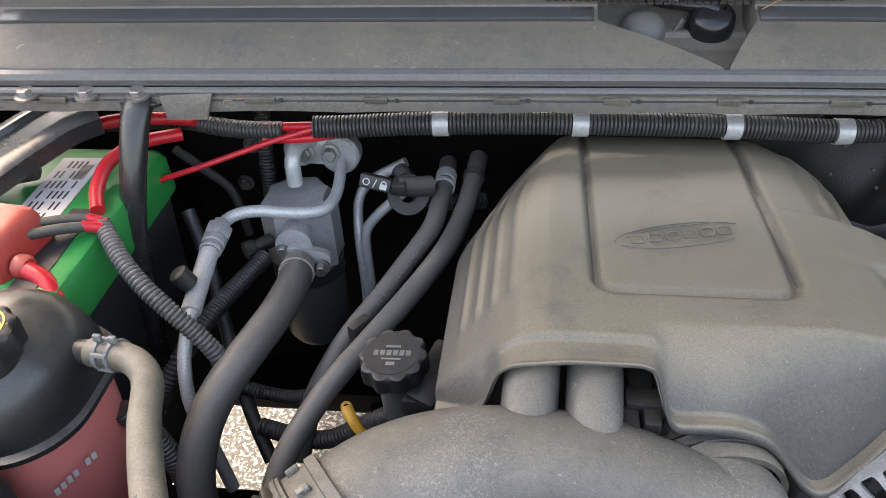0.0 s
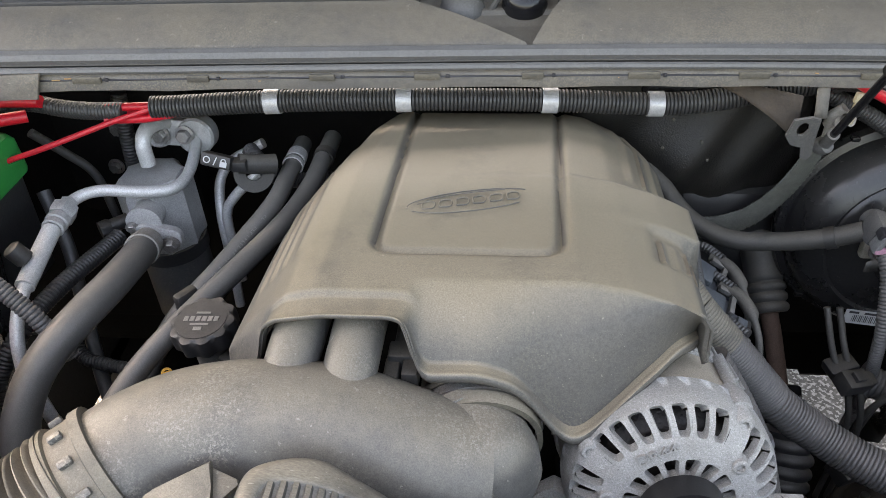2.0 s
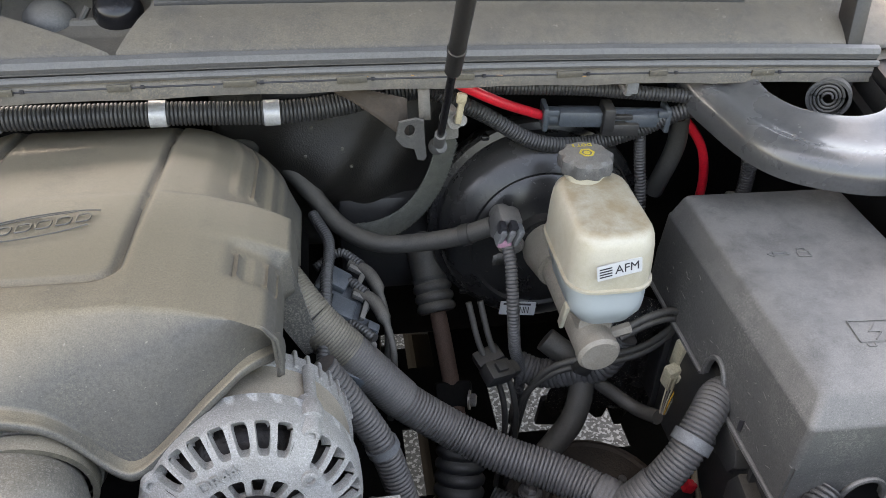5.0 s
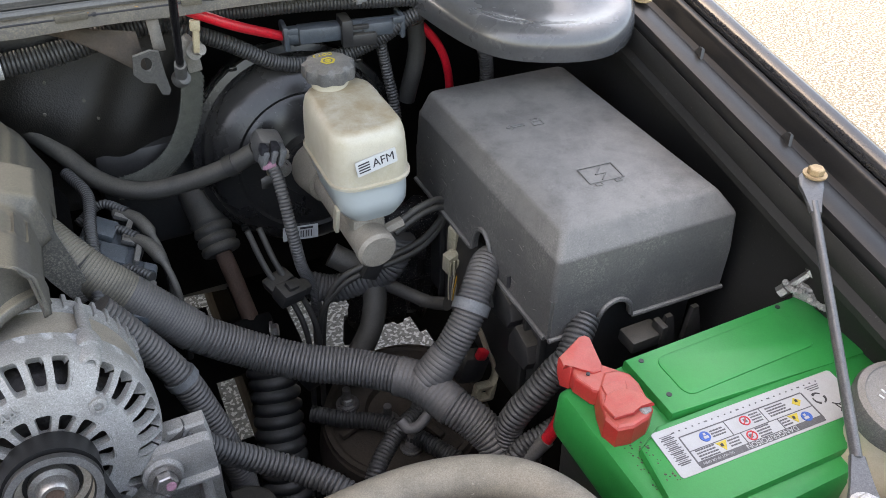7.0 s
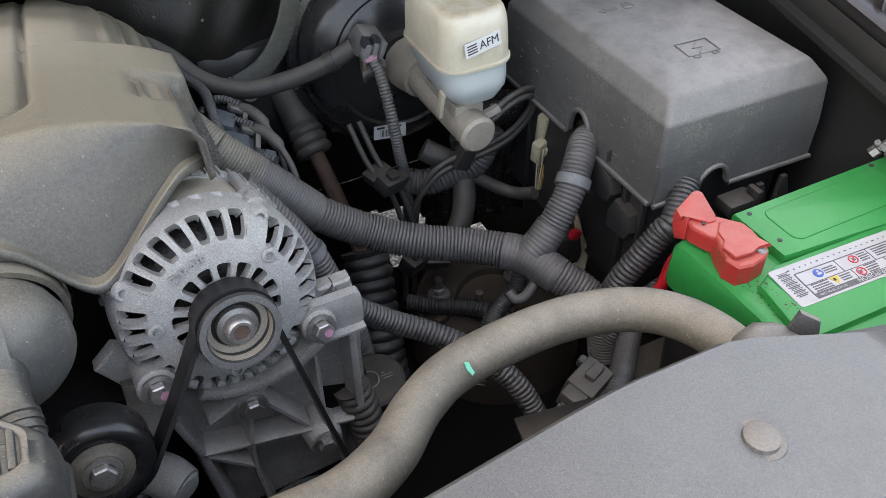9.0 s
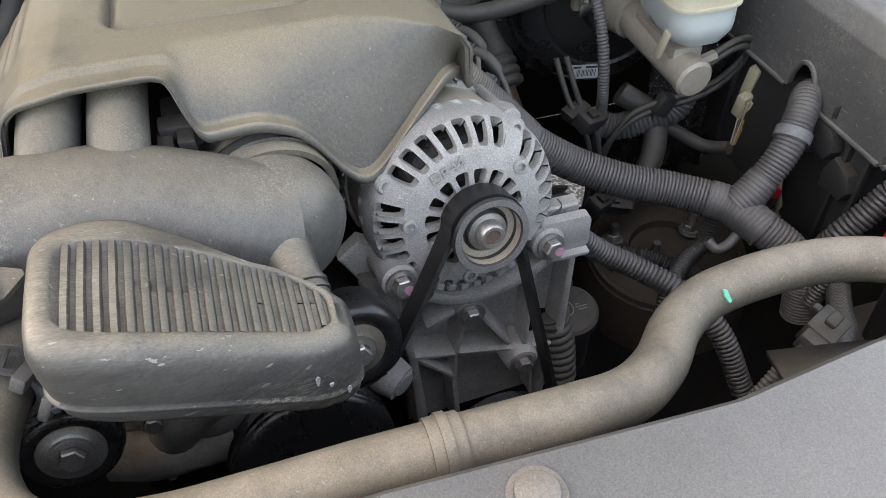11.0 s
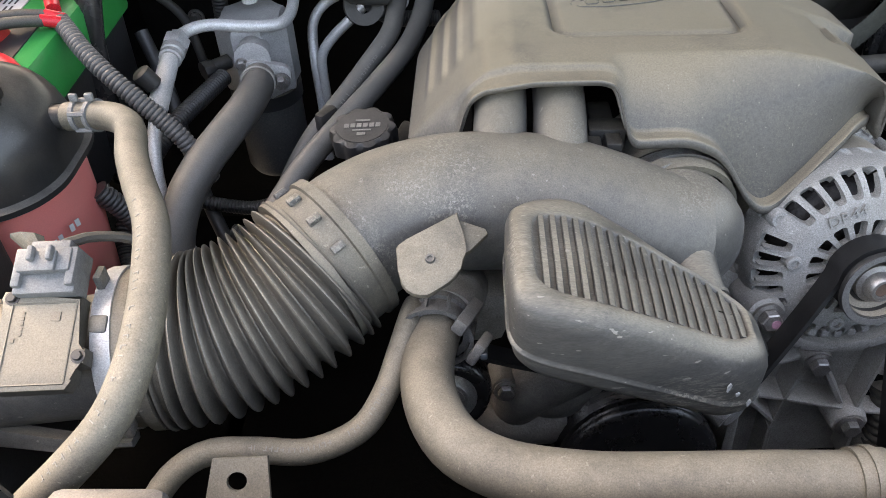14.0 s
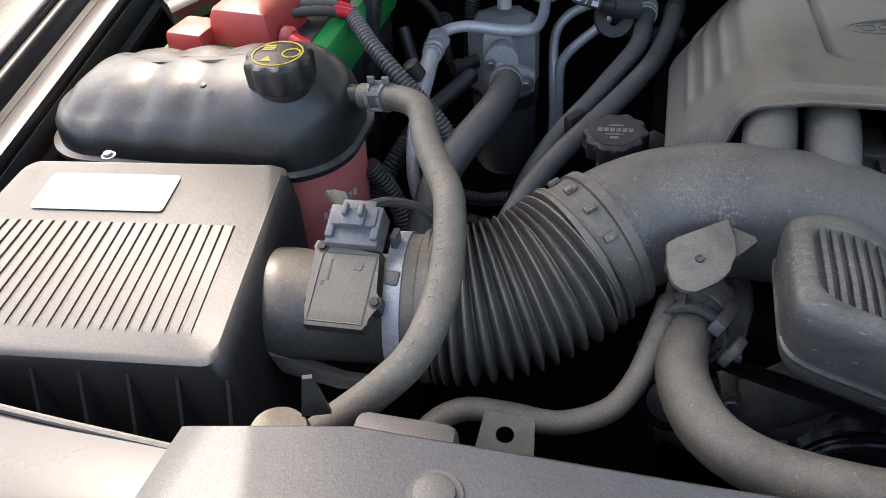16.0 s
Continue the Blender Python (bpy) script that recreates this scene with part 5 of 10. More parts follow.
ARCH = [(0.205, 0.962), (0.222, 0.951), (0.242, 0.946), (0.262, 0.946), (0.282, 0.951), (0.300, 0.960), (0.316, 0.972)]
for a, b in zip(ARCH, ARCH[1:]):
    web(a, b, 0.012, 0.034, front=-0.030)
for a, b, w0, w1 in (((0.240, 0.928), (0.203, 0.909), 0.006, 0.004), ((0.243, 0.925), (0.233, 0.858), 0.006, 0.005), ((0.233, 0.858), (0.230, 0.812), 0.005, 0.004), ((0.248, 0.925), (0.290, 0.852), 0.006, 0.005),
                     ((0.311, 0.948), (0.308, 0.842), 0.004, 0.005), ((0.187, 0.868), (0.236, 0.857), 0.005, 0.005), ((0.236, 0.857), (0.296, 0.842), 0.005, 0.004), ((0.310, 0.838), (0.352, 0.832), 0.005, 0.005),
                     ((0.187, 0.868), (0.229, 0.822), 0.005, 0.005), ((0.349, 0.968), (0.347, 0.846), 0.006, 0.009), ((0.347, 0.846), (0.350, 0.740), 0.006, 0.006), ((0.230, 0.812), (0.236, 0.730), 0.005, 0.007),
                     ((0.318, 0.795), (0.322, 0.752), 0.005, 0.005), ((0.342, 0.814), (0.332, 0.738), 0.005, 0.005), ((0.187, 0.868), (0.196, 0.735), 0.008, 0.012), ((0.175, 0.930), (0.187, 0.868), 0.008, 0.007), ((0.246, 0.948), (0.244, 0.930), 0.007, 0.008)):
    web(a, b, w0, wide_end=w1)
for x, z, r in ((0.244, 0.926, 0.013), (0.303, 0.827, 0.018)):
    p = Vector((x, -0.024, z))
    bm = bmesh.new()
    add_lathe(bm, [(r * 1.25, -0.030), (r, 0.004), (r * 0.9, 0.006), (0.0, 0.006)], p, (0, -1, 0), 24)
    part("boss", bm, M_BRACKET, brk)
    bolt(p + Vector((0, -0.006, 0)), (0, -1, 0.05), 0.0095, 0.010, M_STEEL, parent=brk)
# Toothed inner ring of the alternator's lower shell.
for k in range(9):
    a = 232 + 9.5 * k
    bm = bmesh.new()
    add_box(bm, alt_pt(a, 0.0735, 0.004), (0.0075, 0.007, 0.012), 0.0015, Matrix(((alt_pt(a + 90, 1, 0) - ALT).normalized(), (alt_pt(a, 1, 0) - ALT).normalized(), AN)).transposed())
    part("tooth", bm, M_CAST, alt)
bm = bmesh.new()
add_prism(bm, rounded(0.050, 0.042, 0.006, 5, 0.338, 0.990), (0, -0.010, 0), BX, BY, 0.010, 0.002)
add_prism(bm, [(0.315, 0.972), (0.316, 0.968), (0.361, 0.968), (0.362, 0.972)], (0, -0.016, 0), BX, BY, 0.012, 0.001)
part("arm", bm, M_CAST, brk)


# ---- belt drive ----
def pulley_thing(name, c, r, w, label, gloss=True, centre=None, grooves=0, domed=False, hub=None):
    t = thing(name, c, label, "pulley", "belt pulleys")
    bm = bmesh.new()
    prof = [(0.006, -w / 2), (r * 0.97, -w / 2)]
    if grooves:
        for k in range(grooves):
            prof += [(r, -w / 2 + w * (k + 0.2) / grooves), (r - 0.003, -w / 2 + w * (k + 0.7) / grooves)]
    if domed:
        prof += [(r, w / 2 - 0.012), (r * 0.99, w / 2 - 0.006), (r * 0.97, w / 2 - 0.002), (r * 0.93, w / 2 + 0.001), (r * 0.86, w / 2 + 0.003), (r * 0.7, w / 2 + 0.004), (r * 0.5, w / 2 + 0.0045), (0.0, w / 2 + 0.003)]
    else:
        prof += [(r, w / 2 - 0.008), (r * 0.99, w / 2 - 0.004), (r * 0.97, w / 2 - 0.001), (r * 0.93, w / 2 + 0.003), (r * 0.86, w / 2 + 0.0055), (r * 0.75, w / 2 + 0.006), (r * 0.55, w / 2 + 0.003), (r * 0.46, w / 2 - 0.001), (r * 0.40, w / 2 - 0.005), (0.0, w / 2 - 0.006)]
    add_lathe(bm, prof, c, AN, 48)
    part("rim", bm, M_PULLEY, t)
    bm = bmesh.new()
    rc = centre or 0.016
    add_lathe(bm, [(rc * 1.55, w / 2 - 0.004), (rc * 1.5, w / 2 + 0.0045), (rc * 1.1, w / 2 + 0.0055), (rc, w / 2 + 0.0072), (0.0, w / 2 + 0.0075)], c, AN, 28)
    part("hub", bm, hub or M_STEEL, t)
    bolt(Vector(c) + AN * (w / 2 + 0.0072), AN, 0.010, 0.008, M_STEEL, parent=t)
    return t


P_TENS, P_WATER, P_IDLE, P_CRANK = Vector((0.121, -0.083, 1.000)), Vector((0.072, -0.085, 0.846)), Vector((-0.103, -0.085, 0.966)), Vector((0.258, -0.098, 0.782))
pulley_thing("tensioner_pulley", P_TENS, 0.041, 0.028, "black belt tensioner pulley with a dusty tan hub", centre=0.016, hub=M_DUSTHUB)
pulley_thing("water_pump_pulley", P_WATER + Vector((0, 0.012, 0.004)), 0.077, 0.056, "large gloss-black water pump pulley", grooves=7, centre=0.011, domed=True, hub=M_RUST)
pulley_thing("idler_pulley", P_IDLE, 0.039, 0.028, "black idler pulley with a steel bolt", centre=0.017)
pulley_thing("power_steering_pulley", P_CRANK, 0.065, 0.03, "black grooved power steering pulley", grooves=6, hub=M_GLOSS)


def belt(points, name="belt"):
    """A ribbed belt through tangent points in the pulleys' plane."""
    bm = bmesh.new()
    path, _ = spline(points, 0.006)
    n = len(path)
    rings = []
    for k, p in enumerate(path):
        w = (path[min(k + 1, n - 1)] - path[max(k - 1, 0)]).normalized()
        s = AN
        q = w.cross(s).normalized()
        rings.append([p + s * a + q * b for a, b in ((-0.011, -0.002), (0.011, -0.002), (0.011, 0.002), (-0.011, 0.002))])
    add_loft(bm, rings)
    return solo(name, bm, M_BELT, "black ribbed serpentine belt", "belt")


def on_rim(c, r, a, h):
    return Vector(c) + AB @ Vector((r * math.cos(radians(a)), r * math.sin(radians(a)), h))


HB = 0.033
pts = [on_rim(P_TENS, 0.043, -70, 0.0), on_rim(P_TENS, 0.043, -48, 0.0), on_rim(P_TENS, 0.043, -28, 0.0), on_rim(P_TENS, 0.043, -28, 0.0) * 0.5 + on_rim(ALT, 0.033, 185, HB) * 0.5]
pts += [on_rim(ALT, 0.033, a, HB) for a in (178, 158, 135, 110, 80, 50, 20, -10, -22)]
pts += [on_rim(ALT, 0.033, -22, HB) * 0.5 + on_rim(P_CRANK, 0.067, 20, 0.0) * 0.5, on_rim(P_CRANK, 0.067, 20, 0.0), on_rim(P_CRANK, 0.067, -20, 0.0)]
belt(pts)
# The lower run, from over the idler to under the tensioner.
ra, rb = on_rim(P_IDLE, 0.0445, 95, 0.0), on_rim(P_TENS, 0.0435, -95, 0.0)
belt([ra + Vector((-0.030, 0, -0.012)), ra, ra * 0.7 + rb * 0.3, ra * 0.3 + rb * 0.7, rb, rb + Vector((0.025, 0, 0.010))])

# ---- driver side: brakes ----
BC, BN = Vector((0.578, 0.435, 0.990)), Vector((-0.03, -0.985, 0.12)).normalized()
boo = thing("brake_booster", BC, "large round satin-black brake booster on the firewall", "brake booster")
bm = bmesh.new()
add_lathe(bm, [(0.0, 0.082), (0.040, 0.082), (0.044, 0.070), (0.060, 0.066), (0.085, 0.064), (0.090, 0.060), (0.094, 0.063), (0.112, 0.056), (0.122, 0.046), (0.127, 0.03), (0.129, 0.012), (0.138, 0.010), (0.140, 0.004), (0.140, -0.004), (0.132, -0.008), (0.128, -0.05), (0.10, -0.09), (0.0, -0.1)], BC, BN, 64)
part("shell", bm, M_BOOST, boo)
for k in range(10):
    a = 36 * k + 12
    b = basis(BN)
    bm = bmesh.new()
    add_box(bm, BC + b @ Vector((0.138 * math.cos(radians(a)), 0.138 * math.sin(radians(a)), 0.008)), (0.010, 0.010, 0.006), 0.002)
    part("crimp", bm, M_BOOST, boo)
LX, LY = Vector((0.985, -0.02, -0.12)), Vector((0.10, 0.12, 0.98))
LO = Vector((0.548, 0.361, 0.900))
bm = bmesh.new()
add_prism(bm, rounded(0.048, 0.020, 0.001), LO, LX, LY, 0.001)
lab = part("label", bm, M_WHITE, boo, "white bar-code sticker")
bars(lab, LO + LX.cross(LY).normalized() * 0.0006, LX, LY, [(-0.014 + 0.0022 * k, -0.002, 0.0012 if k % 3 else 0.0005, 0.010) for k in range(14)] + [(-0.014, 0.0065, 0.012, 0.003), (0.008, 0.0065, 0.018, 0.003)], M_INK)

mc = thing("master_cylinder", (0.583, 0.28, 0.96), "dirty cast master cylinder bolted to the booster", "master cylinder")
bm = bmesh.new()
MA, MB = Vector((0.581, 0.372, 1.0)), Vector((0.589, 0.186, 0.990))
add_tube(bm, [MA, MA * 0.7 + MB * 0.3], lambda t: 0.040 - 0.012 * t, 22, 0.01)
add_tube(bm, [MA * 0.75 + MB * 0.25, MB], 0.0225, 24, 0.02)
add_lathe(bm, [(0.0225, -0.004), (0.0235, 0.0), (0.0235, 0.008), (0.020, 0.012), (0.0, 0.012)], MB, MB - MA, 24)
add_box(bm, (0.590, 0.25, 1.005), (0.04, 0.10, 0.03), 0.006)
part("body", bm, M_MC, mc)
for s in (-1, 1):
    p = Vector((0.581 + 0.048 * s, 0.352, 1.0 - 0.012 * s))
    bm = bmesh.new()
    add_box(bm, p + Vector((0, 0.012, 0)), (0.034, 0.014, 0.034), 0.005)
    part("ear", bm, M_MC, mc)
    bolt(p, BN, 0.0085, 0.010, M_STEEL, parent=mc)
    bm = bmesh.new()
    add_lathe(bm, [(0.0085, -0.004), (0.0105, -0.004), (0.0105, 0.001), (0.0085, 0.001)], p, BN, 14)
    part("paint_mark", bm, M_PINK, mc, "pink paint mark")

# Reservoir.
rsv = thing("brake_fluid_reservoir", (0.59, 0.235, 1.02), "yellowed white brake fluid reservoir with a black cap", "fluid reservoir")


def oval_ring(w, l, z, cy, r, cx=0.592, tilt=0.0):
    return [Vector((cx + a, cy + b, z + tilt * b)) for a, b in rounded(w, l, r, 6)]


bm = bmesh.new()
add_loft(bm, [oval_ring(0.088, 0.130, 1.0765, 0.240, 0.026), oval_ring(0.0925, 0.1345, 1.0775, 0.240, 0.028), oval_ring(0.0925, 0.1345, 1.0805, 0.240, 0.028), oval_ring(0.088, 0.130, 1.0818, 0.240, 0.026),
              oval_ring(0.086, 0.129, 1.105, 0.2405, 0.025), oval_ring(0.084, 0.128, 1.122, 0.241, 0.025), oval_ring(0.082, 0.126, 1.130, 0.2415, 0.025), oval_ring(0.078, 0.122, 1.1365, 0.2425, 0.024), oval_ring(0.071, 0.115, 1.1405, 0.244, 0.022), oval_ring(0.062, 0.106, 1.1420, 0.245, 0.020, tilt=0.03), oval_ring(0.03, 0.06, 1.1435, 0.25, 0.012, tilt=0.04)])
part("upper_shell", bm, M_MILK, rsv)
bm = bmesh.new()
add_loft(bm, [oval_ring(0.040, 0.06, 1.030, 0.225, 0.012), oval_ring(0.062, 0.084, 1.034, 0.220, 0.022), oval_ring(0.072, 0.096, 1.040, 0.224, 0.024), oval_ring(0.079, 0.108, 1.048, 0.226, 0.026), oval_ring(0.081, 0.112, 1.0575, 0.228, 0.026), oval_ring(0.082, 0.122, 1.060, 0.234, 0.026), oval_ring(0.084, 0.126, 1.0775, 0.239, 0.026)])
part("lower_shell", bm, M_FLUID, rsv, "clear fluid-filled lower half")
CAPC = Vector((0.585, 0.290, 1.140))
bm = bmesh.new()
add_lathe(bm, [(0.020, 0.0), (0.020, 0.008), (0.0225, 0.009), (0.0225, 0.013), (0.019, 0.014), (0.019, 0.02)], CAPC, (0, 0, 1), 28)
part("neck", bm, M_MILK, rsv)
bm = bmesh.new()
add_box(bm, (0.5520, 0.200, 1.030), (0.005, 0.010, 0.040), 0.0015, Euler((0.3, 0, 0)).to_matrix())
part("lug", bm, M_MILK, rsv)
bm = bmesh.new()
add_lathe(bm, [(0.021, 0.012), (0.0272, 0.014), (0.0285, 0.020), (0.0272, 0.028), (0.023, 0.031), (0.0, 0.031)], CAPC, (0, 0, 1), 72, wave=lambda a, r, h: r + (0.0017 * math.cos(9 * a) if r > 0.026 else 0))
cap = part("cap", bm, M_GREY, rsv, "scalloped black cap")
bm = bmesh.new()
add_lathe(bm, [(0.006, 0.0313), (0.006, 0.0318), (0.0085, 0.0318), (0.0085, 0.0313)], CAPC, (0, 0, 1), 6)
add_lathe(bm, [(0.0, 0.0318), (0.0035, 0.0318), (0.0035, 0.0313)], CAPC, (0, 0, 1), 16)
part("print", bm, M_PRINT, cap, "yellow printed symbol")
lettering("DOT 3", CAPC + Vector((-0.001, 0.0165, 0.0312)), (-1, 0.0, 0), (0, -1, 0), 0.0075, M_PRINT, cap, "print", 0.0003)
AX = Vector((0.985, 0.12, 0.10))
AO = Vector((0.592, 0.1745, 1.108))
bm = bmesh.new()
add_prism(bm, rounded(0.047, 0.0165, 0.0015), AO, (0.985, 0.12, 0.11), (-0.12, 0.10, 0.98), 0.0012)
lab = part("label", bm, M_WHITE, rsv, "white printed sticker")
fw = Vector((0.985, 0.12, 0.11)).normalized()
uw = Vector((-0.12, 0.10, 0.98))
nrm = fw.cross(uw).normalized()
lettering("AFM", AO + fw * 0.008 + nrm * 0.0012, fw, uw, 0.0135, M_INK, lab, "print", 0.0004)
bars(lab, AO + nrm * 0.001, fw, uw, [(-0.0145, -0.0045 + 0.003 * k, 0.013, 0.0013) for k in range(4)], M_INK)

# Sensor plug at the booster and its hose.
VAC = [(0.20, 0.50, 1.09), (0.245, 0.487, 1.082), (0.289, 0.452, 1.045), (0.325, 0.412, 1.015), (0.369, 0.381, 1.006), (0.424, 0.366, 1.014), (0.470, 0.350, 1.032), (0.502, 0.338, 1.052)]
vac = hose("vacuum_hose", VAC, 0.0115, M_RUBBER, "dusty black rubber vacuum hose to the booster")
ring_on(vac, "clamp", VAC, 0.90, 0.012, 0.0132, M_BLACK)
plug = thing("vacuum_sensor", (0.508, 0.32, 1.06), "grey plug on the brake booster's vacuum port", "sensor")
bm = bmesh.new()
add_box(bm, (0.514, 0.330, 1.060), (0.030, 0.030, 0.034), 0.006, Euler((0.2, 0.3, 0.1)).to_matrix())
add_lathe(bm, [(0.014, 0), (0.012, 0.03), (0.0, 0.032)], (0.514, 0.355, 1.055), (0, -1, 0.2), 18)
part("body", bm, M_GREY, plug)
for k in range(3):
    bm = bmesh.new()
    add_box(bm, (0.504 + 0.010 * k, 0.306, 1.060), (0.006, 0.016, 0.022), 0.0015, Euler((0.2, 0.3, 0.1)).to_matrix())
    part("latch", bm, M_MAF, plug)
bm = bmesh.new()
add_box(bm, (0.508, 0.302, 1.052), (0.016, 0.006, 0.008), 0.001)
part("tip", bm, M_PINK, plug, "pink lock tip")
for k in range(2):
    bm = bmesh.new()
    add_box(bm, (0.505 + 0.013 * k, 0.3065, 1.071), (0.008, 0.012, 0.010), 0.001, Euler((0.2, 0.3, 0.1)).to_matrix())
    part("socket", bm, M_INK, plug, "dark socket")
bm = bmesh.new()
add_grid(bm, [[Vector((0.496 + 0.008 * i, 0.302 + 0.004 * math.sin(i * 1.3), 1.036 - 0.014 * j - 0.003 * (i % 2) * j)) for i in range(4)] for j in range(2)])
thick(part("torn_tape", bm, M_RUBBER, plug, "torn black tape"), 0.001)
SENS = [(0.512, 0.312, 1.05), (0.514, 0.290, 1.035), (0.514, 0.272, 1.01), (0.515, 0.258, 0.975), (0.520, 0.258, 0.93), (0.532, 0.275, 0.885), (0.54, 0.29, 0.83), (0.54, 0.30, 0.75)]
hose("sensor_loom", SENS, 0.0076, M_LOOM, "thin black corrugated loom below the booster plug", "wiring loom", 12, (0.0042, 0.0014))

# Brake lines and their clips.
for dz, dx in ((0.0, 0.0), (-0.011, 0.006)):
    hose("brake_line", [(0.622, 0.205, 0.995 + dz), (0.655, 0.212, 1.006 + dz), (0.688, 0.222, 1.002 + dz), (0.698, 0.232, 0.972 + dz), (0.675, 0.24, 0.935 + dz), (0.64, 0.245, 0.918 + dz), (0.60, 0.25, 0.910 + dz),
                          (0.565, 0.255, 0.893 + dz), (0.545 - dx, 0.262, 0.85 + dz), (0.538 - dx, 0.27, 0.78 + dz), (0.535 - dx, 0.28, 0.70)], 0.0042, M_RUBBER, "black coated brake line looping from the master cylinder", "brake line", 10, group="brake lines")
bm = bmesh.new()
add_lathe(bm, [(0.007, -0.012), (0.007, 0.010), (0.0, 0.010)], (0.622, 0.205, 0.996), (1, 0.1, 0.2), 6)
solo("line_fitting", bm, M_MC, "steel brake line fitting on the master cylinder", "fitting")
bm = bmesh.new()
add_box(bm, (0.605, 0.247, 0.907), (0.022, 0.018, 0.030), 0.003, Euler((0, 0.5, 0)).to_matrix())
solo("line_clip", bm, M_BLACK, "black plastic clip holding the brake lines", "clip")
bm = bmesh.new()
add_box(bm, (0.492, 0.27, 0.905), (0.034, 0.024, 0.016), 0.003, Euler((0.1, -0.2, 0.3)).to_matrix())
solo("line_clip", bm, M_BLACK, "black plastic clip beside the steering shaft", "clip")
for dx in (0.0, 0.014):
    hose("brake_line", [(0.47 + dx, 0.30, 0.97), (0.482 + dx, 0.275, 0.92), (0.505 + dx, 0.255, 0.87), (0.515 + dx, 0.25, 0.80), (0.51 + dx, 0.25, 0.68)], 0.0038, M_RUBBER, "black coated brake line beside the steering shaft", "brake line", 10, group="brake lines")

# Steering shaft.
ste = thing("steering_shaft", (0.45, 0.36, 0.8), "rusty steering shaft with a grey rubber boot", "steering shaft")
SH = [Vector((0.428, 0.52, 0.985)), Vector((0.447, 0.405, 0.875)), Vector((0.452, 0.375, 0.848)), Vector((0.460, 0.32, 0.792)), Vector((0.466, 0.28, 0.75))]
bm = bmesh.new()
add_tube(bm, SH[:2], lambda t: 0.027 - 0.004 * t, 20)
add_tube(bm, [SH[0] * 0.25 + SH[1] * 0.75, SH[1] + (SH[1] - SH[0]) * 0.05], 0.027, 20, rib=(0.014, 0.004))
part("boot", bm, M_RUBBER, ste)
bm = bmesh.new()
add_tube(bm, SH[1:], 0.0115, 16)
part("shaft", bm, M_RUST, ste, "rusty steel shaft")
bm = bmesh.new()
add_box(bm, (0.460, 0.322, 0.79), (0.05, 0.035, 0.03), 0.006, Euler((0.75, 0, 0)).to_matrix())
yoke = part("yoke", bm, M_DARK, ste)
bolt((0.478, 0.305, 0.795), (1, -0.3, 0.1), 0.009, 0.010, M_STEEL, parent=ste)
hose("lower_boot", [(0.466, 0.285, 0.770), (0.463, 0.262, 0.740), (0.452, 0.215, 0.680), (0.446, 0.190, 0.640), (0.444, 0.165, 0.590)], 0.034, M_LOOMB, "black ribbed rubber boot low in the bay", "rubber boot", 20, (0.017, 0.006))
bm = bmesh.new()
add_box(bm, (0.430, 0.645, 0.655), (0.11, 0.006, 0.115), 0.002, Euler((0.12, 0.06, -0.05)).to_matrix())
solo("tunnel_shield", bm, M_GREY, "dull grey heat shield deep behind the steering shaft", "heat shield", kind="structure")
bm = bmesh.new()
add_box(bm, (0.617, 0.365, 0.688), (0.042, 0.012, 0.064), 0.003, Euler((0.15, 0.05, -0.1)).to_matrix())
solo("frame_bracket", bm, M_SATIN, "satin black bracket on the frame rail", "bracket")

psc = thing("pump_reservoir", (0.376, 0.018, 0.74), "black round steering pump cap low in the bay", "filler cap")
bm = bmesh.new()
add_lathe(bm, [(0.030, -0.09), (0.030, -0.012), (0.0345, -0.010), (0.0345, 0.002), (0.031, 0.005), (0.0, 0.005)], (0.376, 0.018, 0.830), (-0.05, -0.1, 1), 32)
part("cap", bm, M_BLACK, psc)
bm = bmesh.new()
add_lathe(bm, [(0.010, 0.0052), (0.010, 0.0058), (0.0115, 0.0058), (0.0115, 0.0052)], (0.371, 0.018, 0.830), (-0.05, -0.1, 1), 20)
for k in range(4):
    add_box(bm, (0.391, 0.024 - 0.004 * k, 0.8355), (0.014 - 0.003 * (k % 2), 0.0014, 0.0008))
part("print", bm, M_MARK, psc, "faint moulded print")

# Suspension tower, its studs and the wheelhouse.
bm = bmesh.new()
add_lathe(bm, [(0.132, -0.22), (0.124, -0.06), (0.112, -0.008), (0.098, 0.0), (0.052, 0.0), (0.050, -0.012), (0.0, -0.012)], (0.615, 0.180, 0.705), (-0.1, -0.05, 1), 40)
tower = thing("suspension_tower", (0.61, 0.20, 0.48), "dirty brown steel suspension tower below the fuse box", "suspension tower")
part("dome", bm, M_TOWER, tower)
bm = bmesh.new()
add_lathe(bm, [(0.098, -0.001), (0.102, 0.003), (0.108, 0.002), (0.110, -0.004)], (0.615, 0.180, 0.705), (-0.1, -0.05, 1), 40)
part("lip", bm, M_TOWER, tower)
for a in (20, 110, 200, 290):
    bm = bmesh.new()
    add_box(bm, (0.61 + 0.08 * math.cos(radians(a)), 0.20 + 0.08 * math.sin(radians(a)), 0.706), (0.03, 0.012, 0.010), 0.003, Euler((0, 0, radians(a))).to_matrix())
    part("rib", bm, M_TOWER, tower)
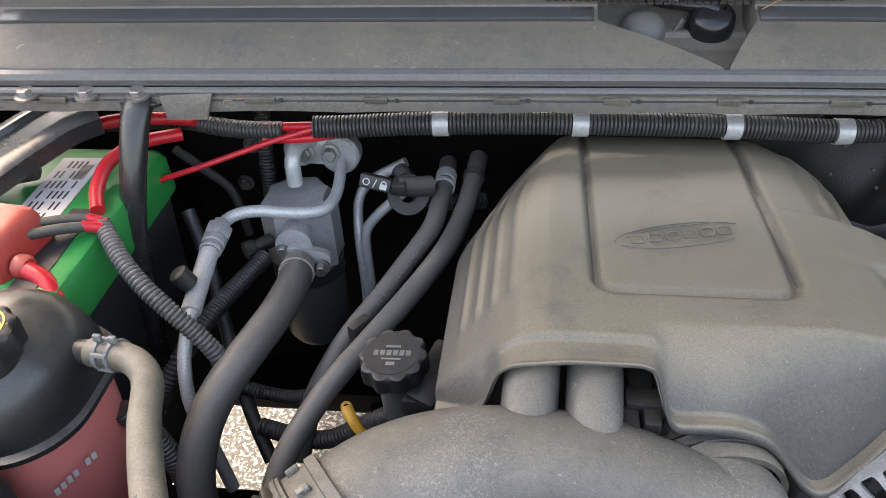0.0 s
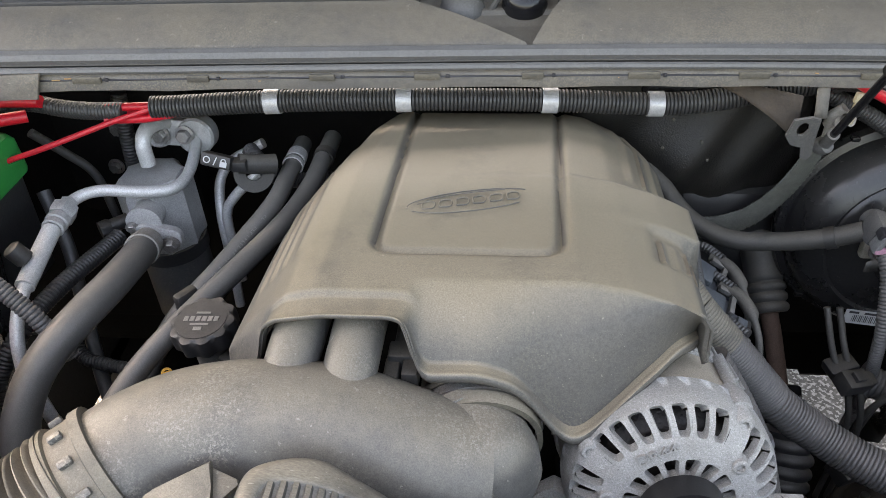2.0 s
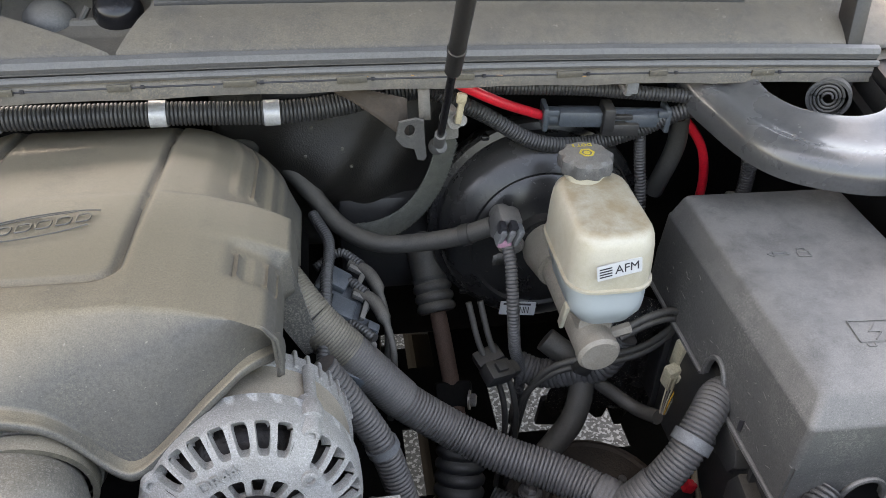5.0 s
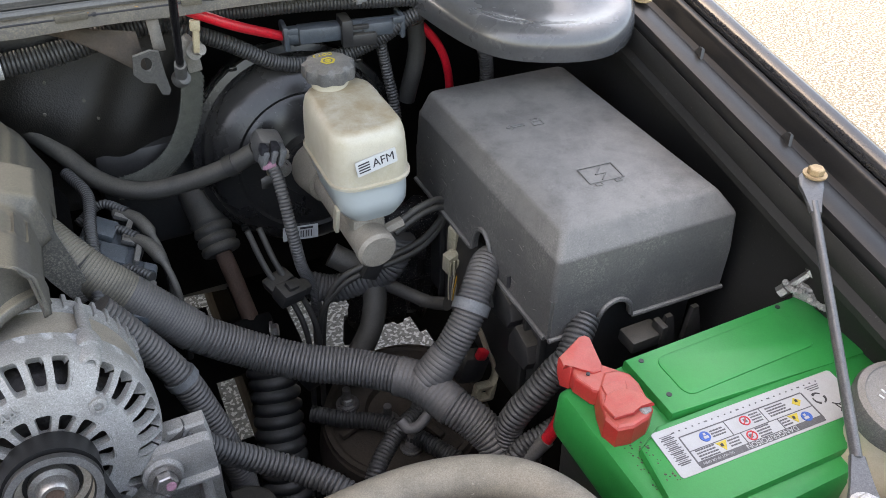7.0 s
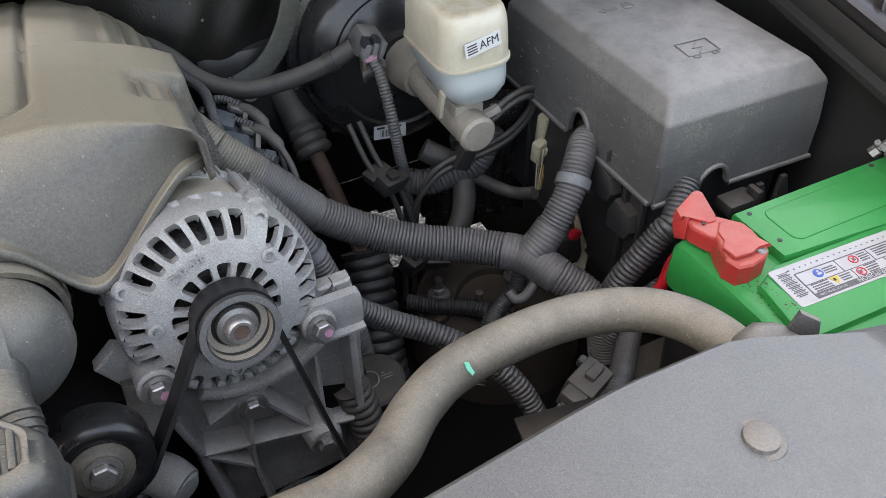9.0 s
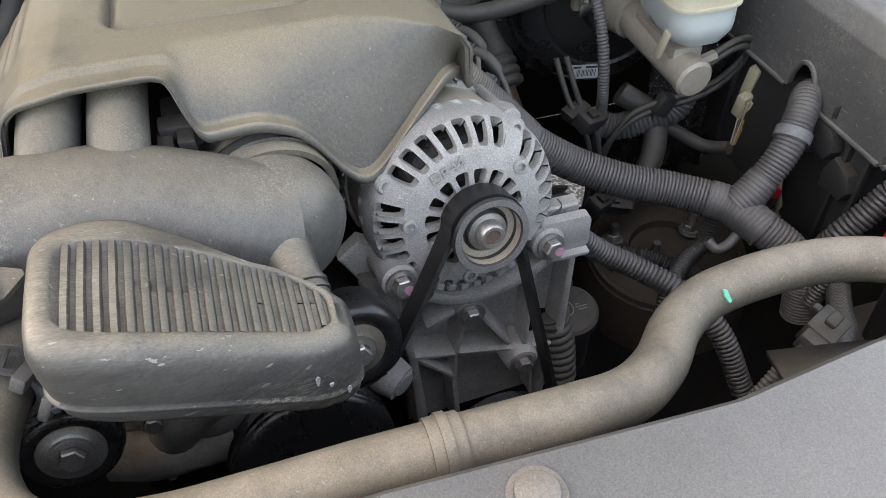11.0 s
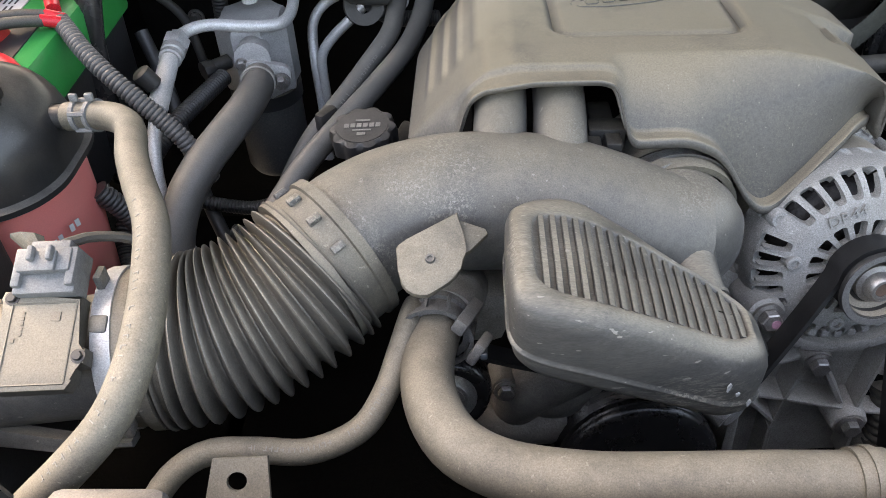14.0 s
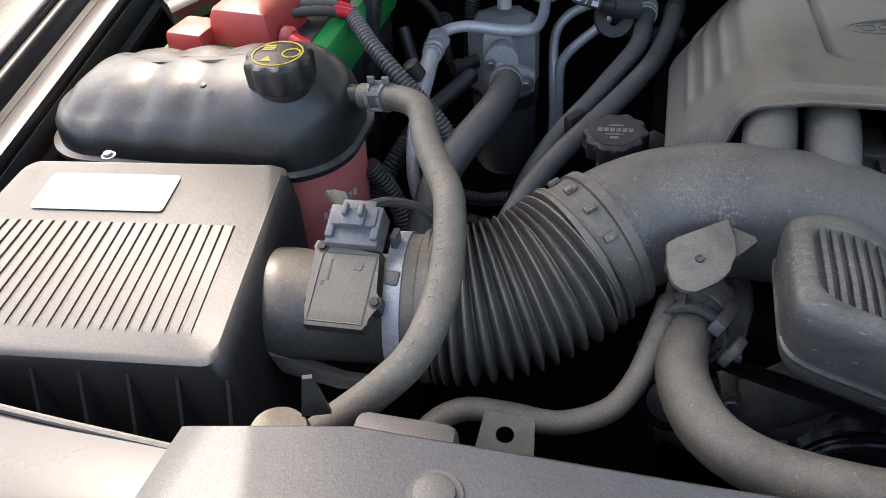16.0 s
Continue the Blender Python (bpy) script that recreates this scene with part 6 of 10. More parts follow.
for x, y in ((0.548, 0.215), (0.664, 0.2), (0.60, 0.115), (0.587, 0.165)):
    stud = thing("tower_stud", (x, y, 0.70), "dull steel stud and nut on the suspension tower", "stud", "tower studs")
    bm = bmesh.new()
    add_lathe(bm, [(0.016, 0.0), (0.016, 0.003), (0.006, 0.004), (0.0055, 0.032), (0.0, 0.033)], (x, y, 0.705), (0, 0, 1), 16)
    part("stud", bm, M_STEEL, stud)
    bolt((x, y, 0.708), (0, 0, 1), 0.0095, 0.012, M_STEEL, name="nut", parent=stud)
# ---- fuse box ----
fus = thing("fuse_box", (0.8, 0.14, 0.88), "dusty grey plastic fuse box with a chamfered lid", "fuse box")


def fuse_ring(inset_l, inset_f, inset_r, inset_b, z, zf=0.0, r=0.007):
    x0, x1, y0, y1 = 0.692 + inset_l, 0.909 - inset_r, -0.020 + inset_f, 0.304 - inset_b
    pts = []
    for cx, cy, a0 in ((x1 - r, y1 - r, 0), (x0 + r, y1 - r, 90), (x0 + r, y0 + r, 180), (x1 - r, y0 + r, 270)):
        for k in range(9):
            a = radians(a0 + 11.25 * k)
            px, py = cx + r * math.cos(a), cy + r * math.sin(a)
            pts.append(Vector((px, py - 0.03 * (px - x0), z + zf * (py - 0.14))))
    return pts


bm = bmesh.new()
add_loft(bm, [fuse_ring(0.0, 0.0, 0, 0, 1.034), fuse_ring(0.0028, 0.0022, 0.004, 0.001, 1.0775), fuse_ring(0.0034, 0.0030, 0.005, 0.001, 1.0800), fuse_ring(0.0050, 0.0046, 0.006, 0.002, 1.0822),
              fuse_ring(0.0150, 0.0190, 0.016, 0.003, 1.0985, 0.01), fuse_ring(0.0168, 0.0212, 0.018, 0.004, 1.1005, 0.012), fuse_ring(0.0195, 0.0245, 0.021, 0.006, 1.1022, 0.012), fuse_ring(0.05, 0.07, 0.05, 0.05, 1.1038, 0.012)])
lid = part("lid", bm, M_FUSE, fus, sharp=60)


def arch_wall(origin, ux, length, z0, z1, arches):
    """A wall strip with arched cut-outs at its lower edge: (centre, half width, height)."""
    pts = [(0, z1), (0, z0)]
    for c, w, hh in arches:
        pts += [(c - w * 1.25, z0), (c - w * 1.05, z0 + 0.004)]
        pts += [(c - w * math.cos(math.pi * k / 10), z0 + 0.004 + hh * math.sin(math.pi * k / 10)) for k in range(11)]
        pts += [(c + w * 1.05, z0 + 0.004), (c + w * 1.25, z0)]
    pts += [(length, z0), (length, z1)]
    bm = bmesh.new()
    add_prism(bm, pts, origin, ux, (0, 0, 1), 0.004)
    return bm


part("skirt", arch_wall((0.696, 0.300, 0), (0, -1, 0), 0.318, 0.984, 1.034, [(0.181, 0.020, 0.036)]), M_FUSE, fus)
part("skirt", arch_wall((0.695, -0.016, 0), (1, -0.03, 0), 0.210, 0.984, 1.034, [(0.073, 0.019, 0.024)]), M_FUSE, fus)
part("skirt", arch_wall((0.905, -0.02, 0), (0, 1, 0), 0.31, 0.984, 1.034, []), M_FUSE, fus)
for pts in ([(0.6905, 0.300 - t, 0.9845) for t in (0, 0.08, 0.156)], [(0.6905, 0.300 - t, 0.9845) for t in (0.206, 0.27, 0.316)], [(0.692 + t, -0.0215 - 0.03 * t, 0.9845) for t in (0, 0.025, 0.049)], [(0.692 + t, -0.0215 - 0.03 * t, 0.9845) for t in (0.099, 0.16, 0.214)],
            [(0.6905, 0.119 - 0.0225 * math.cos(math.pi * k / 8), 0.987 + 0.0385 * math.sin(math.pi * k / 8)) for k in range(9)], [(0.768 - 0.0215 * math.cos(math.pi * k / 8), -0.0235, 0.987 + 0.0265 * math.sin(math.pi * k / 8)) for k in range(9)]):
    bm = bmesh.new()
    add_tube(bm, pts, 0.0028, 8, 0.006)
    part("lip", bm, M_FUSE, fus)
# A slot and scratches low on the lid's long side.
bm = bmesh.new()
add_prism(bm, [(0, 0), (0.006, 0.004), (0.006, 0.020), (0, 0.014)], (0.6916, 0.062, 0.990), (0, -1, 0), (0, 0, 1), 0.0012)
part("slot", bm, M_INK, fus, "dark slot")
rng = random.Random(21)
bm = bmesh.new()
for k in range(46):
    y, z = rng.uniform(0.0, 0.29), 1.0 + 0.072 * rng.random() ** 1.3
    a, w = rng.uniform(-0.5, 0.9), rng.uniform(0.002, 0.009)
    add_prism(bm, [(-w / 2, 0), (0, -0.0003), (w / 2, 0), (0, 0.0004)], (0.6918 + 0.0028 * (z - 1.034) / 0.0435 * (z > 1.034), y, z), (0, -math.cos(a), math.sin(a)), (0, math.sin(a), math.cos(a)), 0.0004)
part("scratches", bm, M_MARK, fus, "pale scratches")
bm = bmesh.new()
add_box(bm, (0.802, 0.145, 0.90), (0.196, 0.290, 0.17), 0.008)
base_part = part("base", bm, M_BLACK, fus, "black plastic base")
for y in (0.0, 0.03, 0.24):
    bm = bmesh.new()
    add_box(bm, (0.700, y, 0.90), (0.008, 0.006, 0.15), 0.001)
    part("rib", bm, M_BLACK, base_part)
for y, z in ((0.060, 0.962), (0.020, 0.935)):
    bm = bmesh.new()
    add_prism(bm, [(0, 0), (0.034, 0.002), (0.040, 0.016), (0.032, 0.034), (0.004, 0.040), (-0.004, 0.02)], (0.700, y + 0.02, z - 0.02), (0, -1, 0), (0.1, 0, 1), 0.016, 0.003)
    part("latch", bm, M_BLACK, fus)
bm = bmesh.new()
add_box(bm, (0.795, -0.040, 0.966), (0.040, 0.026, 0.016), 0.003)
add_box(bm, (0.812, -0.046, 0.972), (0.008, 0.018, 0.024), 0.002)
part("latch", bm, M_BLACK, fus)
for x in (0.84, 0.875):
    bm = bmesh.new()
    add_prism(bm, [(-0.012, -0.03), (0.014, -0.03), (0.004, 0.012), (-0.004, 0.012)], (x, -0.026, 0.955), (1, 0, 0), (0, 0.1, 1), 0.006, 0.001)
    part("clip", bm, M_BLACK, fus)
# Embossed symbols on the lid.
TX, TY = Vector((0.985, -0.06, 0)), Vector((0.06, 0.985, 0.03))
SO = Vector((0.795, 0.066, 1.1036))
bm = bmesh.new()
for pts in ([(-0.02, -0.013), (-0.02, 0.014), (0.02, 0.014), (0.02, -0.013), (-0.02, -0.013)], [(0.004, 0.010), (-0.006, 0.0), (0.006, 0.0), (-0.004, -0.010)], [(-0.015, -0.014), (-0.015, -0.018), (-0.008, -0.018), (-0.008, -0.014)], [(0.015, -0.014), (0.015, -0.018), (0.008, -0.018), (0.008, -0.014)]):
    for a, b in zip(pts, pts[1:]):
        add_tube(bm, [SO + TX * a[0] + TY * a[1], SO + TX * b[0] + TY * b[1]], 0.0008, 5, 0.02)
part("symbol", bm, M_FUSE, fus, "embossed bolt symbol")
bm = bmesh.new()
SO2 = Vector((0.778, 0.181, 1.1048))
for pts in ([(-0.022, 0), (-0.006, 0), (-0.006, 0.003), (-0.022, 0.003)], [(-0.022, 0.006), (-0.028, 0.0015), (-0.022, -0.003)], [(0.004, -0.004), (0.016, -0.004), (0.016, 0.004), (0.004, 0.004), (0.004, -0.004)], [(0.006, 0.004), (0.006, 0.008), (0.010, 0.010), (0.014, 0.008), (0.014, 0.004)]):
    for a, b in zip(pts, pts[1:]):
        add_tube(bm, [SO2 + TX * a[0] + TY * a[1], SO2 + TX * b[0] + TY * b[1]], 0.0009, 5, 0.02)
part("symbol", bm, M_FUSE, fus, "embossed arrow and lock symbol")

# ---- looms on the driver side ----
BIG = [(0.262, 0.235, 1.080), (0.295, 0.200, 1.048), (0.342, 0.179, 1.000), (0.377, 0.166, 0.962), (0.428, 0.150, 0.927), (0.481, 0.122, 0.910), (0.536, 0.094, 0.903), (0.583, 0.055, 0.900), (0.603, 0.018, 0.893), (0.624, -0.010, 0.879), (0.637, -0.032, 0.858), (0.642, -0.045, 0.80)]
big = hose("main_wiring_loom", BIG, 0.0208, M_LOOM, "thick grey-black corrugated wiring loom across the bay", "wiring loom", 20, (0.0044, 0.0019))
TAPED = [Vector(p) for p in BIG[:4]]
for a, b, r in ((0.0, 0.30, 0.0232), (0.30, 0.58, 0.0228), (0.58, 0.80, 0.0224), (0.80, 1.0, 0.0220)):
    run, _ = spline(TAPED, 0.002)
    n = len(run) - 1
    bm = bmesh.new()
    add_tube(bm, run[int(a * n):int(b * n) + 1:6] + [run[int(b * n)]], r, 20, rib=(0.0031, 0.0006))
    part("tape_wrap", bm, M_DUSTRUB if a < 0.5 else M_LOOM, big, "grey cloth tape wound in overlapping turns")
BRN = [(0.588, 0.045, 0.904), (0.612, 0.050, 0.926), (0.642, 0.060, 0.962), (0.668, 0.082, 0.988), (0.692, 0.104, 0.994), (0.73, 0.108, 0.985)]
brn = hose("fuse_box_loom", BRN, 0.0178, M_LOOM, "black corrugated loom branching up into the fuse box", "wiring loom", 18, (0.0046, 0.0017))
ring_on(brn, "tie_band", BRN, 0.48, 0.012, 0.0205, M_MAF, "grey plastic tie band")
tape = thing("loom_tape", (0.61, 0.06, 0.9), "black cloth tape round the loom's fork", "tape")
bm = bmesh.new()
add_tube(bm, [(0.566, 0.070, 0.902), (0.583, 0.055, 0.900), (0.594, 0.036, 0.897), (0.606, 0.012, 0.891)], 0.0222, 18, rib=(0.0052, 0.0007))
part("wrap", bm, M_LOOM, tape)
bm = bmesh.new()
add_tube(bm, [(0.588, 0.047, 0.905), (0.602, 0.048, 0.917), (0.618, 0.052, 0.933)], lambda t: 0.0212 - 0.002 * t, 16, rib=(0.0052, 0.0007))
part("wrap", bm, M_LOOM, tape)
bm = bmesh.new()
add_tube(bm, [(0.592, 0.030, 0.885), (0.572, 0.024, 0.868), (0.560, 0.028, 0.862), (0.555, 0.038, 0.868)], 0.0062, 10, 0.006)
part("tail", bm, M_LOOM, tape)
L2 = [(0.300, 0.135, 1.05), (0.322, 0.126, 1.015), (0.340, 0.120, 0.982), (0.355, 0.112, 0.950), (0.366, 0.103, 0.912), (0.377, 0.092, 0.865), (0.385, 0.085, 0.80), (0.385, 0.085, 0.70)]
l2 = hose("engine_loom", L2, 0.0155, M_LOOM, "black corrugated loom running down beside the alternator", "wiring loom", 16, (0.005, 0.0018))
ring_on(l2, "tie_band", L2, 0.30, 0.009, 0.017, M_MAF, "grey plastic tie band")
hose("starter_loom", [(0.335, 0.01, 1.0), (0.361, 0.012, 0.962), (0.399, 0.008, 0.925), (0.436, -0.009, 0.905), (0.47, -0.04, 0.89), (0.50, -0.08, 0.86), (0.52, -0.12, 0.80)], 0.0125, M_LOOMB, "black corrugated loom from the alternator to the front", "wiring loom", 14, (0.005, 0.0016))
hose("front_loom", [(0.66, -0.06, 0.86), (0.60, -0.12, 0.90), (0.56, -0.16, 0.93), (0.51, -0.20, 0.945), (0.46, -0.22, 0.93), (0.43, -0.23, 0.88)], 0.0125, M_LOOMB, "black corrugated loom under the radiator hose", "wiring loom", 14, (0.005, 0.0016))
hose("battery_loom", [(0.735, -0.02, 1.0), (0.703, -0.044, 0.980), (0.690, -0.043, 0.965), (0.670, -0.042, 0.940), (0.653, -0.039, 0.915), (0.645, -0.036, 0.885), (0.640, -0.04, 0.82)], 0.0150, M_LOOMB, "black corrugated loom from the fuse box past the battery", "wiring loom", 16, (0.0054, 0.0022))
hose("cable_loom", [(0.690, -0.062, 0.905), (0.671, -0.063, 0.900), (0.654, -0.060, 0.890), (0.641, -0.060, 0.876), (0.632, -0.06, 0.84)], 0.0105, M_LOOMB, "short black corrugated loom beside the red cable", "wiring loom", 14, (0.0046, 0.0018))
hose("tower_loom", [(0.495, 0.205, 0.725), (0.529, 0.182, 0.722), (0.575, 0.155, 0.720), (0.609, 0.110, 0.722), (0.640, 0.06, 0.72)], 0.0115, M_LOOMB, "thin black loom lying on the suspension tower", "wiring loom", 12, (0.0045, 0.0016))
hose("tower_loom", [(0.612, 0.10, 0.84), (0.601, 0.094, 0.80), (0.575, 0.080, 0.80), (0.556, 0.068, 0.80), (0.523, 0.039, 0.79), (0.50, 0.01, 0.76)], 0.0110, M_LOOMB, "thin black loom lying on the suspension tower", "wiring loom", 12, (0.0045, 0.0016))
hose("steering_loom", [(0.57, 0.30, 0.90), (0.61, 0.27, 0.87), (0.60, 0.24, 0.82), (0.56, 0.22, 0.77)], 0.016, M_RUBBER, "black taped loom behind the master cylinder", "wiring loom", 14)
for dz in (0.0, 0.010):
    bm = bmesh.new()
    add_lathe(bm, [(0.0155, -0.002), (0.0172, -0.002), (0.0172, 0.002), (0.0155, 0.002)], (0.604 - dz * 0.3, 0.272, 0.872 - dz), (0.6, -0.5, -0.7), 18)
    solo("red_tape", bm, M_RED, "thin ring of red tape round a taped loom", "tape")
# Tar-coated panel with pale splashes.
bm = bmesh.new()
add_grid(bm, [[(0.605 + 0.010 * i, 0.325 + 0.012 * math.sin(i * 1.7 + k * 0.9) * math.cos(k * 1.3) - 0.004 * k, 0.72 + 0.016 * k) for i in range(17)] for k in range(16)])
tar = solo("tar_panel", bm, M_TAR, "lumpy tar-black sealed panel with pale splashes", "panel")
thick(tar, 0.02, 1)
hose("steering_loom", [(0.535, 0.30, 0.86), (0.565, 0.285, 0.855), (0.60, 0.272, 0.868), (0.635, 0.262, 0.885), (0.655, 0.265, 0.93)], 0.019, M_LOOM, "black taped loom behind the master cylinder", "wiring loom", 14, (0.006, 0.0015))
hose("steering_loom", [(0.62, 0.265, 0.865), (0.65, 0.25, 0.845), (0.675, 0.23, 0.835), (0.69, 0.2, 0.85)], 0.009, M_RUBBER, "black taped loom below the tan connector", "wiring loom", 12)
for x, y, z, rz in ((0.498, 0.245, 0.905, 0.4), (0.535, 0.215, 0.78, -0.3), (0.505, 0.20, 0.80, 0.5)):
    bm = bmesh.new()
    tilt = Euler((0.3, 0.2, rz)).to_matrix()
    add_box(bm, (x, y, z), (0.034, 0.024, 0.022), 0.003, tilt)
    add_box(bm, Vector((x, y, z)) + tilt @ Vector((0.02, 0, 0.0)), (0.016, 0.018, 0.016), 0.002, tilt)
    add_box(bm, Vector((x, y, z)) + tilt @ Vector((0.0, 0, 0.013)), (0.014, 0.012, 0.006), 0.001, tilt)
    solo("loom_connector", bm, M_BLACK, "black plastic loom connector with a lock tab", "connector", "loom connectors")

# Tan connectors with coloured wires.
con = thing("connector_block", (0.712, 0.21, 0.93), "pale tan connector block with thin wires", "connector")
TILT = Euler((0.2, -0.15, 0.25)).to_matrix()
bm = bmesh.new()
add_box(bm, (0.713, 0.216, 0.942), (0.030, 0.016, 0.050), 0.003, TILT)
part("housing", bm, M_TANPALE, con)
bm = bmesh.new()
add_box(bm, (0.700, 0.210, 0.912), (0.022, 0.014, 0.034), 0.002, TILT)
part("wire_cover", bm, M_TANPALE, con)
for k in range(4):
    bm = bmesh.new()
    add_box(bm, (0.694 + 0.0055 * k, 0.203, 0.905), (0.0022, 0.004, 0.030), 0.0006, TILT)
    part("rib", bm, M_TANPALE, con)
for k, m in enumerate((M_TANPALE, M_MARK, M_TANPALE, M_YELLOW, M_MARK)):
    bm = bmesh.new()
    add_tube(bm, [(0.694 + 0.0045 * k, 0.206, 0.898), (0.692 + 0.003 * k, 0.203, 0.875), (0.693 + 0.002 * k, 0.204, 0.85)], 0.0010, 6, 0.006)
    part("wire", bm, m, con)
con2 = thing("relay_bracket", (0.70, 0.10, 0.8), "tan plastic relay strap with a red lock", "connector")
bm = bmesh.new()
add_tube(bm, [(0.678, 0.102, 0.908), (0.686, 0.10, 0.885), (0.695, 0.10, 0.855), (0.706, 0.10, 0.826), (0.708, 0.10, 0.804), (0.702, 0.10, 0.788)], 0.0062, 8, 0.006, flat=(0.5, 1.2), up=(0, 1, 0))
for c, size in (((0.683, 0.10, 0.782), (0.007, 0.012, 0.028)), ((0.704, 0.10, 0.782), (0.007, 0.012, 0.028)), ((0.6935, 0.10, 0.793), (0.022, 0.012, 0.006)), ((0.6935, 0.10, 0.771), (0.022, 0.012, 0.006)), ((0.693, 0.103, 0.784), (0.012, 0.006, 0.004))):
    add_box(bm, c, size, 0.0012, Euler((0, 0.15, 0)).to_matrix())
part("strap", bm, M_TANPALE, con2)
bm = bmesh.new()
add_box(bm, (0.684, 0.094, 0.860), (0.013, 0.010, 0.014), 0.002, Euler((0, 0.4, 0)).to_matrix())
part("lock", bm, M_REDWIRE, con2, "red lock tab")
bm = bmesh.new()
add_box(bm, (0.676, 0.106, 0.832), (0.038, 0.024, 0.044), 0.008, Euler((0, 0.3, 0)).to_matrix())
part("relay", bm, M_BLACK, con2)
bm = bmesh.new()
add_box(bm, (0.706, 0.088, 0.944), (0.030, 0.020, 0.036), 0.006, Euler((0.1, 0.45, 0.3)).to_matrix())
add_box(bm, (0.690, 0.084, 0.955), (0.012, 0.016, 0.016), 0.003, Euler((0.1, 0.45, 0.3)).to_matrix())
solo("box_lug", bm, M_GREY, "grey plastic lug clipped under the fuse box", "bracket")

# ---- driver side: battery ----
def battery_case(name, label, x0, x1, y0, y1, z, corner=0.012):
    b = thing(name, ((x0 + x1) / 2, (y0 + y1) / 2, z - 0.18), label, "battery")
    cx, cy, w, l = (x0 + x1) / 2, (y0 + y1) / 2, x1 - x0, y1 - y0

    def sq(grow, zz, r=corner):
        return [Vector((cx + a, cy + c, zz)) for a, c in rounded(w + 2 * grow, l + 2 * grow, r, 4)]

    bm = bmesh.new()
    add_loft(bm, [sq(-0.010, z - 0.185), sq(-0.006, z - 0.05)])
    part("case", bm, M_BLACK, b, "black lower case")
    bm = bmesh.new()
    add_loft(bm, [sq(0.0, z - 0.052), sq(0.001, z - 0.048), sq(0.0, z - 0.010), sq(-0.004, z - 0.002), sq(-0.009, z)])
    part("lid", bm, M_GREEN, b)
    return b


bat = battery_case("battery", "green-topped car battery with a warning label and red terminal cover", 0.648, 0.936, -0.276, -0.098, 1.018)
bm = bmesh.new()
add_prism(bm, [(0.716, -0.172), (0.93, -0.190), (0.93, -0.104), (0.716, -0.104)], (0, 0, 1.016), (1, 0, 0), (0, 1, 0), 0.012, 0.003)
add_prism(bm, rounded(0.150, 0.048, 0.01, 4, 0.815, -0.139), (0, 0, 1.027), (1, 0, 0), (0, 1, 0), 0.0022, 0.001)
add_prism(bm, [(0.66, -0.255), (0.93, -0.262), (0.93, -0.182), (0.70, -0.175), (0.672, -0.188)], (0, 0, 1.015), (1, 0, 0), (0, 1, 0), 0.011, 0.004)
part("vent_cover", bm, M_GREEN, bat)
# Ink discs drawn as the dark inside four small holes.
for x, y in ((0.892, -0.11), (0.729, -0.112), (0.873, -0.158), (0.727, -0.154)):
    bm = bmesh.new()
    add_lathe(bm, [(0.0025, 0.0002), (0.0025, 0.0008), (0.0, 0.0008)], (x, y, 1.0278), (0, 0, 1), 10)
    part("hole_disc", bm, M_INK, bat)
BL = Vector((0.779, -0.207, 1.0265))
LBX, LBY = Vector((-0.999, 0.05, 0)), Vector((0.05, -0.998, -0.03))
bm = bmesh.new()
add_prism(bm, rounded(0.188, 0.045, 0.003, 5, 0.0, 0.0015), BL, LBX, LBY, 0.0008)
lab = part("warning_label", bm, M_LABEL, bat, "greyed white warning label")
up = LBX.cross(LBY).normalized()
bars(lab, BL + up * 0.0006, LBX, LBY, [(0.0835, -0.0145 + 0.00165 * k, 0.0125 - 0.0035 * (k % 2), 0.0009 if k % 3 else 0.0004) for k in range(18)], M_INKGREY)
bars(lab, BL + up * 0.0006, LBX, LBY, [(0.011, 0.0187, 0.126, 0.0058)], M_INKGREY)
bars(lab, BL + up * 0.0006, LBX, LBY, [(0.011, -0.0095, 0.126, 0.0009), (0.011, 0.0052, 0.126, 0.0006), (0.074, 0.005, 0.0011, 0.028), (-0.052, 0.005, 0.0011, 0.028), (0.030, -0.002, 0.0006, 0.014), (-0.006, -0.002, 0.0006, 0.014), (0.024, 0.0105, 0.0006, 0.011), (-0.014, 0.0105, 0.0006, 0.011)], M_INKGREY)
rng_l = random.Random(5)
fine = []
for cx, cy, wide, n in ((0.0405, -0.0025, 0.013, 3), (0.0005, -0.0028, 0.011, 4), (-0.021, -0.0028, 0.020, 4), (0.0605, 0.0105, 0.018, 4), (0.0335, 0.0105, 0.011, 3), (0.0035, 0.0105, 0.013, 4), (-0.0195, 0.0105, 0.009, 3)):
    for k in range(n):
        x = cx + wide / 2
        while x > cx - wide / 2 + 0.0015:
            w = rng_l.uniform(0.0012, 0.0030)
            fine.append((x - w / 2, cy + (k - (n - 1) / 2) * 0.0026, w, 0.0012))
            x -= w + 0.0006
for x in range(24):
    fine.append((0.076 - 0.0065 * x, -0.0150, 0.0012 if x % 5 else 0.0026, 0.0010))
fine += [(-0.066, -0.012 + 0.002 * k, 0.014 - 0.002 * (k % 3), 0.0007) for k in range(3)]
bars(lab, BL + up * 0.0006, LBX, LBY, fine, M_INKGREY)
lettering("DANGER/POISON", BL + LBX * 0.004 + LBY * 0.0187 + up * 0.0013, LBX, LBY, 0.0066, M_LABEL, lab, "print", 0.0002)
lettering("DO NOT TIP OR OPEN", BL + LBX * 0.0575 + LBY * 0.0187 + up * 0.0013, LBX, LBY, 0.0029, M_LABEL, lab, "print", 0.0002)
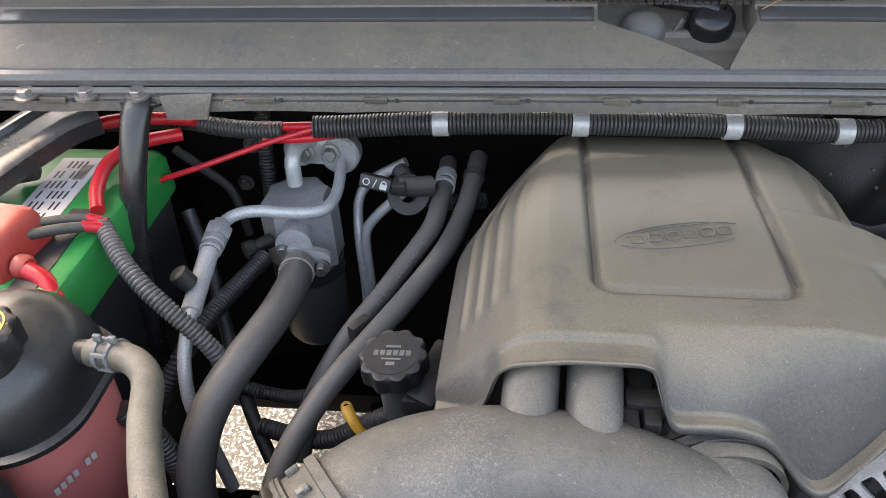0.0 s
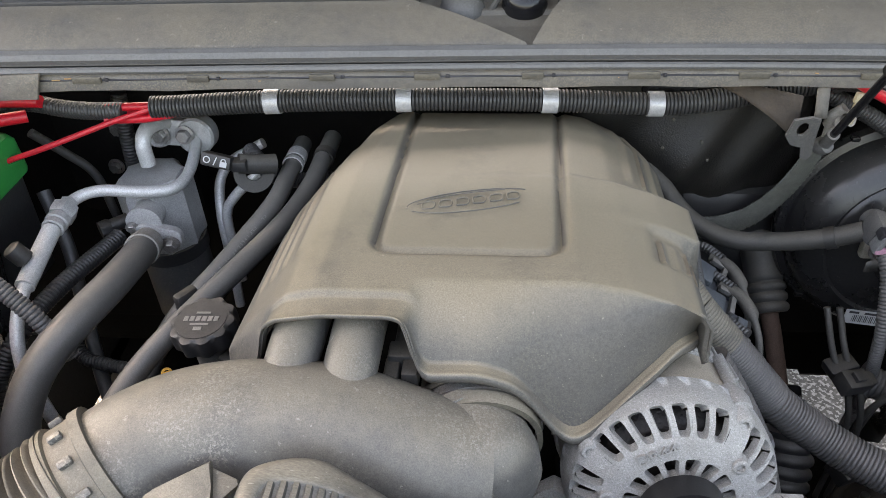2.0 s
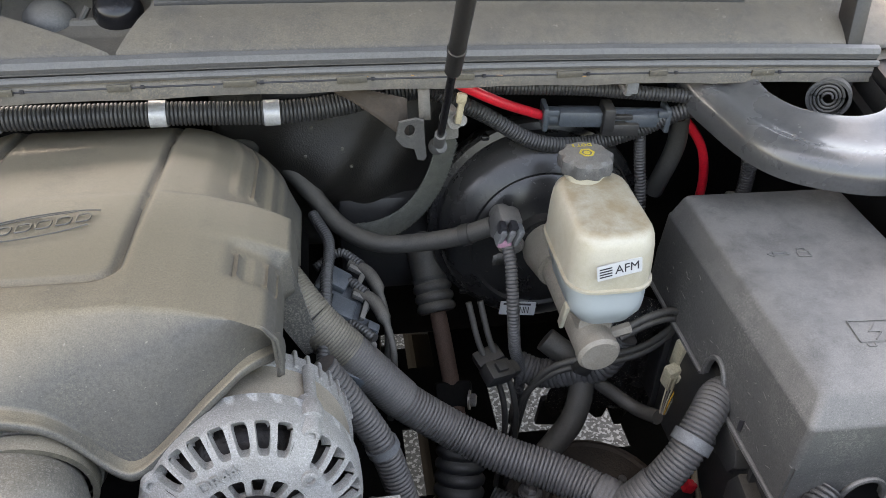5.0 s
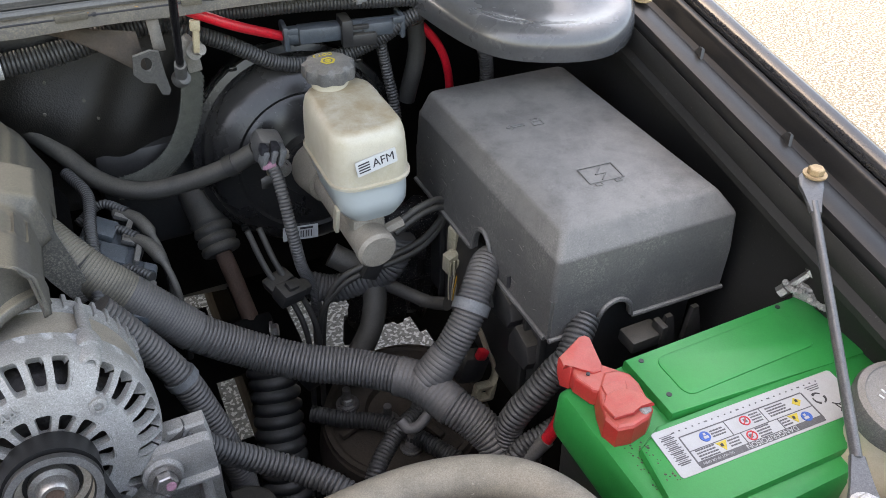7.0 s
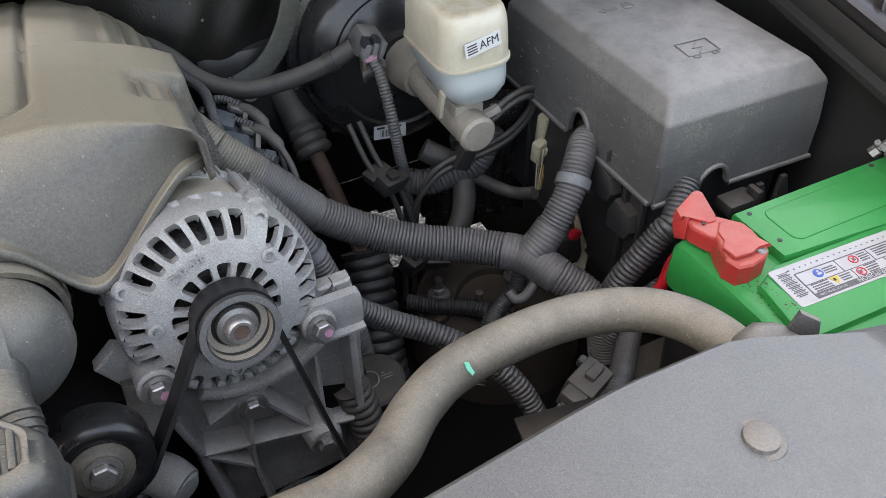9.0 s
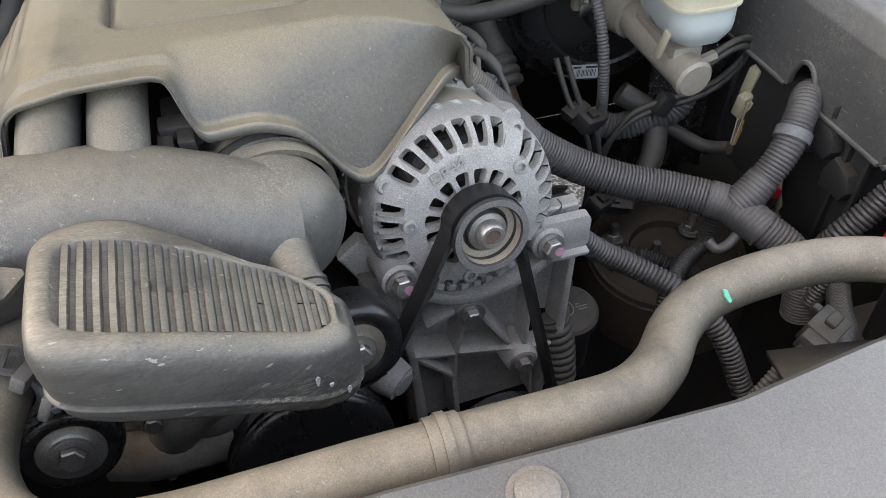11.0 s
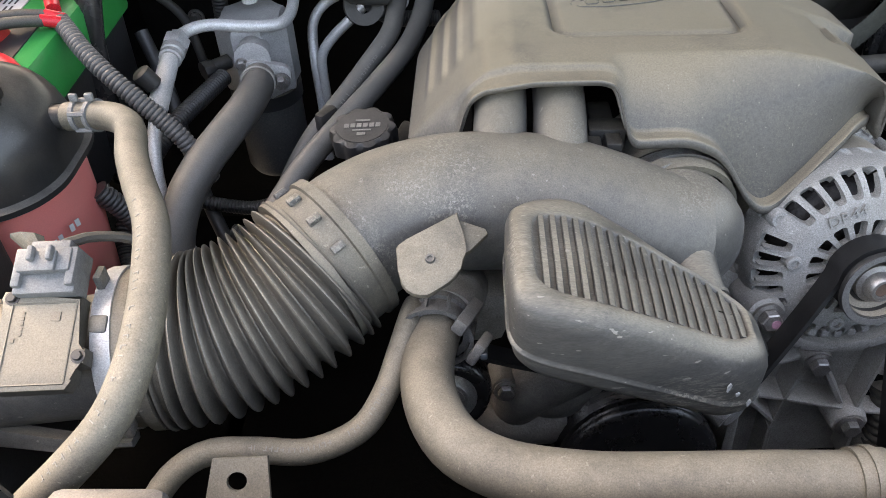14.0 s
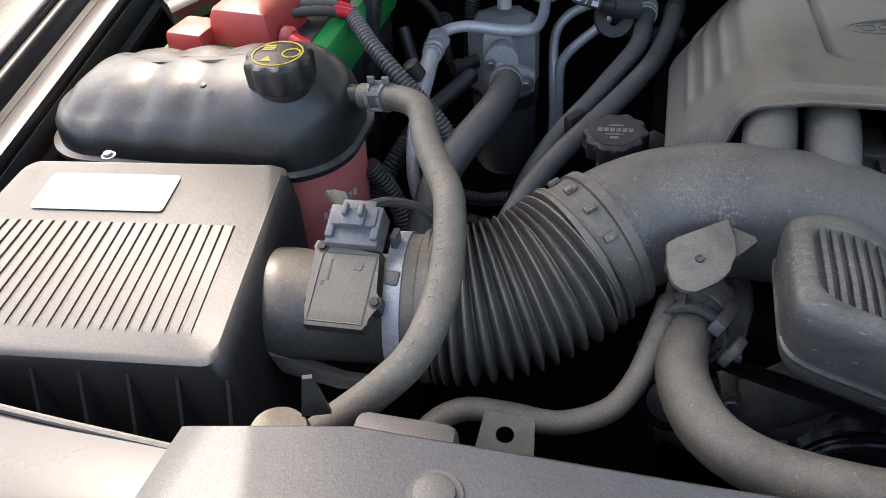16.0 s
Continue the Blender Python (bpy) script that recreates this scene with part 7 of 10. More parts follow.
# Round and three-cornered warning signs.
for x, y, m in ((0.053, -0.0025, M_INKBLUE), (-0.038, 0.0125, M_INKBLUE)):
    bm = bmesh.new()
    add_lathe(bm, [(0.0, 0.0010), (0.0048, 0.0010), (0.0048, 0)], BL + LBX * x + LBY * y + up * 0.0004, up, 20)
    part("print", bm, m, lab)
    bars(lab, BL + up * 0.0012, LBX, LBY, [(x, y - 0.0018, 0.0022, 0.0020), (x, y + 0.0012, 0.0044, 0.0024)], M_LABEL)
for x, y in ((0.012, -0.0034), (0.0175, 0.0110)):
    bm = bmesh.new()
    add_lathe(bm, [(0.0036, 0), (0.0036, 0.0009), (0.0047, 0.0009), (0.0047, 0)], BL + LBX * x + LBY * y + up * 0.0004, up, 20)
    add_prism(bm, [(-0.0034, -0.0028), (-0.0026, -0.0034), (0.0034, 0.0028), (0.0026, 0.0034)], BL + LBX * x + LBY * y + up * 0.0006, LBX, LBY, 0.0006)
    part("print", bm, M_INKRED, lab)
    bars(lab, BL + up * 0.0005, LBX, LBY, [(x, y, 0.0030, 0.0034)], M_INKGREY)
for x, y in ((0.0455, 0.0105), (-0.028, 0.0105), (-0.042, -0.003)):
    bm = bmesh.new()
    add_prism(bm, [(-0.0052, -0.0042), (0.0052, -0.0042), (0, 0.0046)] if y > 0 else [(-0.0048, 0), (0, -0.0046), (0.0048, 0), (0, 0.0046)], BL + LBX * x + LBY * y + up * 0.0006, LBX, LBY, 0.0005)
    part("print", bm, M_PRINT, lab)
    bars(lab, BL + up * 0.0010, LBX, LBY, [(x, y - 0.0010, 0.0022, 0.0026)], M_INK)
# Recycling arrows and a crossed-out bin, as outlines.
bm = bmesh.new()
for k in range(3):
    a0 = radians(120 * k + 100)
    p = [BL + LBX * (-0.063 + 0.0055 * math.cos(a0 + d)) + LBY * (0.001 + 0.0055 * math.sin(a0 + d)) + up * 0.0010 for d in (0.0, 0.5, 1.0, 1.5)]
    add_tube(bm, p, lambda t: 0.0006 + 0.0007 * t, 5, 0.001, flat=(1, 0.3))
for a, b in (((-0.070, 0.012), (-0.080, 0.012)), ((-0.0705, 0.012), (-0.072, 0.0185)), ((-0.0795, 0.012), (-0.078, 0.0185)), ((-0.072, 0.0185), (-0.078, 0.0185)), ((-0.069, 0.009), (-0.081, 0.019)), ((-0.081, 0.009), (-0.069, 0.019))):
    add_tube(bm, [BL + LBX * q[0] + LBY * q[1] + up * 0.0010 for q in (a, b)], 0.0005, 5, 0.004)
part("print", bm, M_INK, lab)
bm = bmesh.new()
add_lathe(bm, [(0.006, 0), (0.006, 0.008), (0.004, 0.008), (0.004, 0.002), (0.0, 0.002)], (0.655, -0.232, 1.004), (-0.6, -0.4, 0.7), 14)
part("vent", bm, M_GREEN, bat)

rcap = thing("terminal_cover", (0.67, -0.13, 1.02), "cracked sun-faded red plastic cover over the battery terminal", "terminal cover")


def red_block(outline, z0, z1, bevel, shrink=1.0):
    """A moulded block over an outline, drawn in a little towards its top."""
    cx, cy = sum(p[0] for p in outline) / len(outline), sum(p[1] for p in outline) / len(outline)
    bm = bmesh.new()
    add_loft(bm, [[Vector((cx + (x - cx) * k, cy + (y - cy) * k, z)) for x, y in outline] for z, k in ((z0, 1.0), (z1 - bevel, shrink), (z1 - bevel * 0.3, shrink - 0.05), (z1, shrink - 0.12))])
    return bm


part("body", red_block([(0.683, -0.116), (0.695, -0.118), (0.703, -0.127), (0.704, -0.140), (0.700, -0.158), (0.698, -0.168), (0.689, -0.174), (0.672, -0.177), (0.658, -0.174), (0.655, -0.160), (0.661, -0.143), (0.668, -0.130)], 1.012, 1.041, 0.003, 0.985), M_RED, rcap, sharp=14)
part("arm", red_block([(0.660, -0.097), (0.672, -0.094), (0.684, -0.104), (0.697, -0.120), (0.690, -0.132), (0.672, -0.138), (0.663, -0.130), (0.657, -0.112)], 1.022, 1.040, 0.003, 0.98), M_RED, rcap, sharp=14)
bm = bmesh.new()
add_prism(bm, [(-0.016, 0.003), (-0.018, -0.007), (-0.010, -0.008), (-0.005, -0.016), (0.002, -0.024), (0.010, -0.025), (0.014, -0.020), (0.020, 0.006), (0.017, 0.010), (0.012, 0.011)], (0.669, -0.092, 1.044), (0.97, 0.10, 0.06), (-0.05, 0.9, 0.30), 0.005, 0.0016)
part("flap", bm, M_RED, rcap)
bm = bmesh.new()
add_prism(bm, [(-0.010, 0.0), (0.006, 0.002), (0.008, -0.022), (-0.002, -0.026), (-0.008, -0.014)], (0.659, -0.098, 1.042), (0.25, -0.95, 0), (0.1, 0.0, 1), 0.003, 0.0008)
part("side_wall", bm, M_RED, rcap)
for x, y in ((0.669, -0.114), (0.681, -0.109)):
    bm = bmesh.new()
    add_lathe(bm, [(0.0018, 0), (0.0018, 0.0012), (0.0, 0.0012)], (x, y, 1.0405), (0, 0, 1), 12)
    part("hole", bm, M_INK, rcap)
bm = bmesh.new()
add_prism(bm, [(-0.016, -0.012), (-0.017, 0.004), (-0.008, 0.013), (0.008, 0.014), (0.018, 0.002), (0.021, -0.013), (0.010, -0.010), (0.002, -0.014)], (0.676, -0.155, 1.0425), (0.98, -0.05, 0.06), (0.05, 0.97, -0.10), 0.0035, 0.0008, 1)
part("cracked_lid", bm, M_RED, rcap, "lifted cracked lid")
bm = bmesh.new()
add_prism(bm, [(-0.012, -0.008), (0.008, -0.004), (0.010, 0.004), (0.000, 0.006), (-0.012, 0.004)], (0.682, -0.137, 1.0412), (0.98, -0.2, 0.0), (0.2, 0.97, 0.0), 0.0016, 0.0005, 1)
part("raised_print", bm, M_RED, rcap)
bm = bmesh.new()
add_box(bm, (0.690, -0.1665, 1.0405), (0.010, 0.008, 0.005), 0.002, Euler((0.3, 0.2, 0.25)).to_matrix())
part("terminal", bm, M_CAST, rcap, "grey corroded terminal")
# Dirt on the lid's corner.
rng_d = random.Random(23)
bm = bmesh.new()
for k in range(150):
    x, y = 0.664 + abs(rng_d.gauss(0, 0.012)), rng_d.uniform(-0.226, -0.108)
    r = rng_d.uniform(0.0004, 0.0014)
    if 0.652 < x < 0.712 and not (-0.178 < y and x > 0.655 and y < -0.112 and x < 0.704):
        add_lathe(bm, [(0.0, -r * 0.3), (r, 0.0), (0.0, r * 0.5)], (x, y, 1.0182 if y > -0.186 or x < 0.672 else 1.0262), (rng_d.uniform(-0.3, 0.3), 0.1, 1), 5)
solo("dirt_crumbs", bm, M_TOWER, "brown dirt crumbs on the green battery lid", "dirt", kind="stuff")
rng_t = random.Random(17)
ter = thing("battery_terminal", (0.935, -0.115, 1.03), "corroded grey lead clamp on the battery post", "battery terminal")
bm = bmesh.new()
add_lathe(bm, [(0.015, 0.0), (0.015, 0.016), (0.009, 0.018), (0.0085, 0.026), (0.0, 0.026)], (0.945, -0.142, 1.016), (0, 0, 1), 16)
add_tube(bm, [(0.946, -0.160, 1.028), (0.958, -0.145, 1.028), (0.950, -0.126, 1.030), (0.932, -0.118, 1.032), (0.920, -0.104, 1.036)], 0.0085, 10, 0.004, flat=(0.8, 1.1))
add_tube(bm, [(0.940, -0.160, 1.028), (0.931, -0.148, 1.028), (0.934, -0.132, 1.030), (0.926, -0.112, 1.034)], 0.0075, 10, 0.004)
for k in range(60):
    a, b = rng_t.uniform(0, 6.28), rng_t.uniform(0, 1)
    p = Vector((0.946, -0.160, 1.028)).lerp(Vector((0.918, -0.100, 1.038)), b)
    add_lathe(bm, [(0.0, -0.003), (0.0035, -0.001), (0.003, 0.002), (0.0, 0.003)], p + Vector((0.010 * math.cos(a), 0.010 * math.sin(a), 0.006 * rng_t.random())), (math.cos(a), 0.4, 1), 6)
part("clamp", bm, M_CAST, ter)
bm = bmesh.new()
add_lathe(bm, [(0.0065, -0.020), (0.0065, -0.012), (0.004, -0.011), (0.004, 0.014), (0.0075, 0.015), (0.0075, 0.022), (0.0, 0.023)], (0.921, -0.100, 1.042), (0.5, -0.3, 0.75), 6)
part("bolt", bm, M_STEEL, ter, "white-corroded bolt")
BCAB = [(0.690, -0.085, 0.985), (0.682, -0.076, 0.955), (0.676, -0.076, 0.930), (0.667, -0.074, 0.905), (0.655, -0.070, 0.885), (0.644, -0.068, 0.868)]
bcab = hose("battery_cable", BCAB, 0.0066, M_REDWIRE, "red battery cable below the terminal cover", "cable", 12)
bm = bmesh.new()
add_tube(bm, BCAB[3:], 0.0082, 12)
part("heat_shrink", bm, M_GREY, bcab, "grey heat-shrink sleeve")
bm = bmesh.new()
add_box(bm, (0.79, -0.185, 0.82), (0.32, 0.22, 0.03), 0.006)
solo("battery_tray", bm, M_BLACK, "black plastic battery tray under the battery", "tray")

hose("fender_loom", [(0.948, 0.02, 1.036), (0.946, -0.009, 1.031), (0.945, -0.056, 1.033), (0.945, -0.105, 1.044), (0.945, -0.173, 1.07), (0.945, -0.26, 1.10)], 0.0105, M_LOOMB, "black corrugated loom along the inner fender", "wiring loom", 12, (0.0046, 0.0015))
hose("fender_cable", [(0.93, 0.05, 1.046), (0.937, 0.03, 1.043), (0.944, 0.0, 1.032)], 0.0035, M_RUBBER, "thin black cable along the inner fender", "cable", 8)
hose("fender_cable", [(0.94, 0.08, 1.02), (0.962, 0.049, 1.016), (0.966, -0.042, 1.031), (0.966, -0.11, 1.051), (0.966, -0.151, 1.062), (0.966, -0.24, 1.09)], 0.0045, M_RUBBER, "thin black cable along the inner fender", "cable", 8)

# Washer bottle neck and cap.
was = thing("washer_bottle", (0.856, -0.262, 0.95), "white washer bottle neck with a black cap", "washer bottle")
bm = bmesh.new()
add_lathe(bm, [(0.05, -0.12), (0.045, -0.05), (0.030, -0.03), (0.030, 0.0), (0.0, 0.0)], (0.858, -0.268, 1.060), (0, 0, 1), 28)
part("neck", bm, M_MILK, was)
bm = bmesh.new()
add_lathe(bm, [(0.033, -0.014), (0.040, -0.012), (0.041, 0.004), (0.039, 0.009), (0.034, 0.011), (0.033, 0.010), (0.0, 0.010)], (0.858, -0.268, 1.068), (-0.05, -0.1, 1), 40)
wc = part("cap", bm, M_GREY, was, "black filler cap")
bm = bmesh.new()
for a in (-0.5, -0.25, 0, 0.25, 0.5):
    p = Vector((0.850 + 0.016 * math.sin(a) * 1.4, -0.264 + 0.010 * math.cos(a * 2), 1.079))
    add_tube(bm, [p, p + Vector((0.004 * math.sin(a) + 0.001, 0.004, 0.0002))], 0.0008, 5, 0.004)
add_tube(bm, [Vector((0.842 + 0.024 * k / 6, -0.280 + 0.004 * math.sin(math.pi * k / 6), 1.0785)) for k in range(7)], 0.0009, 5, 0.004)
add_tube(bm, [Vector((0.847, -0.279, 1.0785)), Vector((0.85, -0.292, 1.0775)), Vector((0.862, -0.292, 1.0775)), Vector((0.864, -0.279, 1.0785))], 0.0009, 5, 0.004)
part("symbol", bm, M_WHITE, wc, "white washer symbol")

# Diagonal brace rod.
rod = thing("brace_rod", (0.82, -0.2, 1.11), "grey steel brace rod from fender to radiator support", "brace rod")
RA, RB = Vector((0.920, -0.078, 1.144)), Vector((0.730, -0.330, 1.098))
bm = bmesh.new()
add_tube(bm, [RA + (RB - RA) * 0.08, RA + (RB - RA) * 0.88], 0.0040, 14, 0.03)
part("rod", bm, M_ROD, rod)
for c, t in ((RA, 0.09), (RB, -0.14)):
    d = (RB - RA).normalized()
    bm = bmesh.new()
    add_prism(bm, [(-0.012, -0.007), (-0.006, -0.011), (0.006, -0.011), (0.016, -0.008), (0.040, -0.005), (0.040, 0.005), (0.016, 0.008), (0.006, 0.011), (-0.006, 0.011), (-0.012, 0.007)], c - Vector((0, 0, 0.001)), d if t > 0 else -d, d.cross(Vector((0, 0, 1))), -0.004 if t > 0 else 0.004, 0.001)
    part("eye", bm, M_ROD, rod)
bolt(RB + Vector((0, 0, 0.003)), (0, 0, 1), 0.008, 0.008, M_STEEL, label="dull zinc hex bolt on the radiator support")

# Radiator support end beside the battery.
bm = bmesh.new()
add_prism(bm, [(0.60, -0.60), (1.0, -0.60), (1.0, -0.42), (0.80, -0.335), (0.69, -0.30), (0.64, -0.285), (0.60, -0.30)], (0, 0, 1.066), (1, 0, 0), (0, 1, 0), 0.012, 0.003)
solo("radiator_support", bm, M_SATIN, "grey-black painted radiator support beside the battery", "radiator support", kind="structure")
bm = bmesh.new()
add_tube(bm, [(0.556, -0.30, 1.045), (0.575, -0.268, 1.062), (0.60, -0.262, 1.064), (0.62, -0.285, 1.05)], 0.016, 12, 0.01)
add_prism(bm, [(0, 0), (0.026, 0.0), (0.022, 0.020), (0.006, 0.028)], (0.612, -0.262, 1.066), (0.8, -0.5, 0), (0, 0, 1), 0.004)
solo("radiator_mount", bm, M_GREY, "grey plastic radiator mount bracket", "bracket")

# ---- driver side: hinge arm, cowl cables, strut ----
arm = thing("cowl_brace", (0.81, 0.27, 1.19), "shiny black stamped brace from cowl to fender", "brace")
EDGE_OUT = [(0.722, 0.420, 1.198), (0.736, 0.350, 1.190), (0.754, 0.280, 1.185), (0.782, 0.236, 1.183), (0.836, 0.205, 1.183), (0.884, 0.197, 1.184), (0.926, 0.214, 1.188), (0.955, 0.25, 1.194)]
EDGE_IN = [(0.812, 0.440, 1.208), (0.806, 0.385, 1.203), (0.808, 0.345, 1.198), (0.826, 0.312, 1.196), (0.862, 0.291, 1.196), (0.892, 0.289, 1.198), (0.918, 0.305, 1.200), (0.945, 0.34, 1.206)]
pa_, _ = spline(EDGE_OUT, 0.006)
secs = []
pb_, tot = spline(EDGE_IN, 0.002)
for k, a in enumerate(pa_):
    b = pb_[int(k / (len(pa_) - 1) * (len(pb_) - 1))]
    row = []
    for u, h in ((0.0, -0.026), (-0.03, -0.014), (-0.02, -0.005), (0.02, 0.002), (0.08, 0.0065), (0.16, 0.008), (0.26, 0.0065), (0.36, 0.0035), (0.5, 0.002), (0.64, 0.003), (0.76, 0.0065), (0.86, 0.0078), (0.94, 0.006), (0.99, 0.0), (1.0, -0.010), (0.96, -0.012), (0.05, -0.027)):
        row.append(a.lerp(b, u) + Vector((0, 0, h)))
    secs.append(row)
bm = bmesh.new()
add_loft(bm, secs)
part("arm", bm, M_BRACE, arm)
bolt((0.735, 0.395, 1.232), (0, 0, 1), 0.009, 0.008, M_STEEL)
bolt((0.795, 0.400, 1.232), (0, 0, 1), 0.009, 0.008, M_GOLD, label="zinc-yellow hex bolt at the cowl corner")
coil = thing("hinge_spring", (0.895, 0.36, 1.18), "grey coiled hood hinge spring", "spring")
bm = bmesh.new()
pts = []
for k in range(80):
    a, r = k * 0.30, 0.005 + 0.00021 * k
    pts.append(Vector((0.895 + r * math.cos(a) * 0.75, 0.368 - r * math.cos(a) * 0.5, 1.180 + r * math.sin(a))))
add_tube(bm, pts, 0.0017, 6, 0.003, flat=(1, 1))
add_lathe(bm, [(0.021, -0.005), (0.0245, -0.005), (0.0245, 0.006), (0.021, 0.006)], (0.897, 0.37, 1.18), (-0.55, -0.83, 0), 32)
part("coil", bm, M_GREY, coil)
bm = bmesh.new()
add_box(bm, (0.925, 0.415, 1.27), (0.02, 0.03, 0.18), 0.004, Euler((-0.3, 0.1, 0)).to_matrix())
part("arm", bm, M_SATIN, coil)
bm = bmesh.new()
add_box(bm, (0.84, 0.44, 1.222), (0.12, 0.10, 0.012), 0.003, Euler((0.0, 0.08, 0.1)).to_matrix())
solo("cowl_corner", bm, M_COWL, "dusty steel plate at the cowl corner", "plate", kind="structure")

# Cowl loom with silver tape bands, running to both sides.
CL = [(-0.300, 0.360, 1.196), (-0.27, 0.362, 1.196), (-0.157, 0.366, 1.200), (-0.012, 0.368, 1.201), (0.147, 0.382, 1.192), (0.265, 0.389, 1.184), (0.33, 0.395, 1.186), (0.39, 0.402, 1.195), (0.46, 0.41, 1.20)]
cl = hose("cowl_loom", CL, 0.0128, M_LOOMB, "long black corrugated loom under the cowl with silver tape bands", "wiring loom", 18, (0.0042, 0.0020))
for x in (-0.157, -0.012, 0.147, 0.265):
    k = (x + 0.300) / 0.765
    ring_on(cl, "tape_band", CL, k, 0.017, 0.0142, M_BAND, "silver tape band")
hose("cowl_loom", [(0.43, 0.40, 1.205), (0.52, 0.402, 1.195), (0.60, 0.398, 1.192), (0.68, 0.39, 1.186), (0.74, 0.38, 1.182), (0.80, 0.36, 1.17)], 0.0085, M_LOOMB, "thin black corrugated loom below the cowl corner", "wiring loom", 12, (0.0042, 0.0014))
hose("cowl_loom", [(0.44, 0.41, 1.19), (0.50, 0.405, 1.160), (0.56, 0.40, 1.125), (0.62, 0.40, 1.118), (0.68, 0.395, 1.135), (0.73, 0.385, 1.163), (0.775, 0.38, 1.165), (0.815, 0.385, 1.13), (0.835, 0.39, 1.08), (0.838, 0.39, 1.02)], 0.0098, M_LOOMB, "black corrugated loom looping over the brake booster", "wiring loom", 14, (0.0040, 0.0016))
hose("loom_branch", [(0.688, 0.40, 1.13), (0.695, 0.40, 1.09), (0.70, 0.385, 1.03), (0.69, 0.37, 0.97)], 0.0075, M_LOOMB, "thin black loom dropping behind the reservoir", "wiring loom", 10, (0.0042, 0.0013))
hose("loom_branch", [(0.735, 0.40, 1.15), (0.742, 0.41, 1.10), (0.73, 0.42, 1.03)], 0.012, M_RUBBER, "black taped loom dropping from the cowl", "wiring loom", 12)
hose("power_cable", [(0.452, 0.36, 1.226), (0.470, 0.365, 1.214), (0.51, 0.375, 1.190), (0.565, 0.402, 1.158)], 0.0058, M_REDWIRE, "thick red power cable below the cowl", "cable", 12)
hose("power_cable", [(0.72, 0.40, 1.155), (0.745, 0.40, 1.14), (0.775, 0.405, 1.10), (0.79, 0.41, 1.05), (0.79, 0.41, 1.00)], 0.0058, M_REDWIRE, "thick red power cable curving down to the fuse box", "cable", 12)
hose("power_cable", [(0.848, 0.40, 1.03), (0.85, 0.395, 0.99), (0.85, 0.39, 0.96)], 0.0058, M_REDWIRE, "thick red power cable entering the fuse box", "cable", 12)
fhold = thing("fuse_holder", (0.64, 0.39, 1.16), "black inline fuse holder on the red cable", "fuse holder")
FA, FB = Vector((0.569, 0.404, 1.156)), Vector((0.712, 0.393, 1.152))
FX = (FB - FA).normalized()
ft = Matrix((FX, Vector((0, 0, 1)).cross(FX).normalized(), Vector((0, 0, 1)))).transposed()
bm = bmesh.new()
add_tube(bm, [FA, FB], 0.0112, 20, 0.02)
add_box(bm, FA * 0.72 + FB * 0.28 + Vector((0, -0.004, 0.002)), (0.052, 0.022, 0.020), 0.004, ft)
add_box(bm, FA * 0.22 + FB * 0.78 + Vector((0, -0.004, 0.001)), (0.040, 0.020, 0.018), 0.004, ft)
part("barrel", bm, M_PLUG, fhold)
for q in (0.0, 1.0):
    p = FA + (FB - FA) * q
    bm = bmesh.new()
    add_box(bm, p + Vector((0, 0, 0.001)), (0.007, 0.030, 0.030), 0.003, ft)
    add_box(bm, p + FX * (0.006 if q == 0 else -0.006) + Vector((0, -0.012, 0.010)), (0.016, 0.006, 0.008), 0.002, ft)
    part("end_flange", bm, M_PLUG, fhold)
bm = bmesh.new()
add_box(bm, FA * 0.5 + FB * 0.5 + Vector((0, -0.006, 0.004)), (0.014, 0.030, 0.030), 0.003, ft)
add_box(bm, FA * 0.40 + FB * 0.60 + Vector((0, -0.014, -0.008)), (0.044, 0.012, 0.016), 0.003, ft)
add_box(bm, FA * 0.42 + FB * 0.58 + Vector((0, -0.016, 0.008)), (0.030, 0.006, 0.005), 0.001, ft)
part("clip", bm, M_BLACK, fhold)
bm = bmesh.new()
add_box(bm, (0.655, 0.368, 1.212), (0.014, 0.006, 0.03), 0.002)
add_box(bm, (0.652, 0.38, 1.198), (0.008, 0.026, 0.008), 0.002)
solo("loom_clip", bm, M_MAF, "grey plastic clip holding the loom at the cowl", "clip")
hplug = thing("cable_plug", (0.80, 0.40, 1.0), "grey plug on the red cables", "connector")
bm = bmesh.new()
add_box(bm, (0.808, 0.395, 1.012), (0.03, 0.022, 0.026), 0.004, Euler((0.2, 0.2, 0)).to_matrix())
add_box(bm, (0.83, 0.395, 1.02), (0.018, 0.02, 0.03), 0.003)
part("body", bm, M_GREY, hplug)

stt = thing("hood_strut", (0.44, 0.33, 1.25), "black gas hood strut with a ball joint", "gas strut")
SA, SB = Vector((0.439, 0.350, 1.160)), Vector((0.435, 0.212, 1.342))
bm = bmesh.new()
add_tube(bm, [SA, SA + (SB - SA) * 0.76], 0.0042, 12, 0.02)
part("rod", bm, M_GLOSS, stt, "polished black piston rod")
bm = bmesh.new()
add_tube(bm, [SA + (SB - SA) * 0.72, SA + (SB - SA) * 0.80, SA + (SB - SA) * 2.4], 0.0078, 16, 0.01)
add_lathe(bm, [(0.0078, 0), (0.0088, 0.001), (0.0088, 0.004), (0.0078, 0.005)], SA + (SB - SA) * 0.83, SB - SA, 18)
part("cylinder", bm, M_SATIN, stt)
bm = bmesh.new()
add_tube(bm, [SA - (SB - SA) * 0.05, SA + (SB - SA) * 0.08], 0.0065, 12, 0.01)
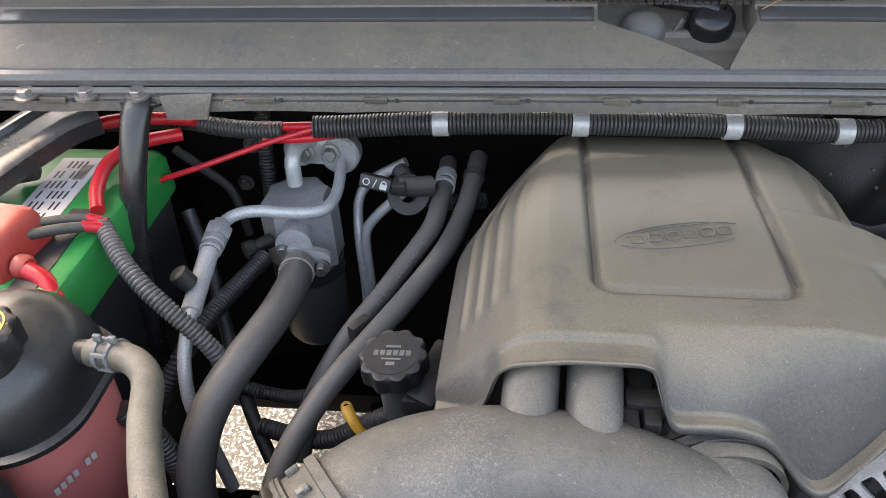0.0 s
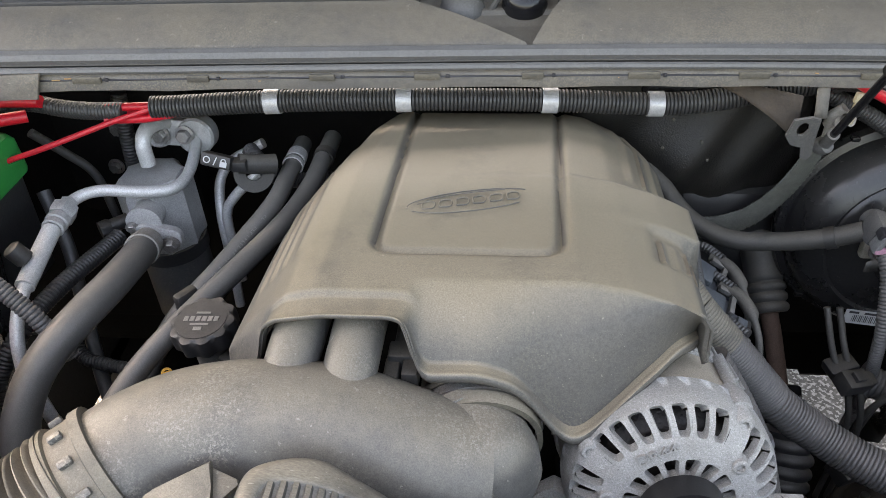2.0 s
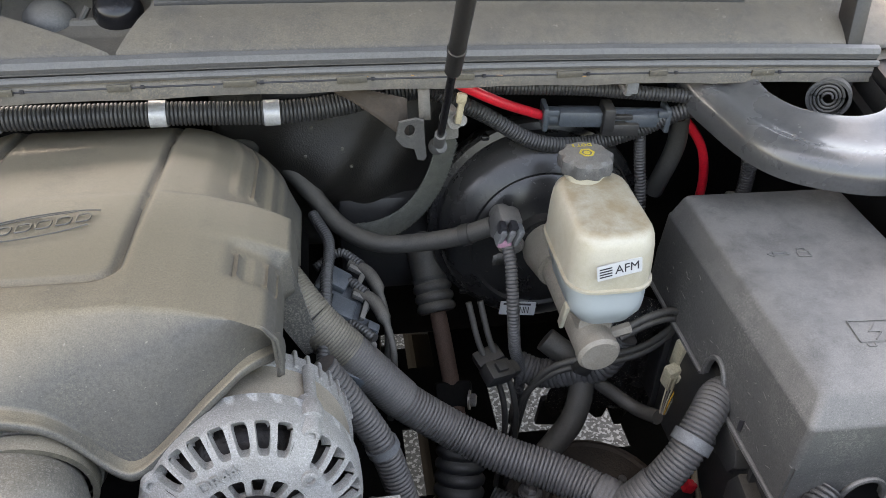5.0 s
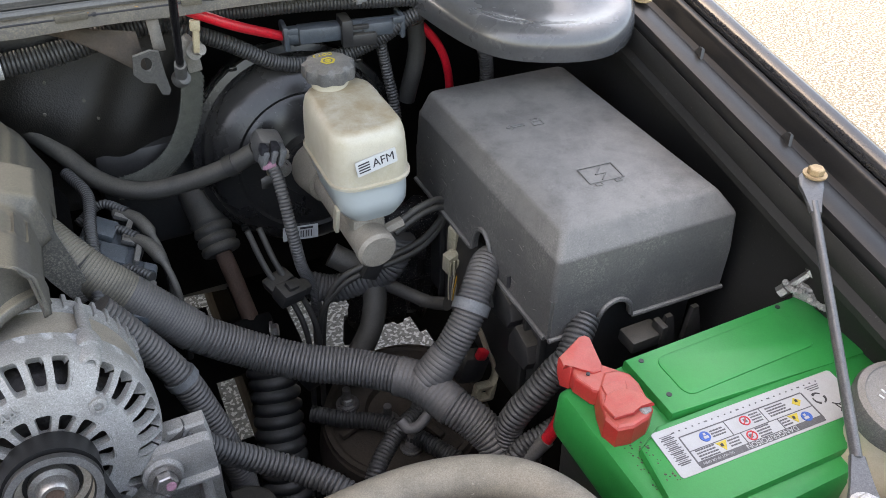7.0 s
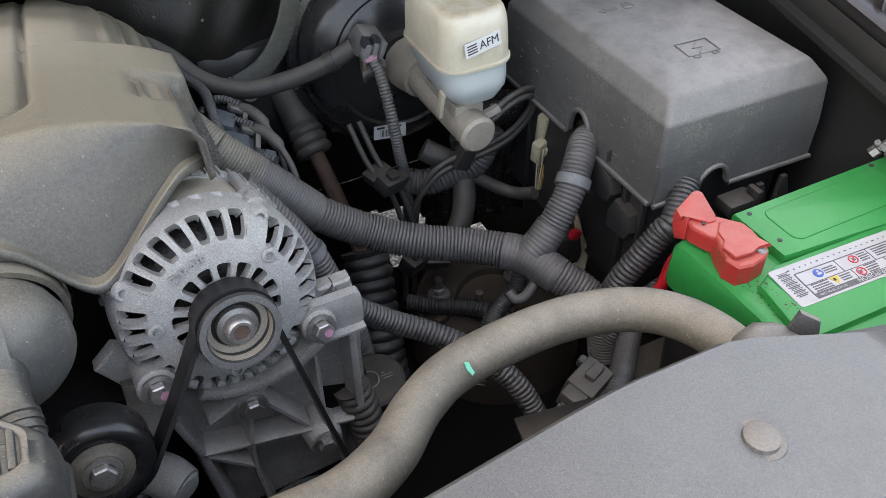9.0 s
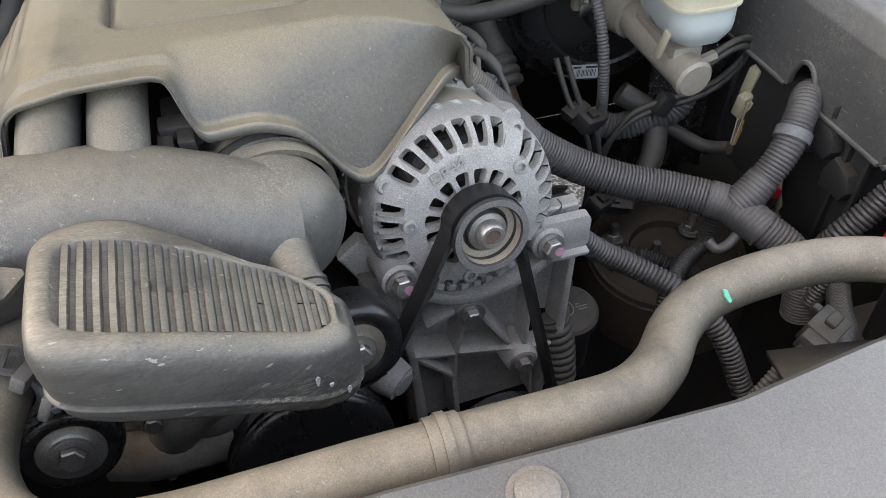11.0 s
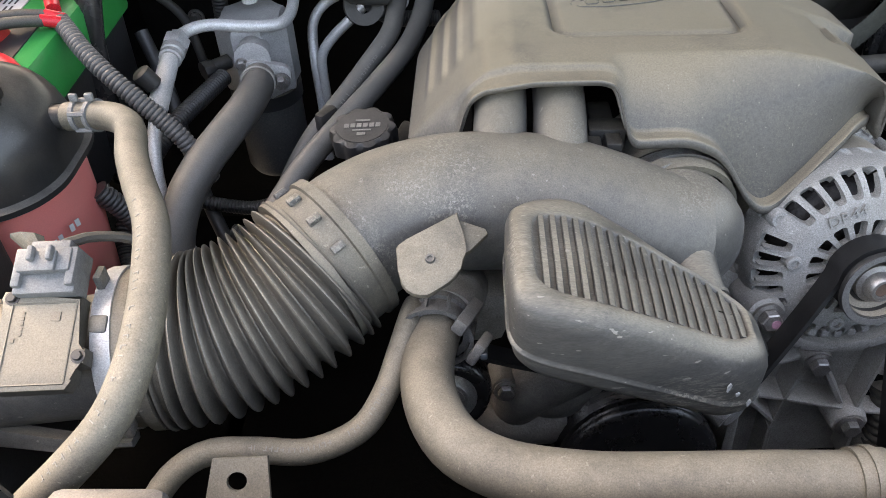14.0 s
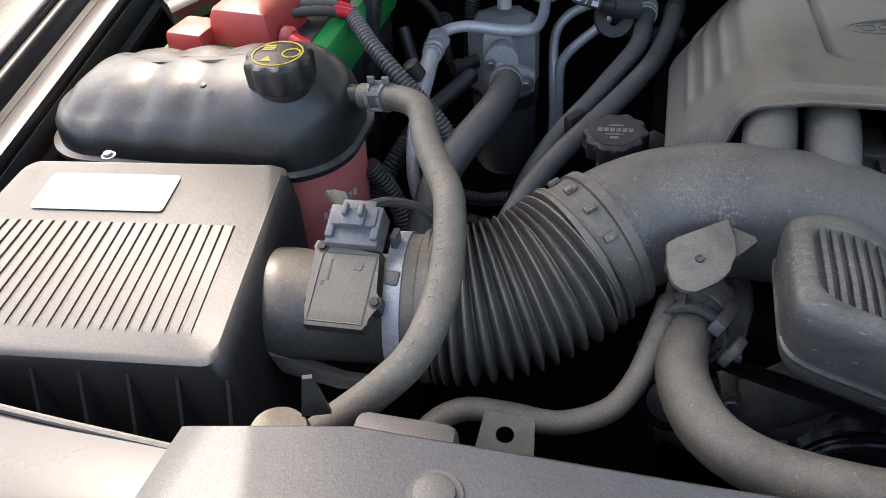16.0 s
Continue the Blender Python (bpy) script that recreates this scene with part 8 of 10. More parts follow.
add_lathe(bm, [(0.0, 0.010), (0.007, 0.008), (0.0095, 0.002), (0.0095, -0.006), (0.006, -0.010), (0.0, -0.011)], SA - (SB - SA) * 0.06, (0.3, -0.8, 0.4), 18)
part("ball_joint", bm, M_GREY, stt)

# Rear bracket with its slot, braided strap and insulation.
fbr = thing("firewall_bracket", (0.405, 0.36, 1.10), "dusty grey steel bracket with a slot at the firewall", "bracket")


def tab_at(u, v):
    """The bracket's face: u across, v up; it leans back towards the cowl."""
    return Vector((u, 0.338 + 0.30 * (1.18 - v), v))


bm = bmesh.new()
hole = [(0.4055 + 0.0058 * math.cos(a), 1.1815 + 0.0085 * math.sin(a) * (1.15 if math.sin(a) > 0 else 1)) for a in [2 * math.pi * k / 16 for k in range(16)]]
outer = [(0.420, 1.195), (0.411, 1.198), (0.394, 1.194), (0.391, 1.172), (0.399, 1.160), (0.411, 1.156), (0.415, 1.140), (0.422, 1.138), (0.425, 1.144), (0.422, 1.168)]
ov = [bm.verts.new(tab_at(*q)) for q in outer]
hv = [bm.verts.new(tab_at(*q)) for q in hole]
ed = [bm.edges.new((ov[k], ov[(k + 1) % len(ov)])) for k in range(len(ov))] + [bm.edges.new((hv[k], hv[(k + 1) % 16])) for k in range(16)]
bmesh.ops.triangle_fill(bm, edges=ed, use_beauty=True)
thick(part("plate", bm, M_GREY, fbr), 0.003, 0, True)
# A dusty sheet hangs from the cowl and turns down to the slotted tab.
bm = bmesh.new()
add_grid(bm, [[Vector((0.318 + 0.086 * u + 0.003 * v, 0.402 - 0.050 * u - 0.014 * math.sin(math.pi * u) * v, 1.212 - (0.008 + 0.046 * u * u) * v)) for u in [k / 8 for k in range(9)]] for v in [j / 4 for j in range(5)]])
thick(part("hanging_sheet", bm, M_TOWER, fbr, "dusty bent sheet-metal edge"), 0.002)
bm = bmesh.new()
add_grid(bm, [[Vector((0.416 + 0.012 * i, 0.352 - 0.004 * k, 1.222 - 0.010 * k)) for i in range(2)] for k in range(4)])
thick(part("arm", bm, M_COWL, fbr, "dusty bent sheet-metal arm"), 0.003)
strap = thing("ground_strap", (0.42, 0.42, 1.02), "flat grey braided ground strap with a crimped end", "ground strap")
STR = [(0.458, 0.402, 1.140), (0.455, 0.412, 1.112), (0.450, 0.422, 1.080), (0.440, 0.430, 1.048), (0.424, 0.436, 1.018), (0.402, 0.438, 0.996), (0.372, 0.440, 0.982), (0.34, 0.445, 0.975)]
path, total = spline(STR, 0.0022)
STRANDS = 18
for j in range(STRANDS):
    bm = bmesh.new()
    line = []
    for k, p in enumerate(path):
        w = (path[min(k + 1, len(path) - 1)] - path[max(k - 1, 0)]).normalized()
        side = w.cross(Vector((0.25, -0.9, 0.35))).normalized()
        out = side.cross(w)
        u = (k * 0.0022 / 0.030 + j / STRANDS) % 1.0
        tri_ = 4 * abs(u - 0.5) - 1
        half = 0.0125 * smooth01(-0.02, 0.10, k / len(path)) + 0.002
        line.append(p + side * (half * tri_) + out * (0.0013 * (1 if u < 0.5 else -1) * (1 - tri_ ** 4)))
    rings = []
    for k, p in enumerate(line):
        w = (line[min(k + 1, len(line) - 1)] - line[max(k - 1, 0)]).normalized()
        a = w.cross(Vector((0.25, -0.9, 0.35))).normalized()
        b = a.cross(w)
        rings.append([p + a * 0.0012, p - b * 0.0007, p - a * 0.0012, p + b * 0.0007])
    add_loft(bm, rings)
    part("strand", bm, M_BRAID, strap)
bm = bmesh.new()
add_box(bm, (0.459, 0.396, 1.152), (0.016, 0.006, 0.036), 0.002, Euler((0.3, -0.1, 0)).to_matrix())
add_lathe(bm, [(0.012, 0), (0.012, 0.004), (0.006, 0.005), (0.006, 0.016), (0.0, 0.016)], (0.460, 0.386, 1.168), (0.5, -0.8, 0.2), 16)
add_tube(bm, [(0.450, 0.388, 1.160), (0.448, 0.378, 1.176), (0.456, 0.372, 1.188)], 0.0055, 10, 0.006)
part("lug", bm, M_DIRTCAST, strap, "crimped steel lug")
bm = bmesh.new()
add_box(bm, (0.463, 0.364, 1.188), (0.007, 0.006, 0.030), 0.0015, Euler((0, 0.15, 0)).to_matrix())
add_box(bm, (0.464, 0.362, 1.204), (0.011, 0.007, 0.012), 0.002, Euler((0, 0.15, 0)).to_matrix())
solo("wire_tie", bm, M_TAN, "yellowed plastic tie at the cable end", "tie")


def felt_at(x, z):
    """The insulation's face: a soft hump with dents."""
    d = math.exp(-((x - 0.34) / 0.10) ** 2 - ((z - 1.08) / 0.10) ** 2)
    dent = 0.010 * math.sin(31 * x + 17 * z) * math.cos(23 * z - 9 * x) + 0.004 * math.sin(80 * x - 55 * z)
    return (x, 0.500 - 0.055 * d + dent, z)


shield = thing("insulation_pad", (0.33, 0.5, 0.95), "dark dented sound-deadening felt on the firewall", "insulation")
bm = bmesh.new()
add_grid(bm, [[felt_at(0.18 + 0.012 * i, 0.93 + 0.012 * k) for i in range(25)] for k in range(24)])
thick(part("pad", bm, M_FELT, shield), 0.01, 1)
bm = bmesh.new()
add_grid(bm, [[(0.25 + 0.012 * i, 0.415 + 0.004 * math.sin(i * 0.9) + 0.002 * k, 1.170 + 0.012 * k) for i in range(13)] for k in range(4)])
thick(part("upper_flap", bm, M_FELT, shield), 0.006)
for x, z in ((0.30, 1.125), (0.335, 1.10), (0.345, 1.075), (0.29, 1.09)):
    p = Vector(felt_at(x, z))
    bm = bmesh.new()
    add_lathe(bm, [(0.0022, -0.004), (0.002, 0.0025), (0.0, 0.003)], p, (0, -1, 0.2), 8)
    part("fleck", bm, M_DUSTRUB, shield)
bolt((0.383, 0.442, 0.965), (0, -1, 0.2), 0.008, 0.008, M_STEEL)
bm = bmesh.new()
add_box(bm, (0.40, 0.49, 0.94), (0.16, 0.06, 0.16), 0.02)
solo("pedal_plate", bm, M_SATIN, "satin black reinforcement plate on the firewall", "plate")

# Coil packs and leads under the cover's edge.
for k, (x, y, z) in enumerate(((0.315, 0.290, 1.012), (0.318, 0.245, 1.008), (0.322, 0.180, 1.0))):
    cp = thing("coil_pack", (x, y, z - 0.04), "dark blue-grey ignition coil with its plug and lead", "ignition coil", "ignition coils")
    tilt = Euler((0.1, 0.45, -0.35 + 0.1 * k)).to_matrix()
    bm = bmesh.new()
    add_box(bm, (x, y, z), (0.046, 0.040, 0.030), 0.005, tilt)
    add_box(bm, Vector((x, y, z)) + tilt @ Vector((-0.004, 0.0, 0.018)), (0.028, 0.026, 0.012), 0.003, tilt)
    part("body", bm, M_PLUG, cp)
    bm = bmesh.new()
    add_box(bm, Vector((x, y, z)) + tilt @ Vector((0.030, -0.006, 0.006)), (0.026, 0.022, 0.020), 0.003, tilt)
    add_box(bm, Vector((x, y, z)) + tilt @ Vector((0.034, -0.006, 0.018)), (0.012, 0.010, 0.006), 0.001, tilt)
    part("plug", bm, M_PLUG, cp)
    bm = bmesh.new()
    add_box(bm, Vector((x, y, z)) + tilt @ Vector((0.020, 0.012, 0.018)), (0.006, 0.030, 0.007), 0.001, tilt)
    add_box(bm, Vector((x, y, z)) + tilt @ Vector((0.012, 0.026, 0.018)), (0.020, 0.006, 0.006), 0.001, tilt)
    part("lock", bm, M_GREY, cp, "grey lock clip")
    q = Vector((x, y, z))
    if k < 2:
        bm = bmesh.new()
        add_tube(bm, [q + Vector((0.02, 0.03, 0.012)), q + Vector((0.040, 0.012, 0.010)), q + Vector((0.052, -0.015, -0.006)), q + Vector((0.056, -0.035, -0.04)), q + Vector((0.05, -0.04, -0.12))], lambda t: 0.0075 if t < 0.3 else 0.0040, 12, 0.006)
        part("lead", bm, M_RUBBER, cp)
    bm = bmesh.new()
    add_tube(bm, [q + Vector((-0.02, 0.03, 0.01)), q + Vector((0.008, 0.045, 0.018)), q + Vector((0.032, 0.022, 0.016))], 0.0055, 10, rib=(0.0042, 0.0012))
    part("sheath", bm, M_LOOMB, cp)
hose("coil_loom", [(0.295, 0.40, 1.04), (0.312, 0.34, 1.042), (0.308, 0.27, 1.045), (0.305, 0.20, 1.04), (0.300, 0.15, 1.03)], 0.0068, M_LOOMB, "black corrugated coil loom", "wiring loom", 12, (0.0046, 0.0015))

# ---- passenger side ----
tank = thing("coolant_tank", (-0.55, 0.03, 0.98), "coolant tank with a black dome over translucent red fluid", "coolant tank")


def tank_ring(grow, z, hump=0.0, shift=0.0):
    pts = []
    for a, b in dense(rounded(0.298 + 2 * grow, 0.144 + 2 * grow, max(0.008, min(0.062, 0.062 + grow)), 10), 120):
        wob = hump * sum(math.exp(-((a - c) / 0.013) ** 2) for c in (-0.088, -0.035, 0.018))
        pts.append(Vector((-0.567 + a, 0.026 + b * (1 - 0.07 * wob), z - 0.004 * wob * (1 if z > 1.16 else 0) - 0.10 * max(0, 0.09 - a) * hump)))
    return pts


bm = bmesh.new()
add_loft(bm, [tank_ring(-0.020, 0.96), tank_ring(-0.010, 0.975), tank_ring(-0.002, 1.06), tank_ring(0.0, 1.128)])
part("lower_shell", bm, M_COOL, tank, "translucent red lower half")
bm = bmesh.new()
add_loft(bm, [tank_ring(0.006, 1.124), tank_ring(0.009, 1.127), tank_ring(0.009, 1.132), tank_ring(0.004, 1.134), tank_ring(0.003, 1.152), tank_ring(-0.002, 1.172, 0.45), tank_ring(-0.007, 1.182, 0.8), tank_ring(-0.014, 1.191, 1.0), tank_ring(-0.022, 1.198, 1.0), tank_ring(-0.032, 1.204, 1.0), tank_ring(-0.046, 1.208, 0.9), tank_ring(-0.058, 1.2095, 0.9), tank_ring(-0.068, 1.210, 0.9)])
dome = part("dome", bm, M_DOME, tank, "scuffed black dome")
CC = Vector((-0.466, -0.002, 1.196))
bm = bmesh.new()
add_lathe(bm, [(0.024, -0.01), (0.026, 0.004), (0.0, 0.004)], CC, (0, 0, 1), 30)
part("neck", bm, M_SATIN, tank)
bm = bmesh.new()
add_lathe(bm, [(0.026, 0.003), (0.0290, 0.006), (0.0295, 0.024), (0.0282, 0.028), (0.025, 0.030), (0.0, 0.030)], CC, (0, 0, 1), 80, wave=lambda a, r, h: r + (0.0016 * math.cos(10 * a) if r > 0.0275 else 0))
cap = part("cap", bm, M_CAP, tank, "fluted black pressure cap")
bm = bmesh.new()
add_lathe(bm, [(0.0212, 0.0302), (0.0212, 0.0307), (0.0226, 0.0307), (0.0226, 0.0302)], CC, (0, 0, 1), 40)
add_lathe(bm, [(0.007, 0.0302), (0.007, 0.0307), (0.0085, 0.0307), (0.0085, 0.0302)], CC + Vector((0.012, 0.002, 0)), (0, 0, 1), 20)
add_prism(bm, [(-0.005, -0.006), (0.005, -0.006), (0, 0.004)], CC + Vector((-0.006, -0.009, 0.0302)), (1, 0.1, 0), (-0.1, 1, 0), 0.0005)
for k in range(3):
    add_prism(bm, [(-0.006, 0.002 + 0.0035 * k), (0.005, 0.002 + 0.0035 * k), (0.005, 0.0042 + 0.0035 * k), (-0.006, 0.0042 + 0.0035 * k)], CC + Vector((-0.010, 0.003, 0.0302)), (1, 0.1, 0), (-0.1, 1, 0), 0.0005)
part("print", bm, M_PRINT, cap, "yellow printed warning symbols")
bm = bmesh.new()
add_lathe(bm, [(0.0, 0.0), (0.003, 0.0), (0.003, 0.002), (0.0, 0.003)], (-0.535, -0.02, 1.2), (0, -0.3, 1), 10)
part("vent", bm, M_SATIN, tank)
bm = bmesh.new()
add_tube(bm, [(-0.45, 0.036, 1.166), (-0.395, 0.036, 1.168)], 0.0105, 16, 0.01)
part("nozzle", bm, M_SATIN, tank)
bars(tank, (-0.424, -0.022, 1.085), (0.55, 0.83, 0.0), (0.0, 0.0, 1), [(0.006 * k, 0.004 * k * 0.4, 0.004, 0.007) for k in range(-3, 4) if k != 1], M_WHITE, "print")
bolt((-0.668, -0.062, 1.125), (0, 0, 1), 0.005, 0.005, M_STEEL)

COOL = [(-0.41, 0.035, 1.168), (-0.385, 0.030, 1.172), (-0.360, 0.016, 1.178), (-0.341, -0.006, 1.182), (-0.327, -0.044, 1.184), (-0.309, -0.082, 1.186), (-0.289, -0.121, 1.188), (-0.279, -0.154, 1.186), (-0.272, -0.194, 1.180), (-0.272, -0.228, 1.170), (-0.281, -0.254, 1.156), (-0.303, -0.270, 1.136), (-0.334, -0.280, 1.108), (-0.37, -0.292, 1.075)]
ch = hose("coolant_hose", COOL, 0.0118, M_DUSTRUB, "dusty grey rubber coolant hose over the intake bellows", seg=18)
hose_print(ch, COOL, 0.0119, 0.42, 0.85, 34, M_MARK, (-0.3, -0.5, 0.8), 4)
for at in (0.030, 0.062):
    ring_on(ch, "spring_clamp", COOL, at, 0.004, 0.0136, M_MAF, "grey spring clamp", 0.007)
cage, _ = spline(COOL, 0.004)
for k in range(5):
    p, q = cage[int(0.030 * len(cage))], cage[int(0.062 * len(cage))]
    out = basis((q - p).normalized()) @ Vector((math.cos(1.257 * k), math.sin(1.257 * k), 0))
    bm = bmesh.new()
    add_tube(bm, [p + out * 0.0126, q + out * 0.0126], 0.0022, 6, 0.01)
    part("clamp_strip", bm, M_MAF, ch)

# Battery with its red cover.
bat2 = battery_case("battery", "green-topped car battery beside the coolant tank", -0.665, -0.478, 0.095, 0.362, 1.166)
B2 = Vector((-0.562, 0.268, 1.1662))
bm = bmesh.new()
add_prism(bm, rounded(0.050, 0.13, 0.002), B2, (0.98, 0.02, 0), (-0.02, 1, 0), 0.0012)
lab = part("label", bm, M_WHITE, bat2, "printed white label")
bars(lab, B2 + Vector((0, 0, 0.0011)), (0.02, -1, 0), (0.98, 0.02, 0), [(-0.05 + 0.02 * k, -0.016 + 0.006 * j, 0.014, 0.0018) for k in range(6) for j in range(6) if (k * 3 + j) % 5], M_INK)
bars(lab, B2 + Vector((0, 0, 0.0011)), (0.02, -1, 0), (0.98, 0.02, 0), [(-0.035, 0.012, 0.03, 0.012)], M_DIRTCAST)
L3 = Vector((-0.515, 0.17, 1.1662))
bm = bmesh.new()
add_prism(bm, rounded(0.026, 0.13, 0.002), L3, (0.98, 0.02, 0), (-0.02, 1, 0), 0.0012)
part("label", bm, M_INK, bat2, "dark printed label")
rc2 = thing("terminal_cover", (-0.58, 0.15, 1.17), "large sun-faded red plastic cover over the battery terminal", "terminal cover")
bm = bmesh.new()
add_box(bm, (-0.568, 0.158, 1.180), (0.085, 0.085, 0.050), 0.010, Euler((0.0, 0, -0.12)).to_matrix(), taper=(0.82, 0.85))
add_box(bm, (-0.628, 0.128, 1.168), (0.05, 0.05, 0.034), 0.006, Euler((0.0, 0, -0.12)).to_matrix(), taper=(0.9, 0.9))
part("body", bm, M_RED, rc2)
bm = bmesh.new()
add_lathe(bm, [(0.012, 0), (0.012, 0.008), (0.009, 0.012), (0.0, 0.012)], (-0.528, 0.135, 1.172), (1, -0.2, 0.0), 16)
part("boot", bm, M_RED, rc2)
hose("battery_cable", [(-0.522, 0.132, 1.172), (-0.497, 0.122, 1.165), (-0.478, 0.10, 1.145), (-0.468, 0.08, 1.11)], 0.0085, M_REDWIRE, "thick red battery cable beside the coolant tank", "cable", 12)
hose("battery_cable", [(-0.60, 0.30, 1.19), (-0.575, 0.335, 1.197), (-0.53, 0.365, 1.198), (-0.48, 0.375, 1.196), (-0.44, 0.372, 1.197)], 0.0075, M_REDWIRE, "red battery cable running to the cowl", "cable", 12)
hose("battery_cable", [(-0.455, 0.36, 1.185), (-0.49, 0.335, 1.188), (-0.512, 0.30, 1.185), (-0.51, 0.26, 1.178), (-0.495, 0.225, 1.172)], 0.0075, M_REDWIRE, "red battery cable curving over the battery", "cable", 12)
bm = bmesh.new()
add_box(bm, (-0.602, 0.282, 1.182), (0.03, 0.022, 0.022), 0.005, Euler((0, 0, 0.4)).to_matrix())
solo("cable_boot", bm, M_BLACK, "black rubber boot on the battery cable", "cable boot")
for k in range(2):
    hose("battery_cable", [(-0.535, 0.182 - 0.018 * k, 1.185), (-0.512, 0.195 - 0.016 * k, 1.182), (-0.492, 0.205 - 0.012 * k, 1.176)], 0.0055, M_RUBBER, "black sheathed cable lead from the terminal cover", "cable", 10)
    hose("battery_cable", [(-0.494, 0.205 - 0.012 * k, 1.177), (-0.476, 0.205 - 0.008 * k, 1.172)], 0.0058, M_REDWIRE, "short red cable end at the loom", "cable", 10)
LL = [(-0.482, 0.206, 1.170), (-0.468, 0.19, 1.165), (-0.448, 0.168, 1.155), (-0.424, 0.150, 1.140), (-0.400, 0.140, 1.120), (-0.380, 0.135, 1.100), (-0.360, 0.130, 1.075), (-0.345, 0.13, 1.03)]
hose("battery_loom", LL, 0.0095, M_LOOM, "grey-black corrugated loom curving down from the battery", "wiring loom", 14, (0.0046, 0.0015))
# Cowl cables on the passenger side.
for k, (dy, dz) in enumerate(((0, 0), (0.006, -0.009), (-0.004, -0.013))):
    hose("power_cable", [(-0.265, 0.362 + dy, 1.197 + dz * 0.4), (-0.31, 0.362 + dy, 1.196 + dz), (-0.36, 0.364 + dy, 1.193 + dz)], 0.005, M_REDWIRE, "red power cable leaving the cowl loom", "cable", 10)
hose("cowl_loom", [(-0.335, 0.362, 1.190), (-0.38, 0.368, 1.187), (-0.42, 0.378, 1.185), (-0.46, 0.385, 1.188), (-0.50, 0.388, 1.186), (-0.56, 0.39, 1.18)], 0.0105, M_LOOMB, "black corrugated loom over the battery", "wiring loom", 12, (0.0046, 0.0015))
hose("thin_red_cable", [(-0.30, 0.356, 1.196), (-0.345, 0.352, 1.183), (-0.39, 0.347, 1.168), (-0.44, 0.337, 1.153), (-0.484, 0.327, 1.141), (-0.51, 0.31, 1.13)], 0.0035, M_REDWIRE, "thin red cable slung across the accumulator", "cable", 8)

# Cowl-to-fender braces.
pb = thing("cowl_brace", (-0.478, 0.29, 1.1), "satin black tubular brace dropping from the cowl", "brace")
bm = bmesh.new()
add_tube(bm, [(-0.462, 0.318, 1.252), (-0.464, 0.298, 1.245), (-0.470, 0.274, 1.20), (-0.482, 0.25, 1.12), (-0.484, 0.235, 1.05), (-0.488, 0.225, 0.96)], 0.016, 14, 0.01, flat=(1.0, 0.75))
part("strut", bm, M_BRACEB, pb)
bm = bmesh.new()
add_prism(bm, rounded(0.05, 0.05, 0.014), (-0.462, 0.325, 1.2505), (1, 0.05, 0), (0, 1, 0.1), 0.004, 0.001)
part("foot", bm, M_BRACEB, pb)
pa = thing("cowl_brace", (-0.62, 0.32, 1.22), "satin black stamped brace from cowl to fender", "brace")
ARM2 = [Vector((-0.545, 0.350, 1.232)), Vector((-0.575, 0.325, 1.228)), Vector((-0.61, 0.285, 1.216)), Vector((-0.65, 0.235, 1.200)), Vector((-0.70, 0.19, 1.186))]
bm = bmesh.new()
path, _ = spline(ARM2, 0.008)
secs = []
for k, p in enumerate(path):
    w = (path[min(k + 1, len(path) - 1)] - path[max(k - 1, 0)]).normalized()
    s = w.cross(Vector((0, 0, 1))).normalized()
    secs.append([p + s * (0.045 * a) + Vector((0, 0, h)) for a, h in ((-1, -0.022), (-1, -0.004), (-0.86, 0.001), (-0.55, 0.002), (-0.45, -0.003), (0.45, -0.003), (0.55, 0.002), (0.86, 0.001), (1, -0.004), (1, -0.022), (0.9, -0.024), (-0.9, -0.024))])
add_loft(bm, secs)
part("arm", bm, M_BRACEB, pa)
for x in (-0.461, -0.515, -0.579):
    bolt(cowl_at(x, -0.004, 0.001), (0, -0.15, 1), 0.009, 0.009, M_STEEL, label="dull zinc hex bolt on the cowl flange")

# ---- air conditioning ----
acc = thing("ac_accumulator", (-0.345, 0.395, 0.86), "silver-grey aluminium accumulator canister with fittings", "accumulator")
AC0 = Vector((-0.347, 0.395, 0.86))
bm = bmesh.new()
def head_ring(r, h, flat=1.0):
    """An octagon with blunt corners."""
    pts = []
    for k in range(8):
        for d in (-13, 0, 13):
            a = radians(45 * k + 22.5 + d)
            q = r / math.cos(radians(22.5 - abs(d) * 0.0)) * (0.962 if d == 0 else 0.958) * math.cos(radians(0)) if d == 0 else r * 0.9239 / math.cos(radians(22.5 - 13))
            pts.append(AC0 + Vector((q * math.cos(a), q * math.sin(a), h)))
    return pts


add_loft(bm, [head_ring(0.0445, 0.128), head_ring(0.0465, 0.132), head_ring(0.0465, 0.212), head_ring(0.0450, 0.217), head_ring(0.0380, 0.2255), head_ring(0.030, 0.227)])
part("head", bm, M_ACHEAD, acc, "bright machined octagonal head")
bm = bmesh.new()
add_lathe(bm, [(0.0, 0.0), (0.038, 0.002), (0.0435, 0.012), (0.0435, 0.128)], AC0, (0, 0, 1), 36)
part("canister", bm, M_GREY, acc, "dull grey lower canister")
bm = bmesh.new()
add_lathe(bm, [(0.0435, 0.108), (0.0465, 0.109), (0.0465, 0.128), (0.0435, 0.129)], AC0, (0, 0, 1), 36)
part("band", bm, M_BLACK, acc, "black bracket band")
bm = bmesh.new()
add_lathe(bm, [(0.019, 0.0), (0.019, 0.026), (0.0215, 0.028), (0.0215, 0.034), (0.0, 0.036)], AC0 + Vector((0.006, -0.036, 0.196)), (0.12, -0.95, 0.05), 24)
